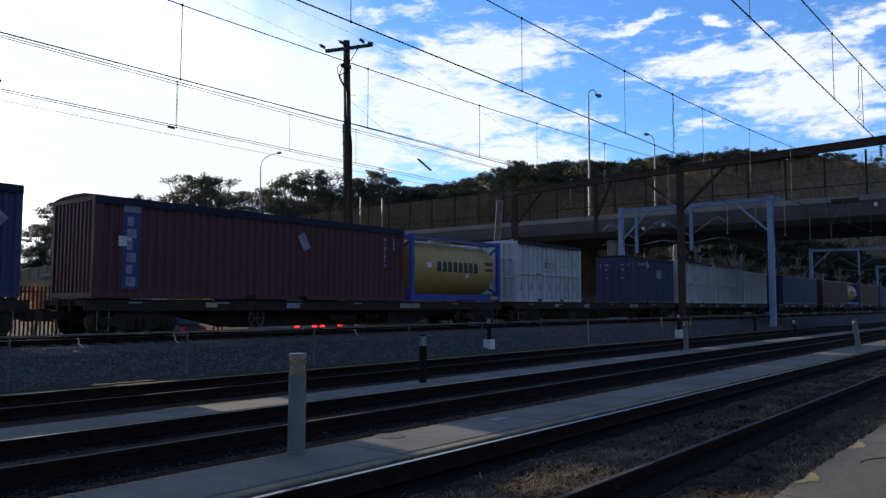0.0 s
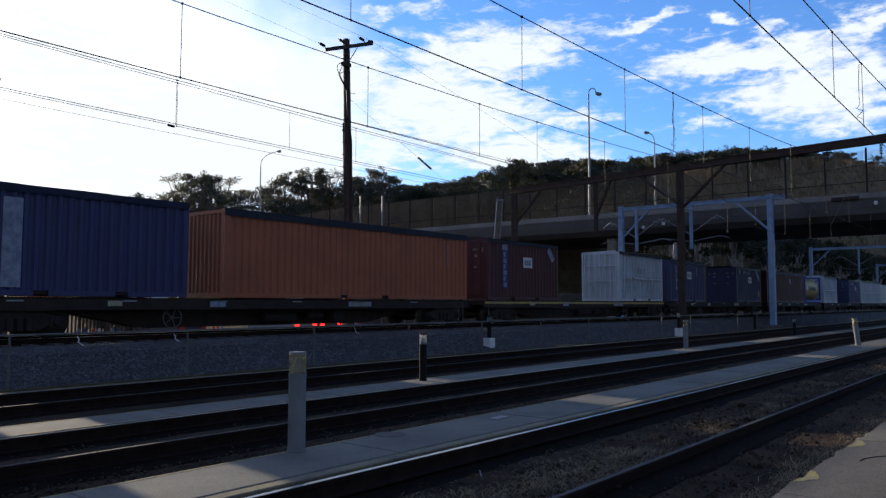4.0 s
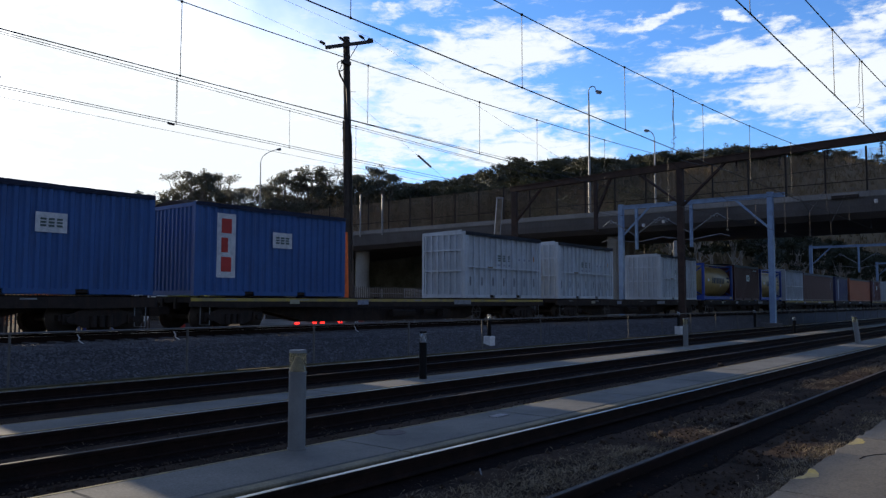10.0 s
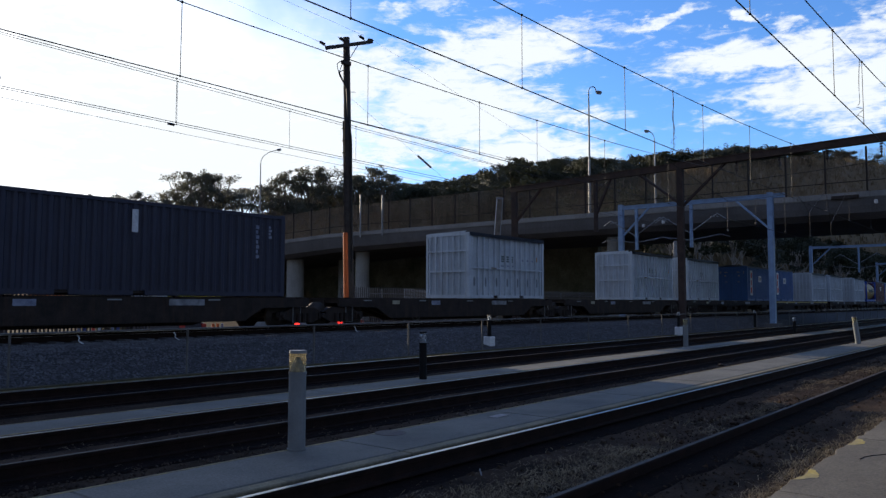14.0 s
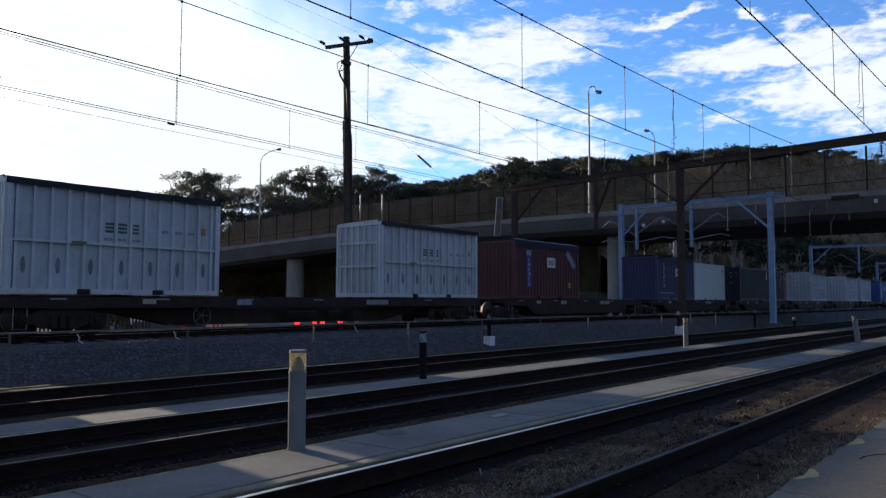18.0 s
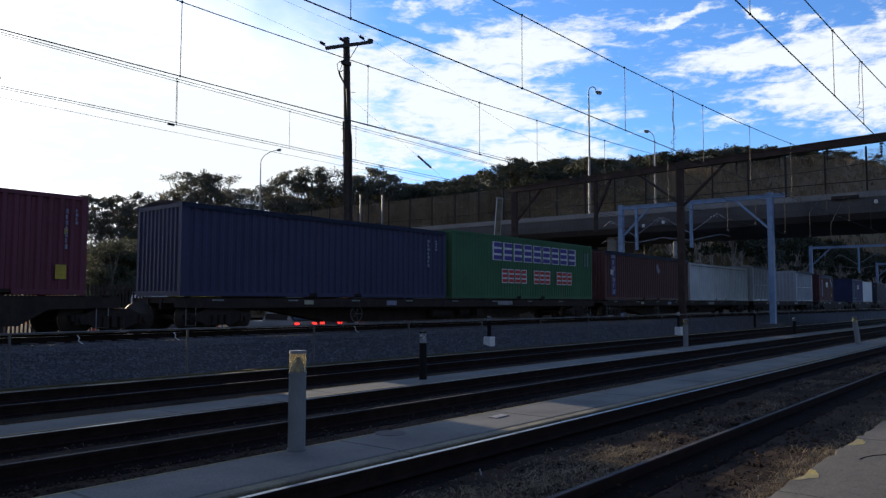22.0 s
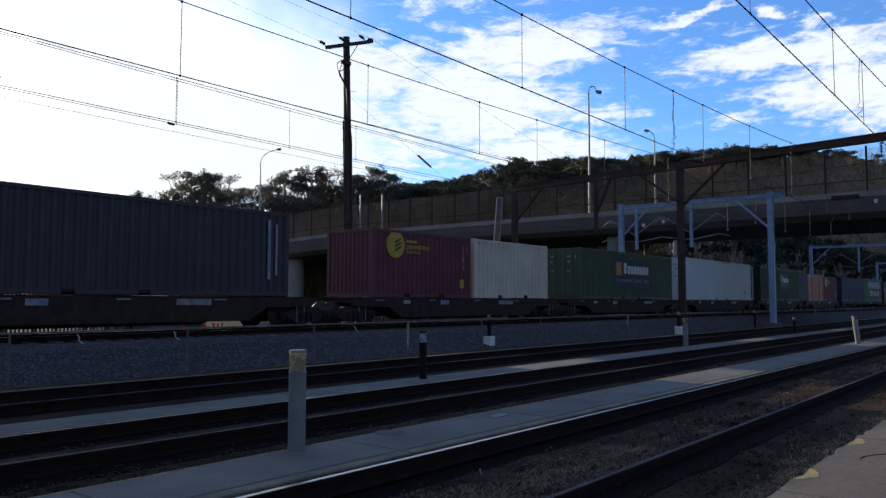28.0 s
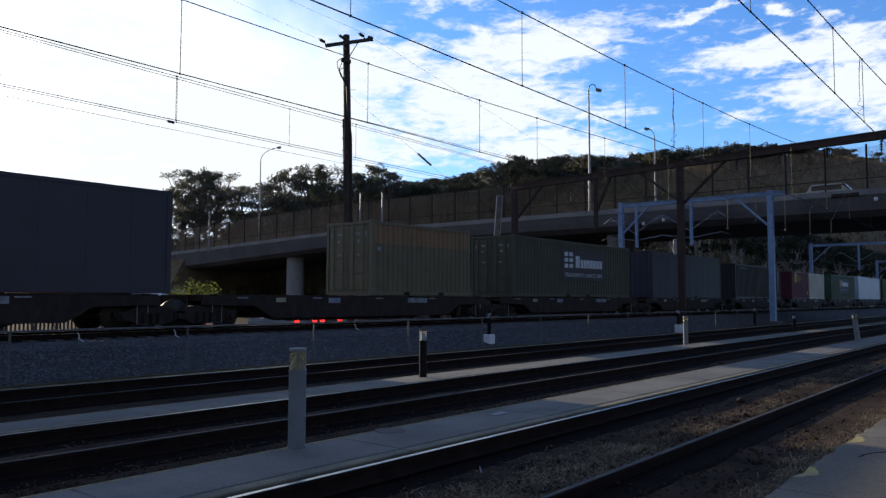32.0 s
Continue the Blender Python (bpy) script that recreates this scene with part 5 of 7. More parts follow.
def ragged_slab():
    """The broken-edged concrete pad beside the near track."""
    p = thing("concrete_pad", pose(0, 0, 0), "worn concrete pad with flaking yellow edge paint", "pavement", kind="structure")

    def edge_y(x):
        return 2.02 + .055 * noise.noise(Vector((x * .9, 0, 3))) + .05 * noise.noise(Vector((x * 3.1, 0, 7))) + .03 * noise.noise(Vector((x * 9.0, 0, 1)))
    xs = [-6, -2, 1, 4.2, 7.1, 10.45, 13.6, 17, 21, 26, 40]
    for a, b in zip(xs, xs[1:]):
        bm = bmesh.new()
        n = 40
        edge = [(a + .008 + (b - a - .016) * i / n, edge_y(a + (b - a) * i / n)) for i in range(n + 1)]
        rows = [[bm.verts.new((x, y - d, z)) for x, y in edge] for d, z in ((0, -.3), (0, -.10), (.015, -.087), (.10, -.085), (6.2, -.085))]
        for r, s in zip(rows, rows[1:]):
            for i in range(n):
                bm.faces.new((r[i], r[i + 1], s[i + 1], s[i]))
        for e in (0, n):
            bm.faces.new([r[e] for r in rows] + [bm.verts.new((edge[e][0], edge[e][1] - 6.2, -.3))])
        bmesh.ops.recalc_face_normals(bm, faces=bm.faces[:])
        part("slab", bm, M_PAD, p)
    rnd = random.Random(4)
    for x0, x1 in ((7.62, 8.22), (9.85, 10.4), (12.3, 13.4), (14.2, 14.6), (15.8, 17.2)):
        bm = bmesh.new()
        n = 16
        up, dn = [], []
        for i in range(n + 1):
            x = x0 + (x1 - x0) * i / n
            w = .13 * math.sin(math.pi * i / n) ** .5 * rnd.uniform(.7, 1)
            up.append(bm.verts.new((x, edge_y(x) - .022, -.0825)))
            dn.append(bm.verts.new((x, edge_y(x) - .026 - w, -.0825)))
        for i in range(n):
            bm.faces.new((up[i], up[i + 1], dn[i + 1], dn[i]))
        bmesh.ops.recalc_face_normals(bm, faces=bm.faces[:])
        part("paint_patch", bm, M_YELLOW, p, "flaking yellow paint")


ragged_slab()


def pad_crack():
    """A thin wandering crack in the concrete pad."""
    p = bpy.data.objects["concrete_pad"]
    bm = bmesh.new()
    pts = [(9.05 + .16 * k, 1.72 - .055 * k + .05 * math.sin(k * 1.1), -.083) for k in range(14)]
    for a, b in zip(pts, pts[1:]):
        beam(bm, a, b, .012, .005)
    part("crack", bm, M_OILSHADE, p, "thin dark crack")


pad_crack()


def stones(name, count, area, size, material, label, seed, zoff=0.0):
    """Loose stones lying on the ground: low, irregular lumps."""
    rnd = random.Random(seed)
    vs, fs = [], []
    for _ in range(count):
        x = rnd.uniform(area[0], area[1]) if rnd.random() < .35 else area[0] + (area[1] - area[0]) * rnd.random() ** 2
        y = rnd.uniform(area[2], area[3])
        s = rnd.uniform(.5, 1.3) * size
        z = ground_z(y) + zoff + s * .15
        a = rnd.uniform(0, 6.28)
        b = len(vs)
        for k in range(4):
            r = s * rnd.uniform(.6, 1)
            vs.append((x + r * math.cos(a + k * 1.57), y + r * math.sin(a + k * 1.57), z + rnd.uniform(-.2, .2) * s))
        vs.append((x + rnd.uniform(-.3, .3) * s, y + rnd.uniform(-.3, .3) * s, z + s * rnd.uniform(.5, .85)))
        vs.append((x, y, z - s * .6))
        for k in range(4):
            j = (k + 1) % 4
            fs.append((b + k, b + j, b + 4)); fs.append((b + j, b + k, b + 5))
    me = bpy.data.meshes.new(name)
    me.from_pydata(vs, [], fs)
    me.materials.append(material)
    return tagged(new(name, me), label, "gravel", kind="stuff")


def ballast_bed():
    """The bank's body of ballast, just above the dirt."""
    bm = bmesh.new()
    ys = [14.98, 15.2, 15.5, 15.9, 16.4, 16.8, 17.2, 17.8, 18.4, 20, 22, 23.0, 23.9, 24.6]
    xs = [-60, -20] + [-8 + 1.0 * i for i in range(75)] + [70, 80, 100, 140, 300]
    rnd = random.Random(12)
    g = [[bm.verts.new((x, y, ground_z(y) + .006 + rnd.uniform(-.004, .006))) for y in ys] for x in xs]
    for i in range(len(xs) - 1):
        for k in range(len(ys) - 1):
            bm.faces.new((g[i][k], g[i + 1][k], g[i + 1][k + 1], g[i][k + 1]))
    tagged(part("ballast_bed", bm, M_BED), "grey crushed stone bank under the main line", "ballast", kind="structure")


M_BED = mat("packed_ballast", (0.085, 0.080, 0.080), (0.030, 0.028, 0.028), rough=0.95, scale=16, detail=6, fine=26, bump=1.0, grain=0.8, spec=0.15)
ballast_bed()
stones("bank_ballast", 34000, (3, 62, 15.3, 19.4), .040, M_STONE, "grey crushed stone ballast on the bank", 5)
stones("yard_gravel", 9000, (2, 40, 2.3, 5.0), .020, M_YSTONE, "small grey stones in the yard dirt", 6)
stones("dirt_clods", 500, (4.2, 26, 2.5, 4.75), .042, M_DIRT, "dark clods of dirt in the yard", 61)
stones("track_gravel", 9000, (2, 45, 6.4, 9.5), .024, M_YSTONE, "small grey stones between yard rails", 7)
stones("far_track_gravel", 6000, (3, 45, 10.9, 14.0), .026, M_YSTONE, "small grey stones between yard rails", 8)


def grass(name, spots, label, seed, h=0.11, n=26):
    """Tufts of dry, bent blades."""
    rnd = random.Random(seed)
    vs, fs = [], []
    for x, y, spread in spots:
        for _ in range(n):
            px, py = x + rnd.gauss(0, spread), y + rnd.gauss(0, spread * .5)
            a, lean, hh = rnd.uniform(0, 6.28), rnd.uniform(.3, 1.6), h * rnd.uniform(.4, 1.2)
            w = .004 + rnd.random() * .004
            dx, dy = math.cos(a), math.sin(a)
            z = ground_z(py) - .005
            b = len(vs)
            vs += [(px - dy * w, py + dx * w, z), (px + dy * w, py - dx * w, z), (px + dx * hh * lean * .5 + dy * w * .6, py + dy * hh * lean * .5 - dx * w * .6, z + hh * .6),
                   (px + dx * hh * lean * .5 - dy * w * .6, py + dy * hh * lean * .5 + dx * w * .6, z + hh * .6), (px + dx * hh * lean, py + dy * hh * lean, z + hh * .62)]
            fs += [(b, b + 1, b + 2, b + 3), (b + 3, b + 2, b + 4)]
    me = bpy.data.meshes.new(name)
    me.from_pydata(vs, [], fs)
    me.materials.append(M_GRASS)
    return tagged(new(name, me), label, "dry grass", kind="stuff")


def straw(name, count, spot, label, seed):
    """Flat-lying straws and cut stalks, thickest where spot() puts them."""
    rnd = random.Random(seed)
    vs, fs = [], []
    for _ in range(count):
        x, y = spot(rnd)
        a, ln_, w = rnd.uniform(0, 6.28), rnd.uniform(.04, .17), rnd.uniform(.002, .0042)
        z = ground_z(y) + rnd.random() ** 2 * .05
        dx, dy, dz = math.cos(a), math.sin(a), rnd.uniform(-.01, .035)
        b = len(vs)
        k = rnd.uniform(-.25, .25)
        mx, my = x + dx * ln_ * .5 - dy * k * ln_, y + dy * ln_ * .5 + dx * k * ln_
        vs += [(x - dy * w, y + dx * w, z), (x + dy * w, y - dx * w, z), (mx + dy * w, my - dx * w, z + dz + .006), (mx - dy * w, my + dx * w, z + dz + .006), (x + dx * ln_, y + dy * ln_, z + .004)]
        fs += [(b, b + 1, b + 2, b + 3), (b + 3, b + 2, b + 4)]
    me = bpy.data.meshes.new(name)
    me.from_pydata(vs, [], fs)
    me.materials.append(M_GRASS)
    return tagged(new(name, me), label, "straw", kind="stuff")


def bed_spot(q):
    """Between the near rails: thick drifts, bare dirt between them."""
    while True:
        x, y = 4.6 + q.random() ** 1.5 * 27, min(4.7, max(3.5, q.gauss(3.92, .28)))
        near = 1.0 if x < 8.6 else (.16 if x < 15 else .5)
        if noise.noise(Vector((x * .9, y * 2.2, 5))) + near * .9 > .25 + q.random() * .5:
            return x, y


straw("straw_litter", 7000, bed_spot, "dry straw lying in drifts between the rails", 31)
straw("pad_straw", 3000, lambda q: (5.0 + q.random() ** 1.5 * 24, 2.06 + abs(q.gauss(0, .15))), "dry straw along the edge of the pad", 32)
straw("thin_straw", 260, lambda q: (4 + q.random() ** 1.5 * 26, q.uniform(7.1, 9.3)), "few dry straws between the yard rails", 33)
_r = random.Random(21)
grass("dry_grass", [(_r.uniform(5, 26), 2.2 + _r.gauss(0, .10), .12) for _ in range(46)] + [(4.8 + _r.random() ** 2 * 5, _r.gauss(3.95, .18), .10) for _ in range(26)], "straw-coloured dry grass tufts beside the rails", 22, .09)
grass("bank_weeds", [(_r.uniform(4, 60), 14.95 + _r.gauss(0, .06), .2) for _ in range(220)], "low dry weeds along the fence", 23, .10)


def small_litter():
    for x, y, s in ((9.67, 4.14, .065), (13.54, 4.38, .075), (7.3, 3.9, .05), (21.1, 7.35, .09), (8.7, 4.5, .04), (11.2, 3.75, .045), (15.9, 7.0, .06)):
        q = part("rock", stone_lump(s), M_YSTONE)
        q.matrix_world = pose(x, y, -.17, 0, 0, x * 50)
        tagged(q, "small dark rock lying in the yard dirt", "rock")
    c = part("pit_lid", rod(bmesh.new(), (0, 0, 0), (0, 0, .005), .19, 24, .185), M_LID)
    c.matrix_world = pose(6.72, 6.27, -.004)
    tagged(c, "round rusty pit lid set in the walkway", "lid")
    c = part("concrete_lid", bevelled(-.16, .16, -.07, .07, 0, .012, .004), M_PARA)
    c.matrix_world = pose(8.62, 6.03, -.004, 0, 0, 4)
    tagged(c, "pale oblong lid on the walkway", "lid")
    bm = bmesh.new()
    polyrod(bm, [(0, 0, 0), (.03, .01, .05), (.02, .02, .09), (.05, .02, .13)], .012, 5)
    polyrod(bm, [(.025, .01, .07), (.06, 0, .075), (.08, .01, .06)], .009, 5)
    bmesh.ops.scale(bm, vec=(.6, .6, .6), verts=bm.verts[:])
    c = part("pale_twig", bm, M_LABEL)
    c.matrix_world = pose(6.3, 4.62, -.19, 0, 35, 40)
    tagged(c, "bleached twig lying in the yard dirt", "twig")


M_LID = mat("rusty_lid", (0.10, 0.085, 0.075), (0.065, 0.055, 0.05), rough=0.8, scale=6, fine=40)


def stone_lump(s):
    bm = bmesh.new()
    bmesh.ops.create_icosphere(bm, subdivisions=2, radius=s)
    for v in bm.verts:
        v.co *= 1 + .35 * noise.noise(v.co * (2.2 / s))
        v.co.z *= .7
    return bm


small_litter()


def sleepers():
    t = bpy.data.objects["track_main"]
    first = None
    for i in range(110):
        x = -6 + i * .62
        if first is None:
            first = part("sleeper", bevelled(-.12, .12, -1.27, 1.27, -.2, 0, .02), M_BCONC, t)
            first.location = (x, MAIN_Y, MAIN_Z - .13)
        else:
            o = new("sleeper", first.data)
            o.parent = t
            o.location = (x, MAIN_Y, MAIN_Z - .13)


sleepers()


def rail_bonds():
    """Short white bonding cables that hang out of the ballast beside the main rail."""
    t = bpy.data.objects["track_main"]
    for x in (9.12, 11.8, 18.78):
        pts = [(x, 19.3, .70), (x + .03, 19.25, .62), (x - .02, 19.2, .56), (x + .04, 19.15, .50), (x + .10, 19.1, .46)]
        part("bond_cable", polyrod(bmesh.new(), pts, .014, 5), M_WHITE, t, "short white bonding cable")


rail_bonds()


# ---------- overhead line ----------
def catenary(name, y, carrier, contact, drops, label, r=0.011, hang=None):
    """A carrier wire and a contact wire with droppers; each wire a chain of (x, z)."""
    t = thing(name, pose(0, 0, 0), label, "overhead wire", "overhead wires")

    def zat(ch, x):
        return float(np.interp(x, [c[0] for c in ch], [c[1] for c in ch]))
    part("carrier_wire", polyrod(bmesh.new(), [(x, y, z) for x, z in carrier], r, 5), M_WIRE, t)
    part("contact_wire", polyrod(bmesh.new(), [(x, y, z) for x, z in contact], r, 5), M_WIRE, t)
    for x in drops:
        bm = rod(bmesh.new(), (x, y, zat(carrier, x)), (x, y, zat(contact, x)), .009, 4)
        bmesh.ops.create_icosphere(bm, subdivisions=1, radius=.035, matrix=Matrix.Translation((x, y, zat(carrier, x))))
        bmesh.ops.create_icosphere(bm, subdivisions=1, radius=.028, matrix=Matrix.Translation((x, y, zat(contact, x))))
        part("dropper", bm, M_WIRE, t)
    return t


def sag(x0, x1, z0, zm, z1, n=14):
    """A chain from x0 to x1 that hangs to zm at its middle."""
    out = []
    for i in range(n + 1):
        u = i / n
        out.append((x0 + (x1 - x0) * u, z0 + (z1 - z0) * u - 4 * u * (1 - u) * ((z0 + z1) / 2 - zm)))
    return out


catenary("overhead_wire", 4.2, sag(-24, 40.5, 9.4, 8.25, 9.2), sag(-24, 40.5, 6.9, 6.86, 6.3), (8, 14, 20.6, 24.2, 29, 35), "thick black trolley wire pair over the near track", .0135)
catenary("overhead_wire", 8.68, sag(-24, 41.0, 9.2, 7.65, 8.75), sag(-24, 80, 6.3, 6.0, 5.9), (4.5, 8.3, 13.3, 18.2, 21.4, 23.8, 28.5, 34), "black trolley wire pair over a yard track", .0125)
catenary("overhead_wire", 13.26, sag(-24, 41.8, 8.9, 7.45, 8.5), sag(-24, 80, 6.1, 5.9, 5.8), (8.1, 13.3, 18.0, 21.2, 26, 32), "black trolley wire pair over a yard track", .011)
catenary("overhead_wire", 20.97, sag(-24, 42.5, 8.6, 8.46, 7.9), sag(-24, 90, 7.15, 6.95, 6.5), (12.7, 20.4, 31, 37), "black trolley wire pair over the main line", .010)
catenary("overhead_wire", 25.2, sag(-24, 43.2, 10.45, 9.8, 9.35), sag(-24, 90, 8.2, 7.95, 7.2), (15.3, 20.6, 36), "black trolley wire pair over the far main line", .010)


def more_wires():
    t = thing("feeder_wire", pose(0, 0, 0), "thin black feeder wires strung past the pole", "overhead wire", "overhead wires")
    part("wire", polyrod(bmesh.new(), [(x, 20.4, z) for x, z in sag(-24, 44, 8.95, 8.35, 8.6)], .011, 4), M_WIRE, t)
    part("wire", polyrod(bmesh.new(), [(x, 25.9, z) for x, z in sag(-24, 44, 8.5, 8.0, 7.9)], .008, 4), M_WIRE, t)
    # pole line wires, running past the top of the timber pole
    part("wire", polyrod(bmesh.new(), [(-30, 24.5, 16.8), (23.65, 26.9, 13.87)], .006, 4), M_WIRE, t)
    part("wire", polyrod(bmesh.new(), [(-30, 27.5, 17.9), (27.2, 27.05, 15.05), (60, 30, 11.2)], .007, 4), M_WIRE, t)
    # insulators set in the wires
    for p, q in (((14.95, 25.2, 8.06), (15.2, 25.2, 8.05)), ((9.3, 25.9, 8.63), (9.5, 25.9, 8.62))):
        bm = rod(bmesh.new(), p, q, .05, 8)
        part("insulator", bm, M_INSUL, t)
    # stay wire with an insulator near the pole
    part("wire", polyrod(bmesh.new(), [(25.7, 27, 11.7), (37.0, 26.76, 6.79)], .006, 4), M_WIRE, t)
    bm = bmesh.new()
    for k in range(7):
        a = Vector((30.86, 26.88, 9.46)).lerp(Vector((32.0, 26.88, 8.96)), k / 7)
        b = Vector((30.86, 26.88, 9.46)).lerp(Vector((32.0, 26.88, 8.96)), (k + .55) / 7)
        rod(bm, a, b, .06, 8)
    part("insulator", bm, M_INSUL, t, "stack of dark insulator discs")


more_wires()


def yard_droppers():
    """Loose droppers and a carrier wire over the third yard track."""
    w = thing("yard_overhead_wire", pose(0, 9.2, 0), "thin dark overhead wire with hanging droppers over the yard", "overhead wire", kind="structure")
    drops = ((34.78, 6.23, 4.64), (38.99, 5.86, 4.75), (42.46, 7.35, 6.28), (47.81, 8.02, 6.24), (54.10, 8.64, 6.31), (43.27, 5.65, 4.85), (30.70, 5.62, 4.68), (27.44, 5.21, 4.16), (37.00, 6.44, 6.26))
    top = sorted((x, 0.0, a) for x, a, b in drops)
    part("carrier_wire", polyrod(bmesh.new(), [(22, 0, 5.9)] + top + [(55, 0, 8.6)], .010, 5), M_WIRE, w)
    for x, a, b in drops:
        part("dropper", polyrod(bmesh.new(), [(x, 0, a), (x + .03, 0, (a + b) / 2), (x, 0, b)], .008, 5), M_FENCE, w)
        part("clip", bevelled(x - .04, x + .04, -.03, .03, b - .06, b, .01), M_FENCE, w)


def insulator(bm, x, y, z, n=4):
    """A hanging stack of discs."""
    for k in range(n):
        bmesh.ops.create_cone(bm, cap_ends=True, segments=10, radius1=.09, radius2=.05, depth=.06, matrix=Matrix.Translation((x, y, z - .1 - k * .13)))
    rod(bm, (x, y, z), (x, y, z - .12 * n - .2), .018, 5)


yard_droppers()


def steel_portal():
    """The old dark gantry over all tracks: a skew beam on posts with knee braces."""
    t = thing("dark_gantry", pose(0, 0, 0), "dark rusty steel gantry beam on posts with knee braces", "gantry")

    def at(y, z):
        return (43.4 + (29.11 - y) * -.139, y, z)
    part("beam", beam(bmesh.new(), at(29.3, 9.27), at(-6, 9.30), .28, .30), M_GANTRY, t)
    part("flange", beam(bmesh.new(), at(29.3, 9.44), at(-6, 9.47), .40, .035), M_GANTRY, t)
    part("flange", beam(bmesh.new(), at(29.3, 9.10), at(-6, 9.13), .40, .035), M_GANTRY, t)
    for y, zb in ((28.95, -.7), (16.55, .1), (-5.8, -.3)):
        p = part("post", beam(bmesh.new(), at(y, zb), at(y, 9.12), .30, .30), M_GANTRY, t)
        part("post_flange", beam(bmesh.new(), Vector(at(y, zb)) + Vector((-.16, 0, 0)), Vector(at(y, 9.12)) + Vector((-.16, 0, 0)), .36, .03), M_GANTRY, p)
    part("hanging_post", beam(bmesh.new(), at(22.3, 9.1), at(22.3, 5.9), .20, .22), M_GANTRY, t)
    for a, b in ((at(19.2, 9.1), at(16.7, 7.2)), (at(13.9, 9.1), at(16.4, 7.0)), (at(26.6, 9.1), at(28.8, 7.05)), (at(21.2, 9.1), at(22.2, 7.1))):
        part("knee_brace", beam(bmesh.new(), a, b, .14, .12), M_GANTRY, t)
    part("lattice", polyrod(bmesh.new(), [at(21.2, 9.1), at(22.2, 8.4), at(21.5, 8.5), at(22.2, 7.6), at(21.8, 7.8), at(22.2, 7.1)], .025, 4), M_GANTRY, t)
    for y in (4.2, 6.3, 8.68, 11.0, 13.26):
        bm = bmesh.new()
        insulator(bm, *at(y, 9.1), 4)
        part("insulator", bm, M_INSUL, t, "hanging stack of dark insulators")
    part("cable", polyrod(bmesh.new(), [at(4.2, 8.3), at(8.68, 8.1), at(13.26, 8.0), at(16.5, 8.2)], .012, 4), M_WIRE, t)
    bm = bmesh.new()
    pts = []
    for k in range(25):
        w = .10 if k > 17 else 0
        pts.append((23.9 - .22 * math.sin(math.pi * k / 24) + w * math.sin(k * 2.0), 4.2 + w * math.cos(k * 2.0), 8.46 - k * .073))
    polyrod(bm, pts, .009, 4)
    part("jumper_cable", bm, M_WIRE, t, "slack hanging jumper cable with loops at its foot")
    bm = bmesh.new()
    pts = [(21.4 + .06 * math.sin(k * .5), 8.68 + (.09 * math.sin(k * 1.9) if k > 18 else .012 * math.sin(k * .7)), 7.75 - k * .072) for k in range(25)]
    polyrod(bm, pts, .009, 4)
    part("jumper_cable", bm, M_WIRE, t, "coiled hanging jumper cable")
    # sign plate on the near post
    part("post_plate", bevelled(41.45, 41.50, 16.75, 16.95, 4.1, 5.0, .01), M_GALV, t, "pale plate on the post")


steel_portal()


def blue_portal(x, ya, yb, z, name="blue_gantry", drop=(), legs=None):
    t = thing(name, pose(x, 0, 0), "blue-grey steel gantry carrying wire arms below the bridge", "gantry", "blue gantries")
    for y in (ya, yb):
        p = part("post", beam(bmesh.new(), (0, y, 0), (0, y, z + .25), .34, .34), M_BLUEG, t)
        part("base", bevelled(-.45, .45, y - .45, y + .45, -.2, .22, .03), M_BCONC, p, "concrete footing")
    part("beam", beam(bmesh.new(), (0, ya - .9, z), (0, yb, z), .22, .26), M_BLUEG, t)
    part("beam_flange", beam(bmesh.new(), (0, ya - .9, z + .14), (0, yb, z + .14), .34, .03), M_BLUEG, t)
    s = 1 if yb > ya else -1
    part("knee_brace", beam(bmesh.new(), (0, ya + .2 * s, z - 2.0), (0, ya + 2.2 * s, z - .1), .12, .12), M_BLUEG, t)
    part("knee_brace", beam(bmesh.new(), (0, yb - .2 * s, z - 2.0), (0, yb - 2.2 * s, z - .1), .12, .12), M_BLUEG, t)
    for y in drop:
        d = part("drop_post", beam(bmesh.new(), (0, y, z - .1), (0, y, z - 3.1), .18, .2), M_BLUEG, t)
        bm = bmesh.new()
        for k in (1, -1):
            rod(bm, (0, y + .1, z - 2.1), (-.3, y + k * 1.9, z - .9), .035, 6)
            rod(bm, (-.3, y + k * 1.9, z - .9), (-.3, y + k * 2.5, z - 1.3), .03, 6)
            rod(bm, (0, y, z - 2.6), (-.2, y + k * 2.1, z - 2.3), .03, 6)
            rod(bm, (-.2, y + k * 2.1, z - 2.3), (-.2, y + k * 2.7, z - 2.5), .02, 6)
        part("wire_arm", bm, M_GALV, d, "galvanised tube arms")
        bm = bmesh.new()
        for k in (1, -1):
            for q in range(3):
                bmesh.ops.create_icosphere(bm, subdivisions=1, radius=.065, matrix=Matrix.Translation((-.3, y + k * (1.5 + q * .2), z - 1.1)))
        part("insulator", bm, M_GALV, d, "pale insulator beads")
    return t


blue_portal(51.5, 14.5, 25.0, 8.45, drop=(19.75, 23.8))
blue_portal(100.0, 4.0, 23.6, 8.2, drop=(11, 18.4))
blue_portal(148.0, 4.0, 24.5, 8.2, drop=(11, 18.4))


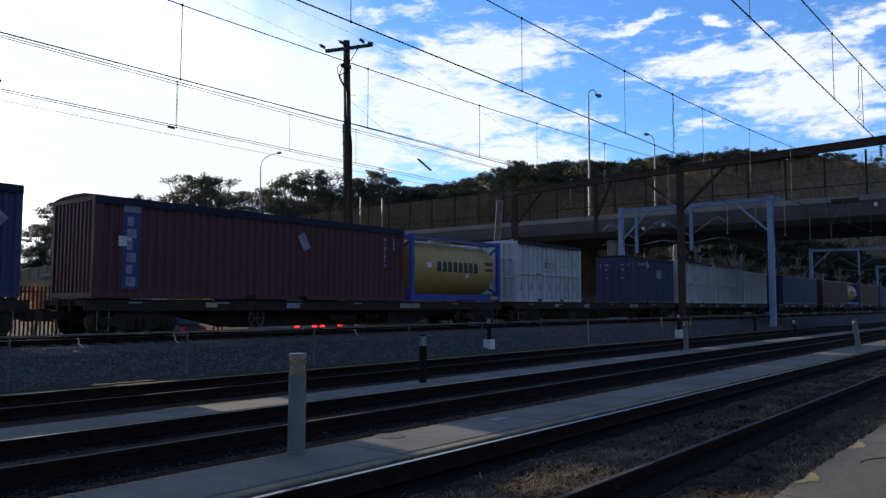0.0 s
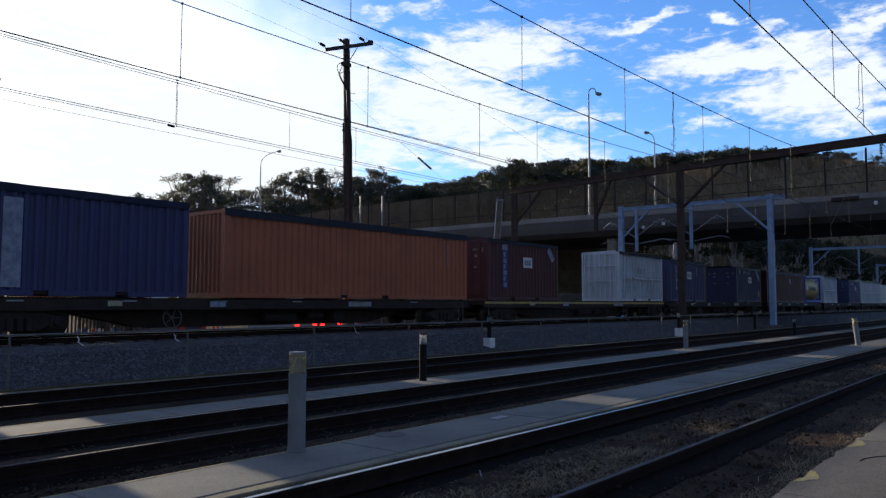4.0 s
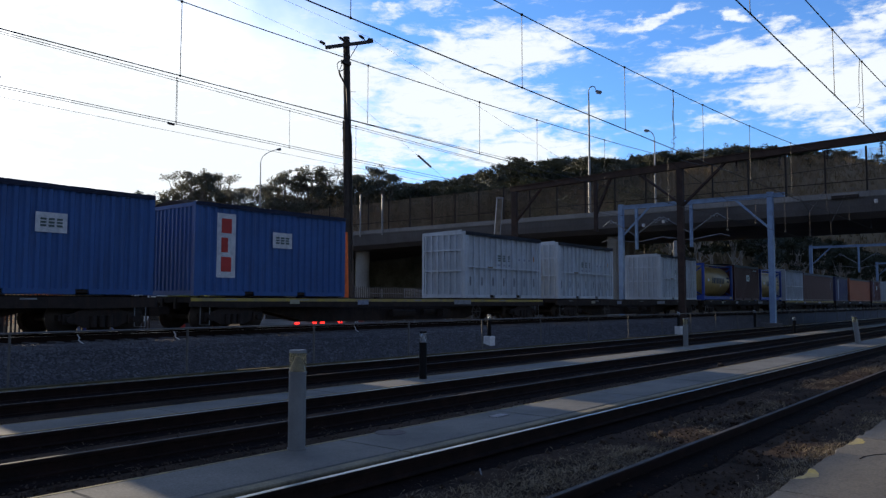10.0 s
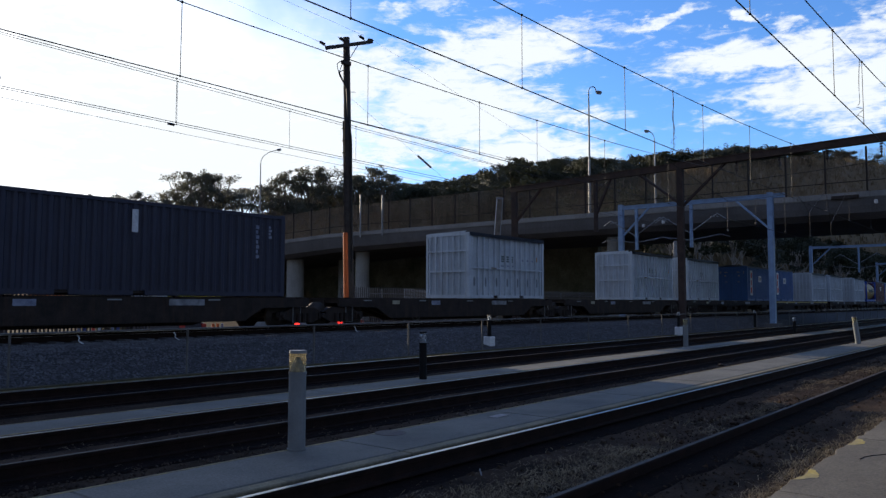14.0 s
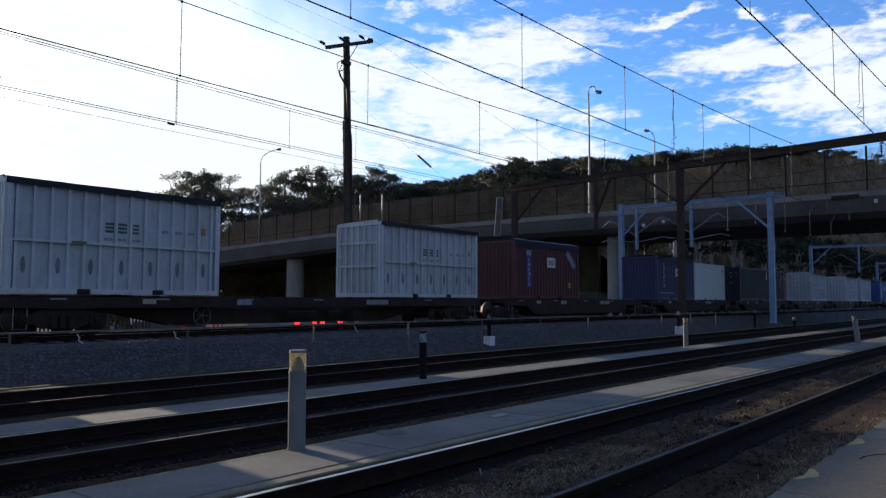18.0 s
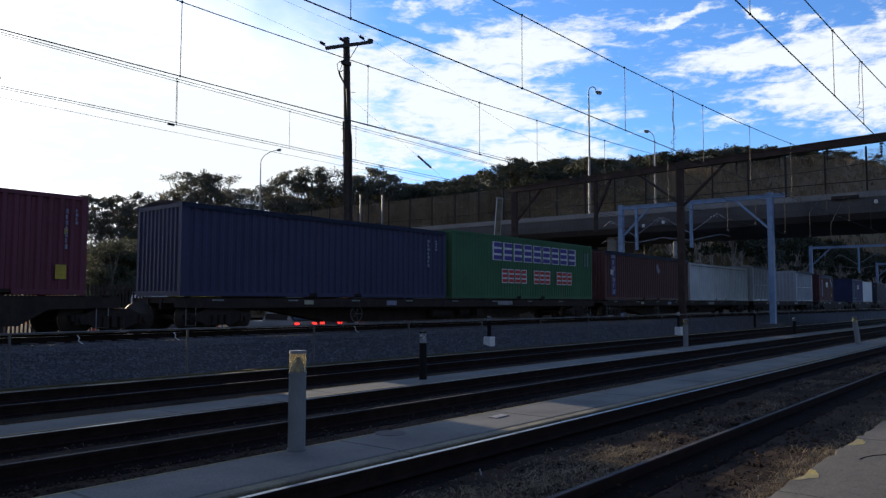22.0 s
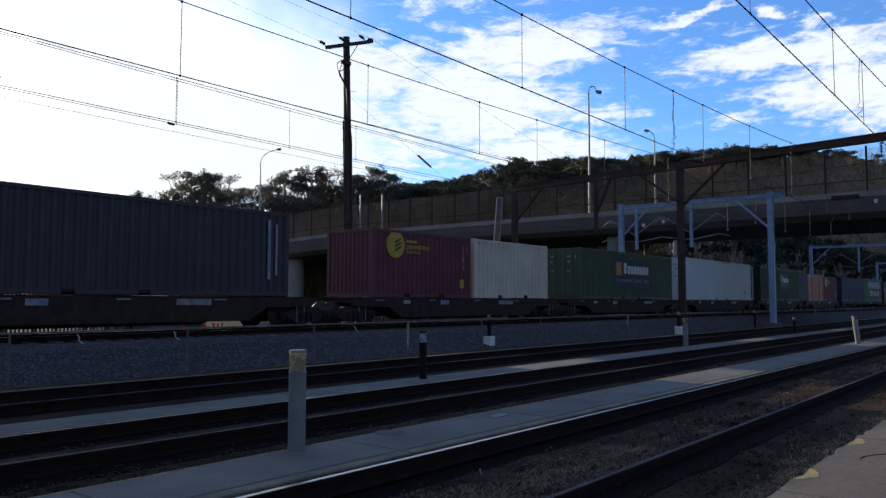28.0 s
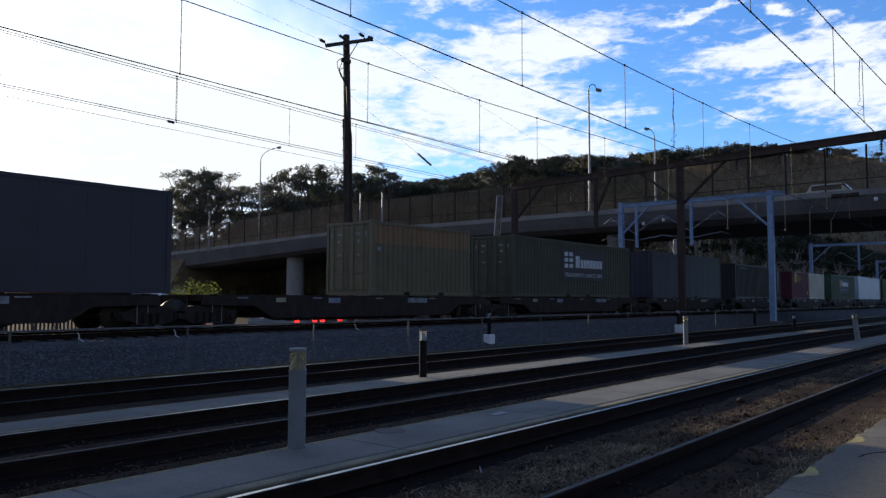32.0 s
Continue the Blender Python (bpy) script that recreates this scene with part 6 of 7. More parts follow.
# ---------- poles behind the main line ----------
def timber_pole():
    t = thing("timber_power_pole", pose(25.8, 27, 0), "tall dark timber power pole with a crossarm", "power pole")
    part("pole", rod(bmesh.new(), (.22, 0, -.7), (-.26, 0, 14.6), .235, 12, .165), M_POLE, t)
    part("sleeve", rod(bmesh.new(), (-.06, -.005, 1.2), (-.18, -.005, 4.9), .135, 12, .125), M_ORANGE, t, "orange marker sleeve")
    part("crossarm", beam(bmesh.new(), (-1.68, -.12, 13.68), (1.43, -.12, 14.83), .14, .17), M_POLE, t)
    bm = bmesh.new()
    for x, z, d in ((-1.68, 13.72, -1), (-.42, 14.25, -1), (.93, 14.72, -1), (1.05, 14.76, 1)):
        rod(bm, (x, -.12, z), (x + .12 * d, -.12, z + .10), .02, 5)
        for k in range(3):
            q = Vector((x + (.12 + .10 * k) * d, -.12, z + .10 + .02 * k))
            rod(bm, q, q + Vector((.05 * d, 0, .01)), .075, 9)
        rod(bm, (x + .12 * d, -.12, z + .10), (x + .5 * d, -.12, z + .17), .018, 5)
    part("insulator", bm, M_INSUL, t)
    part("arm_brace", polyrod(bmesh.new(), [(-.62, -.14, 14.02), (-.22, -.16, 13.6)], .02, 4), M_DARKST, t)
    part("arm_brace", polyrod(bmesh.new(), [(.42, -.14, 14.4), (-.16, -.16, 13.55)], .02, 4), M_DARKST, t)
    part("service_cable", polyrod(bmesh.new(), [(-.91, -.2, 12.66), (-.82, -.2, 12.5), (-.67, -.2, 12.33), (-.40, -.22, 11.96), (-.33, -.24, 10.8), (-.1, -.26, 9.5), (.05, -.25, 3)], .045, 6), M_WIRE, t)
    for loop in ([(-.62, -.2, 13.26), (-.88, -.2, 13.2), (-1.04, -.2, 13.03), (-1.0, -.2, 12.8), (-.91, -.2, 12.66)], [(-.5, -.2, 13.2), (-.42, -.2, 13.02), (-.55, -.2, 12.88), (-.88, -.2, 12.68)], [(-.66, -.2, 13.2), (-.78, -.2, 12.95), (-.9, -.2, 12.7)]):
        part("cable_tail", polyrod(bmesh.new(), loop, .02, 5), M_WIRE, t)
    part("step_bolt", polyrod(bmesh.new(), [(.0, -.1, 11.9), (.28, -.12, 11.95)], .014, 4), M_DARKST, t)
    part("conduit", polyrod(bmesh.new(), [(-.36, .05, 10.4), (-.16, .05, 4.9)], .035, 6), M_POLE, t, "grey conduit clipped to the pole")
    for k in range(9):
        z = 5.2 + k * .6
        part("clip", B(-.42 + (10.4 - z) * .036, -.2 + (10.4 - z) * .036, -.02, .1, z, z + .05), M_DARKST, t)
    part("bracket", B(-.70, -.2, -.3, -.1, 13.14, 13.32), M_DARKST, t)


def leaning_pole():
    t = thing("steel_signal_post", pose(38.04, 27.22, 0, 0, 4.4, -55), "leaning steel column with pale worn flanges and a brown face", "post")
    part("web", B(-.16, .15, -.05, .05, -.7, 7.9), M_BARK, t, "brown weathered face")
    part("flange", B(-.21, -.16, -.12, .12, -.7, 7.9), M_WHITE, t, "pale painted flange")
    part("flange", B(.15, .20, -.12, .12, -.7, 7.9), M_GALV, t, "galvanised flange")
    part("cap", bevelled(-.23, .22, -.14, .14, 7.88, 8.0, .02), M_GALV, t)




def speed_sign():
    t = thing("speed_sign_post", pose(39.4, 26.0, 0), "timber post with yellow, blue and white speed boards", "sign post")
    part("post", beam(bmesh.new(), (0, 0, -.7), (0, 0, 5.2), .14, .14), M_POLE, t)
    q = 35
    for z, m, txt, ink in ((3.42, M_INKY, "80", M_INKB), (2.98, M_INKBLUE, "60", M_INKW), (2.55, M_INKW, "60", M_INKB)):
        b = part("board", bevelled(-.02, .02, -.34, .34, z - .2, z + .2, .005), m, t, "square speed board")
        b.matrix_basis = pose(-.1, -.06, 0, 0, 0, q)
        cu = bpy.data.curves.new("numerals", "FONT")
        cu.body, cu.size, cu.align_x, cu.align_y = txt, .42, "CENTER", "CENTER"
        tmp = bpy.data.objects.new("numerals_shape", cu)
        me = bpy.data.meshes.new_from_object(tmp)
        bpy.data.objects.remove(tmp)
        me.materials.append(ink)
        o = new("numerals", me)
        o.parent = b
        o.matrix_basis = pose(-.024, 0, z, 90, 0, -90)


timber_pole(), leaning_pole(), speed_sign()


# ---------- palisade fence and clutter behind the main line ----------
def palisade():
    f = thing("palisade_fence", pose(0, 31.5, 0), "pale steel palisade fence behind the main line", "fence", kind="structure")
    me = None
    k = 0
    for x in np.arange(29.6, 62.0, .155):
        if k >= 290:
            break
        if me is None:
            bm = B(-.034, .034, -.012, .012, -.45, 2.3)
            rodtop = [(-.034, 2.3), (0, 2.42), (.034, 2.3)]
            a = [bm.verts.new((q, -.012, z)) for q, z in rodtop]; b = [bm.verts.new((q, .012, z)) for q, z in rodtop]
            bm.faces.new(a); bm.faces.new(b[::-1]); bm.faces.new((a[0], b[0], b[1], a[1])); bm.faces.new((a[1], b[1], b[2], a[2]))
            bmesh.ops.recalc_face_normals(bm, faces=bm.faces[:])
            o = part("pale", bm, M_FENCE, f)
            me = o.data
        else:
            o = new("pale", me)
            o.parent = f
        o.location.x = x
        k += 1
    for z in (-.1, 2.0):
        part("rail", B(29.5, 64, .012, .05, z, z + .05), M_GALV, f)
        part("rail", B(-30, 18.2, .012, .05, z, z + .05), M_DARKST, f)
    for x in list(range(-30, 18, 3)) + list(range(30, 63, 3)):
        part("fence_post", B(x - .05, x + .05, .05, .15, -.6, 2.3), M_DARKST if x < 20 else M_GALV, f)
    bm = bmesh.new()
    for x in np.arange(-30, 18.2, .155):
        box(bm, x - .034, x + .034, -.012, .012, -.45, 2.25)
    tagged(part("far_pales", bm, M_DARKST, f, "dark rusty pales"), kind="stuff")


palisade()


def pale_barrier():
    """A low pale rail barrier, higher at one end, behind the pales."""
    b = thing("road_barrier", pose(0, 0, 0), "weathered pale board barrier beyond the palisade", "barrier")
    pts = [Vector((42.28, 38, 2.42)), Vector((47.84, 38, 2.13)), Vector((52.47, 38, 1.88))]
    for a, c in zip(pts[:-1], pts[1:]):
        for k in range(3):
            d = Vector((0, 0, -.26 * k))
            part("board", beam(bmesh.new(), a + d, c + d, .04, .21), M_PCONC, b)
    for q in pts:
        part("post", B(q.x - .06, q.x + .06, q.y + .04, q.y + .16, -.6, q.z + .1), M_GALV, b)


pale_barrier()


def barrier(x, y, n, cols, label):
    for i in range(n):
        t = thing("safety_post", pose(x + i * .24, y, ground_z(y)), label, "safety post", "posts behind the line")
        m = cols[i % len(cols)]
        part("body", tube(.085, 0, 1.0, 12, .06), m, t)
        part("foot", bevelled(-.17, .17, -.17, .17, 0, .06, .01), M_INKB, t)


barrier(14.5, 30.6, 2, (M_INKFAINT, M_INKBLUE), "pale and blue upright marker posts")
barrier(15.1, 30.6, 2, (M_RED, M_INKW), "red and white upright marker posts")
barrier(15.9, 30.6, 2, (M_INKFAINT, M_INKBLUE), "pale and blue upright marker posts")
barrier(21.0, 31.0, 3, (M_ORANGE, M_ORANGE, M_INKFAINT), "orange plastic traffic posts")

M_TAIL = glowing("lit_tail_lamp", (1.0, 0.03, 0.02), 2.2)
M_GLASSD = mat("dark_car_glass", (0.02, 0.025, 0.03), rough=0.1, bump=0)
M_TYRE = mat("tyre", (0.02, 0.02, 0.02), rough=0.9)


def car(x, y, z, turn, paint_, label, lit=True):
    """A parked hatchback seen from its rear: body, cabin, glass, wheels, lamps."""
    c = thing("car", pose(x, y, z, 0, 0, turn), label, "car", "cars behind the fence")
    bm = bevelled(-2.1, 2.1, -.86, .86, .25, .92, .12, 2)
    part("body", bm, paint_, c)
    bm = B(-1.75, .95, -.74, .74, .9, 1.45)
    for v in bm.verts:
        if v.co.z > 1.2:
            v.co.x *= .72; v.co.y *= .86
    bmesh.ops.bevel(bm, geom=bm.edges[:], offset=.06, segments=2, affect="EDGES")
    cab = part("cabin", bm, paint_, c)
    bm = B(-1.80, -1.50, -.62, .62, 1.0, 1.36)
    for v in bm.verts:
        if v.co.z > 1.2:
            v.co.x += .32
    part("rear_window", bm, M_GLASSD, cab)
    for s in (-1, 1):
        bm = B(-1.3, .6, s * .70 - .03, s * .70 + .03, 1.0, 1.35)
        part("side_window", bm, M_GLASSD, cab)
        part("tail_lamp", bevelled(-2.13, -2.02, *sorted((s * .52, s * .82)), .66, .86, .02), M_TAIL if lit else M_RED, c, "lit red tail lamp" if lit else "red tail lamp")
        for dx in (-1.3, 1.35):
            part("wheel", rod(bmesh.new(), (dx, s * .68, .31), (dx, s * .87, .31), .31, 18), M_TYRE, c)
    part("bumper", bevelled(-2.18, -2.0, -.8, .8, .3, .52, .04), paint_, c)
    return c


car(28.75, 35.6, -.5, 92, P["grey"], "pale grey car with red tail lamps lit")
car(31.1, 35.9, -.5, 88, P["charcoal"], "dark car with red tail lamps lit")
car(22.6, 37.5, -.5, 95, P["charcoal"], "dark car standing behind the line", False)
car(36.0, 38.0, -.5, 60, P["white"], "white car standing behind the fence", False)


def work_truck():
    t = thing("utility_truck", pose(25.2, 44.0, -.5, 0, 0, 35), "white utility truck with an orange roof beacon", "truck")
    part("cab", bevelled(-1.0, 1.0, -.85, .85, .6, 2.45, .12, 2), M_WHITE, t)
    part("tray", bevelled(1.1, 3.6, -.95, .95, .7, 1.25, .03), M_GALV, t)
    part("chassis", B(-1.2, 3.5, -.5, .5, .4, .68), M_UNDER, t)
    part("windscreen", B(-1.03, -.98, -.7, .7, 1.3, 1.9), M_GLASSD, t)
    part("roof_rack", polyrod(bmesh.new(), [(-.9, -.7, 2.6), (3.3, -.7, 2.6), (3.3, .7, 2.6), (-.9, .7, 2.6), (-.9, -.7, 2.6)], .03, 6), M_GALV, t)
    part("rack_leg", polyrod(bmesh.new(), [(3.3, -.7, 1.2), (3.3, -.7, 2.6)], .03, 6), M_GALV, t)
    part("beacon", tube(.10, 2.45, 2.85, 14, .08), glowing("lit_beacon", (1.0, .30, .03), 1.2), t, "orange rotating beacon").location = (0.1, 0, 0)
    for x in (-.6, 2.4):
        for s in (-1, 1):
            part("wheel", rod(bmesh.new(), (x, s * .72, .38), (x, s * .95, .38), .38, 18), M_TYRE, t)


work_truck()
BRIDGE_CAR = car(BX + 3.2, -52, BZ - .54, 90, P["grey_white"], "white car driving over the bridge behind the fence", False)


# ---------- bridge furniture ----------
M_MESH = leafy(mat("weathered_mesh", (0.36, 0.285, 0.21), (0.26, 0.205, 0.15), rough=0.7, scale=.5, fine=3, bump=0), .3, (0.36, 0.28, 0.19))
def bridge_details():
    b = bpy.data.objects["road_bridge"]
    bm = bmesh.new()
    bmesh.ops.create_cone(bm, cap_ends=True, segments=32, radius1=1.0, radius2=1.0, depth=8, matrix=Matrix.Translation((2.45, 68.8, 2.4)))
    part("column", bm, M_PCONC, b, "round pale concrete column")
    for x, y, r in ((2.4, 28.6, .50), (8.5, 66.6, 1.0), (8.5, 30.0, .45), (2.6, 58.0, .75)):
        bm = bmesh.new()
        bmesh.ops.create_cone(bm, cap_ends=True, segments=28, radius1=r, radius2=r, depth=8, matrix=Matrix.Translation((x, y, 2.9)))
        part("column", bm, M_PCONC, b, "round concrete column")
    # mesh fence: posts, rails and upright wires
    rail_z = (.72,)
    ys = [9.51 + 2.45 * i + .0125 * i * i for i in range(-14, 48)]

    edge = bridge_edge
    panel = mat("olive_barrier_panel", (0.23, 0.20, 0.135), (0.15, 0.13, 0.09), rough=0.9, scale=0.8, fine=12, dirt=GRIME, dirt_amt=0.4)
    for a, c in zip(ys, ys[1:]):
        if a > 103:
            bm = bmesh.new()
            beam(bm, (.17, a + .07, edge(a) + .15), (.17, c - .07, edge(c) + .15), .07, 2.3)
            part("barrier_panel", bm, panel, b, "pale olive barrier panel")
    for y in ys:
        z = edge(y)
        if y > 103:
            part("fence_post", B(.10, .24, y - .06, y + .06, z - .6, z + 1.4), M_DARKST, b)
            continue
        part("fence_post", B(.12, .22, y - .055, y + .055, z - .05, z + 2.95), M_DARKST, b)
    for a, c in zip(ys, ys[1:]):
        if a > 103:
            continue
        bm = bmesh.new()
        for d in rail_z:
            beam(bm, (.17, a + .06, edge(a) + d), (.17, c - .06, edge(c) + d), .04, .05)
        part("fence_rail", bm, M_DARKST, b)
    bm = bmesh.new()
    y = ys[0]
    while y < 104:
        z = edge(y)
        w = .007 + .007 * abs(noise.noise(Vector((y * 2.7, 0, 1))))
        box(bm, .162, .174, y - w, y + w, z + .02, z + 2.80 + .05 * noise.noise(Vector((y * 3.1, 4, 1))))
        y += .065
    tagged(part("mesh_wires", bm, M_MESH, b, "fine upright fence wires"), kind="stuff")
    # drain pipe and small fittings on the face
    part("cable_box", bevelled(-.12, 0, 10.0, 11.6, BZ - .42, BZ - .18, .02), M_DARKST, b)
    for y, z in ((23.2, 7.5), (24.8, 7.3), (9.0, 7.9)):
        part("face_lamp", bevelled(-.2, 0, y - .1, y + .1, z, z + .25, .03), M_WHITE, b, "small pale bulkhead lamp")


bridge_details()


def land_z(x, y):
    """Raised land beyond the bridge, on the far side of the railway."""
    u = min(1, max(0, (y - 28.5) / 8.0))
    return -.5 + u * u * (3 - 2 * u) * float(np.interp(y, [30, 88, 120, 150, 260], [6.9, 6.9, 6.2, 5.2, 4.4]))


def ramp_bank():
    """Earth bank below the falling road, the raised land behind, and the dark face under the bridge."""
    bm = bmesh.new()
    ys = [88, 96, 110, 130, 150, 200, 262]
    a = [bm.verts.new((51 - (y - 88) * .02, y, -.5)) for y in ys]
    m = [bm.verts.new((55.2, y, max(2.2, BZ - .9 - (y - 60) * .034))) for y in ys]
    c = [bm.verts.new((69.6, y, max(2.2, BZ - .9 - (y - 60) * .034))) for y in ys]
    for p, q in ((a, m), (m, c)):
        for i in range(len(ys) - 1):
            bm.faces.new((p[i], p[i + 1], q[i + 1], q[i]))
    e0 = bm.verts.new((55.2, 87.9, -.5)); e1 = bm.verts.new((69.6, 87.9, -.5))
    bm.faces.new((a[0], m[0], e0)); bm.faces.new((e0, m[0], c[0], e1))
    bmesh.ops.recalc_face_normals(bm, faces=bm.faces[:])
    tagged(part("embankment", bm, M_HILL), "grassy earth bank below the road ramp", "embankment", kind="structure")
    bm = bmesh.new()
    xs = [69.4, 72, 80, 100, 140, 200, 300]
    ys = [28.2, 29.5, 31, 32.5, 34, 36, 38, 50, 88, 120, 150, 200, 262]
    g = [[bm.verts.new((x, y, land_z(x, y))) for y in ys] for x in xs]
    for i in range(len(xs) - 1):
        for k in range(len(ys) - 1):
            bm.faces.new((g[i][k], g[i + 1][k], g[i + 1][k + 1], g[i][k + 1]))
    tagged(part("raised_land", bm, M_HILL, smooth=True), "raised scrubby land beyond the bridge", "ground", kind="structure")
    w = part("retaining_wall", bevelled(68.9, 69.6, 36, 88, -.7, 7.3, .03), M_BANK)
    tagged(w, "steep dark earth face below the bridge", "wall", kind="structure")


M_BANK = mat("weedy_bank", (0.17, 0.15, 0.10), (0.07, 0.075, 0.04), rough=0.95, scale=0.5, detail=10, fine=5, bump=0.6)
M_HILL = mat("dry_hillside", (0.21, 0.155, 0.092), (0.125, 0.096, 0.06), rough=0.95, scale=0.3, detail=12, fine=2.2, bump=0.4, grain=0.6, spec=0.1)
ramp_bank()


def street_lamp(x, y, z0, h, reach, turn, rise=0):
    """A tapered pole; its arm hooks over and down to the head, or sweeps up and out."""
    t = thing("street_lamp", pose(x, y, z0, 0, 0, turn), "tall galvanised street lamp with a curved arm on the bridge", "street lamp", "street lamps")
    part("pole", rod(bmesh.new(), (0, 0, 0), (0, 0, h), .11, 10, .055), M_GALV, t)
    if not rise:
        pts = [(0, 0, h)] + [(reach * .5 * (1 - math.cos(a)), 0, h + .45 * math.sin(a)) for a in [math.pi * .78 * i / 8 for i in range(1, 9)]] + [(reach, 0, h)]
        lean = 12
    else:
        pts = [(0, 0, h)] + [(reach * (1 - math.cos(a)), 0, h + rise * math.sin(a)) for a in [math.pi * .42 * i / 6 for i in range(1, 7)]]
        lean = -12
    part("arm", polyrod(bmesh.new(), pts, .04, 7), M_GALV, t)
    hd = bevelled(-.06, .46, -.15, .15, -.12, .10, .06, 2)
    head = part("lamp_head", hd, M_GALV, t, "rounded grey lamp head")
    head.matrix_local = pose(*pts[-1], 0, lean, 0)
    part("lamp_glass", bevelled(.06, .42, -.11, .11, -.17, -.115, .025, 2), M_WHITE, head, "pale lamp glass")


street_lamp(55.6, 29.75, 8.6, 10.3, .62, -62)
street_lamp(72.0, 31.2, 8.6, 9.2, .72, 113, 1.0)
street_lamp(55.4, 72.95, 8.3, 9.6, 2.6, -51, 1.6)
street_lamp(57, 120.5, 6.0, 11.0, .7, -30)
for py, pz, ph in ((55.6, BZ, 3.7), (52.5, BZ, 3.4), (82.3, BZ - .8, 4.5)):
    o_ = thing("steel_post", pose(54.85, py, pz - .6), "slim pale steel post on the bridge edge", "post", "edge posts")
    part("pole", rod(bmesh.new(), (0, 0, 0), (0, 0, ph + .6), .085, 8), M_GALV, o_)
    part("cap", rod(bmesh.new(), (0, 0, ph + .6), (0, 0, ph + .68), .1, 8), M_GALV, o_)


# ---------- hill, trees, shrubs ----------
def ridge(az):
    """Distance of the hill's crest on that bearing: it keeps clear of the railway."""
    return max(165.0, 54.0 / math.sin(radians(max(az, 4))))


def crest(az):
    """Height of the hilltop's outline above the horizon, in degrees."""
    return float(np.interp(az, [4, 8.7, 11.5, 14.3, 18.3, 21.8, 25.8, 29.9, 31.6, 33.8, 36.3, 38.5, 41.1, 43, 45, 48.6, 50.5, 53, 58, 62], [8.6, 9.6, 10.3, 10.8, 11.0, 10.9, 10.5, 10.7, 10.4, 10.8, 9.9, 9.2, 8.9, 9.3, 9.4, 9.0, 8.4, 7.6, 5, 2]))


def hill_h(x, y):
    r, az = math.hypot(x, y), math.degrees(math.atan2(y, x))
    q = ridge(az)
    up = min(1, max(0, (r / q - .56) / .42))
    up = up * up * (3 - 2 * up)
    top = 1.5 + q * math.tan(radians(crest(az))) - 5.2 - max(0, q - 250) * .012
    return up * max(0, top) * (1 + .03 * noise.noise(Vector((x * .03, y * .03, 0)))) - .3


def build_hill():
    bm = bmesh.new()
    rs = [.55, .6, .65, .7, .75, .8, .85, .9, .95, 1.0, 1.08, 1.2, 1.5, 2.2]
    azs = [4 + 1.5 * i for i in range(39)]
    g = []
    for r in rs:
        row = []
        for a in azs:
            x, y = r * ridge(a) * math.cos(radians(a)), r * ridge(a) * math.sin(radians(a))
            row.append(bm.verts.new((x, y, hill_h(x, y))))
        g.append(row)
    for i in range(len(rs) - 1):
        for j in range(len(azs) - 1):
            bm.faces.new((g[i][j], g[i + 1][j], g[i + 1][j + 1], g[i][j + 1]))
    tagged(part("hill", bm, M_HILL, smooth=True), "dry grassy hillside topped with eucalypt trees", "hill", kind="structure")


build_hill()


def hill_scrub():
    """Tall dry grass and low scrub that roughens the hillside."""
    rnd = random.Random(91)
    vs, fs = [], []
    for _ in range(11000):
        az = rnd.uniform(5, 55)
        r = ridge(az) * (.57 + .42 * rnd.random())
        x, y = r * math.cos(radians(az)), r * math.sin(radians(az))
        z = hill_h(x, y)
        tall = rnd.uniform(.5, 1.5)
        for _ in range(5):
            a = rnd.uniform(0, 3.1416)
            w, px, py = rnd.uniform(.06, .2), x + rnd.gauss(0, .5), y + rnd.gauss(0, .5)
            dx, dy, h = math.cos(a) * w, math.sin(a) * w, tall * rnd.uniform(.6, 1.2)
            lx, ly = rnd.uniform(-.3, .3), rnd.uniform(-.3, .3)
            i = len(vs)
            vs += [(px - dx, py - dy, z - .2), (px + dx, py + dy, z - .2), (px + dx * .3 + lx, py + dy * .3 + ly, z + h), (px - dx * .5 + lx, py - dy * .5 + ly, z + h * .85)]
            fs.append((i, i + 1, i + 2, i + 3))
    me = bpy.data.meshes.new("hill_grass")
    me.from_pydata(vs, [], fs)
    me.materials.append(M_SCRUB)
    tagged(new("hill_grass", me), "tall dry brown grass covering the hillside", "dry grass", kind="stuff")


M_SCRUB = leafy(mat("brown_scrub", (0.215, 0.162, 0.098), (0.165, 0.125, 0.077), rough=0.9, scale=.25, fine=2, bump=0), .25, (0.22, 0.16, 0.08))
hill_scrub()


def leaf_cloud(vs, fs, c, rx, rz, n, size, rnd):
    """Small leaf faces in a flattened clump round c, denser to the outside."""
    for _ in range(n):
        u, v = rnd.uniform(0, 6.2832), rnd.uniform(-1, 1)
        q = math.sqrt(1 - v * v)
        k = rnd.random() ** .45
        p = Vector((c[0] + rx * k * q * math.cos(u), c[1] + rx * k * q * math.sin(u), c[2] + rz * k * v))
        a = Vector((rnd.gauss(0, 1), rnd.gauss(0, 1), rnd.gauss(0, 1) - .4)).normalized() * size * rnd.uniform(.6, 1.3)
        b = a.orthogonal().normalized() * size * rnd.uniform(.25, .5)
        i = len(vs)
        vs += [p - a, p + b, p + a, p - b]
        fs.append((i, i + 1, i + 2, i + 3))


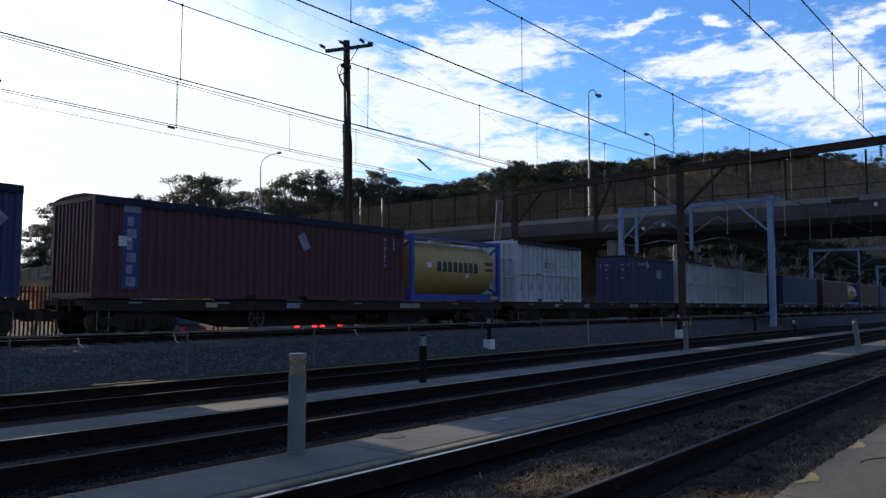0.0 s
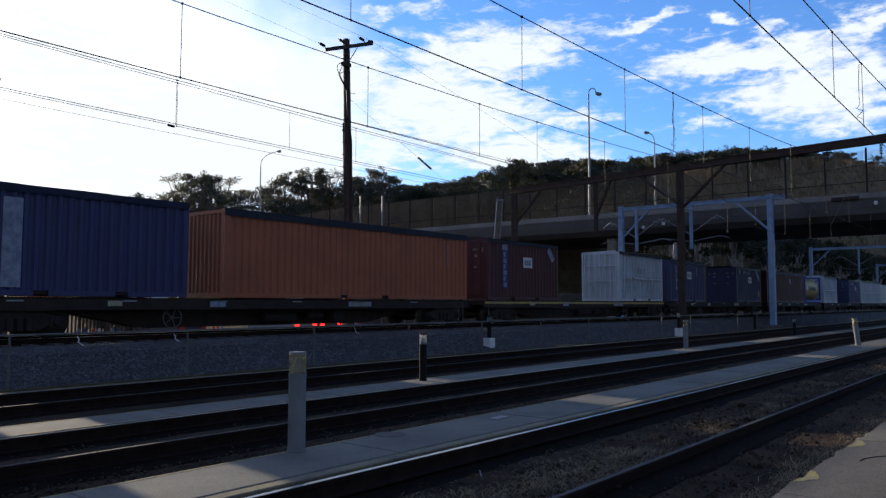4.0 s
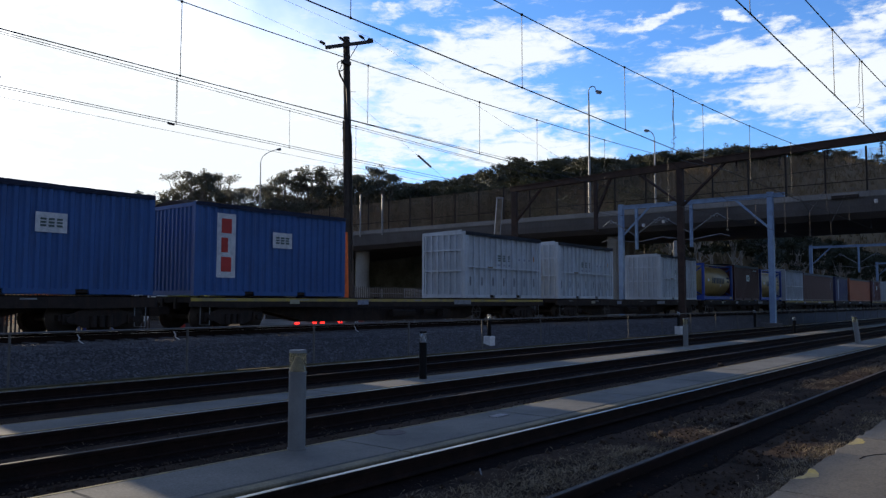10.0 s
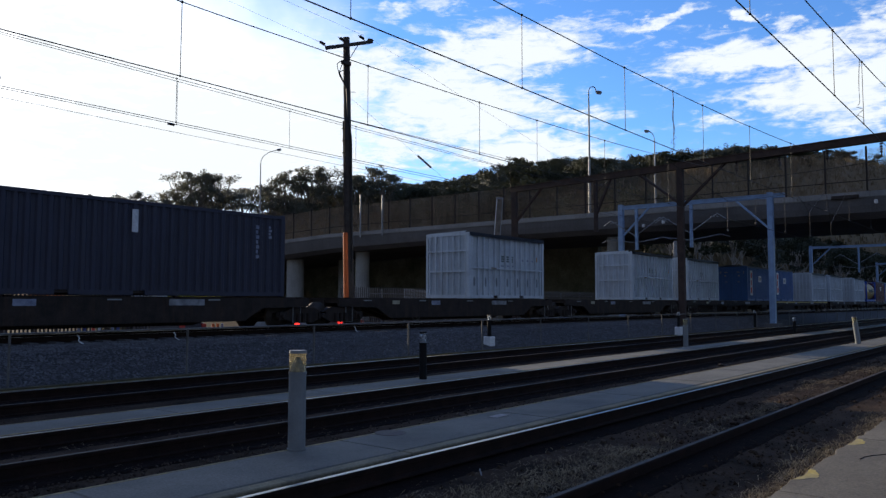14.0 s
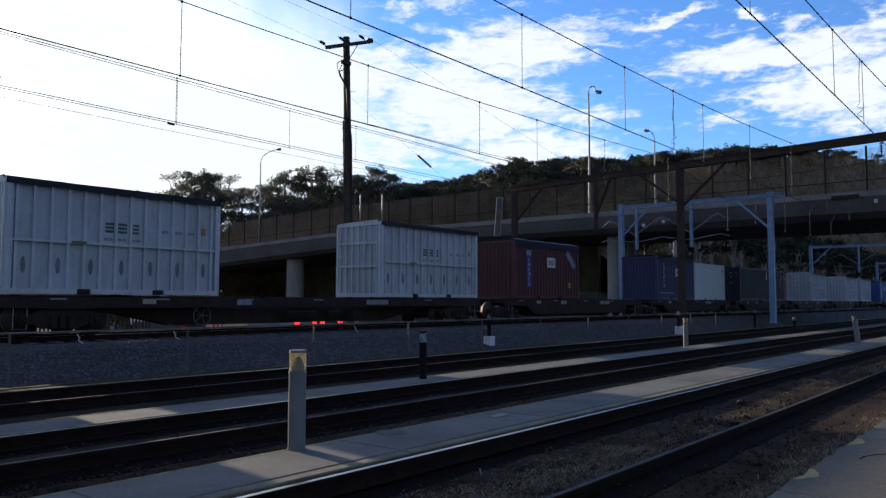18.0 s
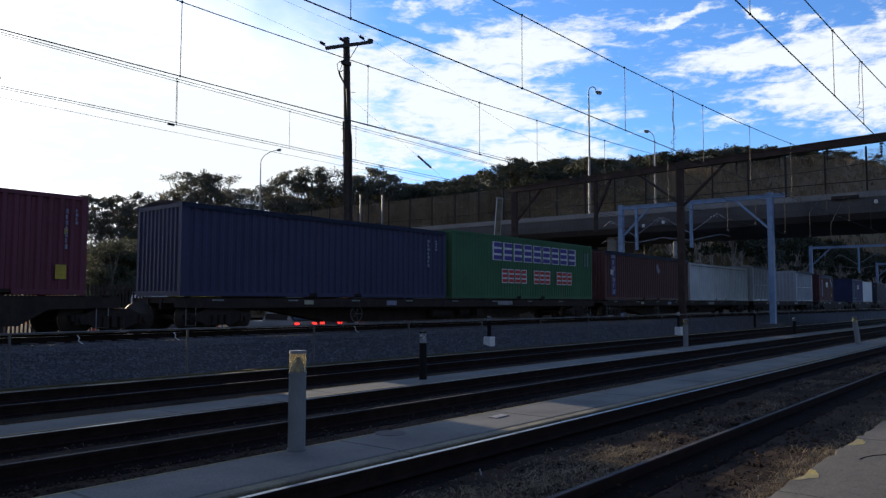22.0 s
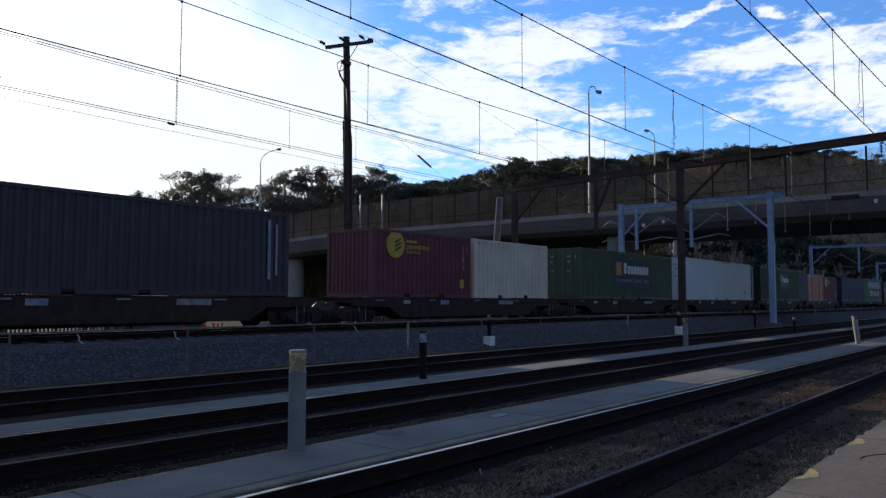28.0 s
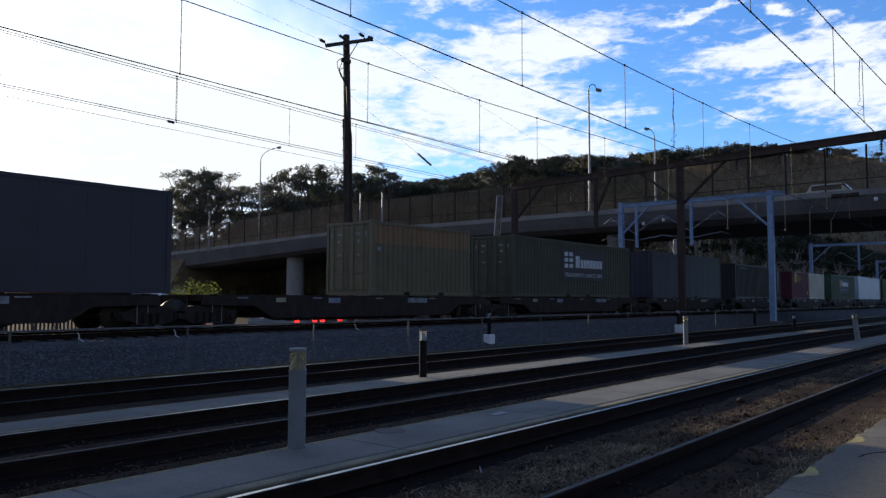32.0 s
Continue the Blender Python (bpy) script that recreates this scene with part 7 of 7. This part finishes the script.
def tree_meshes(seed, h, spread, clumps, per, leaf, bare=.42, clump=1.5):
    """Trunk with limbs, and a crown of leaf clumps at the ends of the limbs, for a eucalypt of height h."""
    rnd = random.Random(seed)
    bm = bmesh.new()
    vs, fs = [], []
    top = Vector((rnd.uniform(-.5, .5), rnd.uniform(-.5, .5), h * .62))
    mid = Vector((rnd.uniform(-.3, .3), rnd.uniform(-.3, .3), h * .32))
    rod(bm, (0, 0, -.4), mid, h * .022, 8, h * .017)
    rod(bm, mid, top, h * .017, 8, h * .010)
    for k in range(clumps):
        a = 2 * math.pi * k / clumps * 2.4 + rnd.uniform(-.4, .4)
        f = rnd.random()
        zz = h * (bare + (1 - bare) * rnd.random() ** .8)
        rr = spread * (1 - .55 * max(0, (zz / h - .6) / .4)) * (.35 + .65 * f)
        e = Vector((rr * math.cos(a), rr * math.sin(a), zz * .96))
        s = mid.lerp(top, min(1, max(0, (zz / h - .35) * 1.4)))
        j = s.lerp(e, .55) + Vector((0, 0, -.05 * h * rnd.random()))
        rod(bm, s, j, h * .008, 5, h * .005); rod(bm, j, e, h * .005, 5, h * .0022)
        cs = clump * rnd.uniform(.7, 1.25)
        leaf_cloud(vs, fs, e, cs, cs * .45, per, leaf, rnd)
        for _ in range(2):
            d = Vector((rnd.uniform(-1, 1), rnd.uniform(-1, 1), rnd.uniform(-.3, .5))) * cs * 1.1
            leaf_cloud(vs, fs, e + d, cs * .5, cs * .32, per // 4, leaf, rnd)
    me = bpy.data.meshes.new("crown")
    me.from_pydata(vs, [], fs)
    return bm, me


def make_tree(name, seed, h, spread, clumps, per, leaf, m_leaf, label, bare=.42, clump=1.5, bark=None):
    t = thing(name, pose(0, 0, -50), label, "tree", "trees behind the bridge")
    bm, me = tree_meshes(seed, h, spread, clumps, per, leaf, bare, clump)
    part("trunk", bm, bark or M_BARK, t)
    me.materials.append(m_leaf)
    o = new("crown", me)
    o.parent = t
    return t


def build_trees():
    rnd = random.Random(77)
    big = [make_tree("eucalypt_tree", 100 + k, 20, 6.6, 40, 95, .25, M_LEAFPALE, "tall dark eucalypt with clumped open foliage", .42, 1.5) for k in range(5)]
    small = [make_tree("eucalypt_tree", 200 + k, 9, 3.8, 18, 110, .26, M_LEAF, "dark eucalypt on the hilltop", .30, 1.5) for k in range(4)]
    used = set()

    def place(pool, x, y, z, turn):
        t = pool[rnd.randrange(len(pool))]
        if t.name not in used:
            used.add(t.name)
            t.matrix_world = pose(x, y, z, 0, 0, turn)
        else:
            copy_thing(t, pose(x, y, z, 0, 0, turn))

    def polar(az, r):
        return r * math.cos(radians(az)), r * math.sin(radians(az))
    # the row of tall trees behind the road: bearing, distance, height of the base
    for az, r, top in ((70.6, 200, 6.4), (69.4, 214, 5.4), (67.0, 196, 5.2), (66.0, 190, 7.0), (64.9, 186, 7.4), (63.6, 180, 7.8), (62.2, 176, 7.9), (60.8, 172, 7.9), (59.6, 168, 7.2), (58.2, 150, 8.8), (57.1, 142, 9.4), (55.8, 146, 9.2), (54.5, 150, 8.2), (52.2, 142, 8.6),
                       (50.8, 138, 9.3), (49.1, 136, 9.8), (47.7, 140, 9.5), (46.1, 136, 9.1), (44.9, 142, 9.3), (43.6, 138, 9.9), (42.3, 144, 8.9), (56.5, 166, 8.0), (51.4, 160, 8.0), (48.4, 160, 8.4), (45.3, 158, 8.0), (61.5, 196, 6.6), (65.4, 210, 6.0)):
        x, y = polar(az, r)
        k = big[rnd.randrange(len(big))]
        place(big, x, y, min(1.554 + r * math.tan(radians(top)) - 19.3, land_z(x, y) + .2), rnd.uniform(0, 360))
    # trees along the hilltop
    for k in range(170):
        az = 7.2 + 34.3 * (k + rnd.uniform(-.4, .4)) / 170
        q = ridge(az)
        r = q * rnd.uniform(.95, 1.12)
        x, y = polar(az, r)
        z = 1.554 + r * math.tan(radians(crest(az) - rnd.random() ** 2 * 1.2)) - 9.0
        place(small, x, y, min(z, hill_h(x, y) - .2), rnd.uniform(0, 360))
    # trees down the near slope where the hill falls
    for k in range(64):
        az = 25 + 17 * (k + rnd.uniform(-.4, .4)) / 64
        r = ridge(az) * rnd.uniform(.72 if az > 31 else .84, .96)
        x, y = polar(az, r)
        place(small, x, y, min(hill_h(x, y) - .3, 1.554 + r * math.tan(radians(crest(az) - rnd.uniform(.1, 1.6))) - 9.0), rnd.uniform(0, 360))
    # lower growth that closes the foot of the tall row
    for k in range(34):
        az = 42.5 + 28 * (k + rnd.uniform(-.4, .4)) / 34
        r = float(np.interp(az, [42, 52, 58, 64, 71], [150, 150, 162, 182, 205])) + rnd.uniform(-8, 14)
        x, y = polar(az, r)
        top = float(np.interp(az, [42, 50, 57, 61, 66, 71], [7.6, 7.2, 6.6, 5.8, 4.6, 3.6])) - rnd.random() * 1.1
        place(small, x, y, min(1.554 + r * math.tan(radians(top)) - 9.0, land_z(x, y) + .1), rnd.uniform(0, 360))
    # trees beyond the bridge, seen under it
    for x, y in ((76, 34), (84, 40), (92, 36), (97, 44), (104, 37), (122, 38), (142, 35), (170, 33), (205, 31), (88, 52), (228, 28), (255, 30)):
        place(small, x, y, land_z(x, y) - .1, rnd.uniform(0, 360))
    # slender trees with bare pale trunks at the cutting's edge beyond the bridge
    slim = [make_tree("pale_trunked_tree", 400 + k, 11, 2.6, 10, 90, .24, M_LEAF, "slender eucalypt with a bare pale trunk", .58, 1.2, M_PALEBARK) for k in range(2)]
    for k in range(34):
        x, y = 71.5 + k * 4.1 + rnd.uniform(-1.6, 1.6), rnd.uniform(28.4, 32.0)
        place(slim, x, y, land_z(x, y) - .2, rnd.uniform(0, 360))
    # nearer leafy trees beside the ramp
    near = [make_tree("leafy_tree", 300 + k, 6.2, 2.1, 34, 190, .11, M_LEAF2, "dense small-leaved tree beside the line", .10, 1.0) for k in range(2)]
    near[0].matrix_world = pose(25.4, 49.4, -.5, 0, 0, 20)
    near[1].matrix_world = pose(28.0, 50.5, -1.3, 0, 0, 130)
    copy_thing(near[0], pose(26.9, 51.4, -.9, 0, 0, 200))
    copy_thing(near[1], pose(26.5, 52.8, -.6, 0, 0, 290))


M_LEAF2 = mat("small_olive_leaf", (0.085, 0.092, 0.06), (0.05, 0.056, 0.035), rough=0.75, scale=0.5, fine=5, bump=0)
leafy(M_LEAF2, .22, (0.14, 0.15, 0.08))
M_AUTUMN = mat("russet_leaf", (0.20, 0.085, 0.04), (0.12, 0.06, 0.03), rough=0.6, scale=1, fine=5, bump=0)
leafy(M_AUTUMN, .4, (0.35, 0.13, 0.05))
build_trees()


def shrub(x, y, h, r, m, label, seed, n=900, leaf=.10):
    rnd = random.Random(seed)
    t = thing("shrub", pose(x, y, ground_z(y)), label, "shrub", "shrubs behind the line")
    bm = bmesh.new()
    vs, fs = [], []
    for k in range(9):
        a = rnd.uniform(0, 6.28)
        e = Vector((r * .7 * math.cos(a) * rnd.random(), r * .7 * math.sin(a) * rnd.random(), h * rnd.uniform(.45, .9)))
        rod(bm, (0, 0, -.1), e, .03, 5, .012)
        leaf_cloud(vs, fs, e, r * .5, h * .3, n // 9, leaf, rnd)
    part("stem", bm, M_BARK, t)
    me = bpy.data.meshes.new("foliage")
    me.from_pydata(vs, [], fs)
    me.materials.append(m)
    o = new("foliage", me)
    o.parent = t


shrub(30.6, 47.5, 3.1, 1.9, M_SHRUB, "bright yellow-green shrub in the sun", 1, 1600, .12)
shrub(29.0, 48.5, 2.4, 1.2, M_SHRUB, "bright yellow-green shrub in the sun", 2)
for k_, (x_, y_) in enumerate(((20.3, 48.5), (21.2, 47.6), (19.2, 50.0))):
    shrub(x_, y_, 2.9 - .4 * k_, .9, M_AUTUMN, "russet-leaved shrub beside the fence", 5 + k_)
shrub(17.6, 47, 2.2, 1.2, M_LEAF2, "dull green shrub beside the fence", 9)


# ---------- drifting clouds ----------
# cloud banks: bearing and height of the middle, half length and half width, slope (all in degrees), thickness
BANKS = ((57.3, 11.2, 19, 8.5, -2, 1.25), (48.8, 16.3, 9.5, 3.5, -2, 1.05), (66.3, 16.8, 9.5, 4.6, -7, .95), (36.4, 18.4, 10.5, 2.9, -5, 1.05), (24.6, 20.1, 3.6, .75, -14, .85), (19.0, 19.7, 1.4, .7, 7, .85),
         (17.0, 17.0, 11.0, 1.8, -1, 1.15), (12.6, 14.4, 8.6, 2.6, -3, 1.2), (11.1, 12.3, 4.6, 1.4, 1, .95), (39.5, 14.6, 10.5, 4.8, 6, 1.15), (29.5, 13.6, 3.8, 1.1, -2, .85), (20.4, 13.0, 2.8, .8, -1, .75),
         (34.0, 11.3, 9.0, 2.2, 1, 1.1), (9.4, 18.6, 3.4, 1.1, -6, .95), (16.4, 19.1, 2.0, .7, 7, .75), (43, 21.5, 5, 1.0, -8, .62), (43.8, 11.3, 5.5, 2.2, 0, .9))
SHEET_Z = 620.0


def cloud_material():
    """Thin cloud in ragged banks, with streaky breaks in it."""
    m = bpy.data.materials.new("wispy_cloud")
    m.use_nodes = True
    n, ln = m.node_tree.nodes, m.node_tree.links
    for x in list(n):
        n.remove(x)

    def calc(op, a, b=None, c=None):
        q = n.new("ShaderNodeMath"); q.operation = op
        for k, v in enumerate((a, b, c)):
            if v is None:
                continue
            if isinstance(v, (int, float)):
                q.inputs[k].default_value = v
            else:
                ln.new(v, q.inputs[k])
        return q.outputs[0]
    out, em, tr, mx = n.new("ShaderNodeOutputMaterial"), n.new("ShaderNodeEmission"), n.new("ShaderNodeBsdfTransparent"), n.new("ShaderNodeMixShader")
    tc, sep, at = n.new("ShaderNodeTexCoord"), n.new("ShaderNodeSeparateXYZ"), n.new("ShaderNodeCombineXYZ")
    ln.new(tc.outputs["Object"], sep.inputs[0])
    x, y = sep.outputs["X"], sep.outputs["Y"]
    far = calc("SQRT", calc("ADD", calc("MULTIPLY", x, x), calc("MULTIPLY", y, y)))
    deg = 180 / math.pi
    ln.new(calc("MULTIPLY", calc("ARCTAN2", y, x), deg), at.inputs[0])
    ln.new(calc("MULTIPLY", calc("ARCTAN2", SHEET_Z, far), deg), at.inputs[1])

    def tex(scale, detail, rough, sx, sy, turn, warp=0.0):
        mp = n.new("ShaderNodeMapping")
        mp.inputs["Scale"].default_value, mp.inputs["Rotation"].default_value = (sx, sy, 1), (0, 0, radians(turn))
        ln.new(at.outputs[0], mp.inputs["Vector"])
        t = n.new("ShaderNodeTexNoise")
        t.inputs["Scale"].default_value, t.inputs["Detail"].default_value, t.inputs["Roughness"].default_value, t.inputs["Distortion"].default_value = scale, detail, rough, warp
        ln.new(mp.outputs[0], t.inputs["Vector"])
        return t
    # the banks' edges wander
    wander = tex(.55, 5, .6, 1, 1.6, 12)
    sub = n.new("ShaderNodeVectorMath"); sub.operation = "SUBTRACT"; sub.inputs[1].default_value = (.5, .5, .5)
    ln.new(wander.outputs["Color"], sub.inputs[0])
    sc = n.new("ShaderNodeVectorMath"); sc.operation = "MULTIPLY"; sc.inputs[1].default_value = (5.0, 2.4, 0)
    ln.new(sub.outputs[0], sc.inputs[0])
    spot = n.new("ShaderNodeVectorMath"); spot.operation = "ADD"
    ln.new(at.outputs[0], spot.inputs[0]); ln.new(sc.outputs[0], spot.inputs[1])
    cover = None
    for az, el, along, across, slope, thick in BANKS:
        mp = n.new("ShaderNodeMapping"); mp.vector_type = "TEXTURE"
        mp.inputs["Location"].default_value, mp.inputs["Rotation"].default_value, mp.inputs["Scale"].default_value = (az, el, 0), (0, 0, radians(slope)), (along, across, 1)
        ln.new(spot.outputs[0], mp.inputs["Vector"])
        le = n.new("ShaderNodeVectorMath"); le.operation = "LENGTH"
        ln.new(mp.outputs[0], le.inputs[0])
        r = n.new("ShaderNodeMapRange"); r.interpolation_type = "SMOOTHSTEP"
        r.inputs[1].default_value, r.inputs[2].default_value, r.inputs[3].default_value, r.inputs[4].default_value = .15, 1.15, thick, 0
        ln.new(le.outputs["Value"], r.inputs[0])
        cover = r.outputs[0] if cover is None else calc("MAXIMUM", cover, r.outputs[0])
    streak, puff = tex(.75, 9, .6, .5, 1.8, 12, .6), tex(2.2, 8, .62, .6, 1.5, 16, .4)
    fleck = calc("ADD", calc("MULTIPLY", calc("SUBTRACT", streak.outputs["Fac"], .5), 2.3), calc("MULTIPLY", calc("SUBTRACT", puff.outputs["Fac"], .5), .8))
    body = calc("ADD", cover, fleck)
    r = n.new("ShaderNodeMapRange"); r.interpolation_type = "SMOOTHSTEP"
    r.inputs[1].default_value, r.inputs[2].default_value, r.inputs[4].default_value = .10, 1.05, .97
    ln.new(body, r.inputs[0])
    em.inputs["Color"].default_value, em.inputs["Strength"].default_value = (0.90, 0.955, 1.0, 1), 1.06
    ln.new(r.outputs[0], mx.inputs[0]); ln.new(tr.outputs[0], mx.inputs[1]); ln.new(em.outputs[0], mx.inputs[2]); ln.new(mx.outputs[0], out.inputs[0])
    m.cycles.emission_sampling = "NONE"
    return m


def cloud_sheet():
    """Wispy cloud high up, a level sheet over the part of the sky before the camera."""
    bm = bmesh.new()
    rows = []
    for r in (500, 900, 1400, 2200, 3300, 4300, 4780):
        rows.append([bm.verts.new((r * math.cos(radians(a)), r * math.sin(radians(a)), 0)) for a in range(-14, 76, 6)])
    for p, q in zip(rows, rows[1:]):
        for i in range(len(p) - 1):
            bm.faces.new((p[i], p[i + 1], q[i + 1], q[i]))
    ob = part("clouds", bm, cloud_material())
    ob.location.z = SHEET_Z
    return tagged(ob, "thin white wispy clouds drifting across a blue sky", "clouds", kind="structure")


CLOUDS = cloud_sheet()


motions()
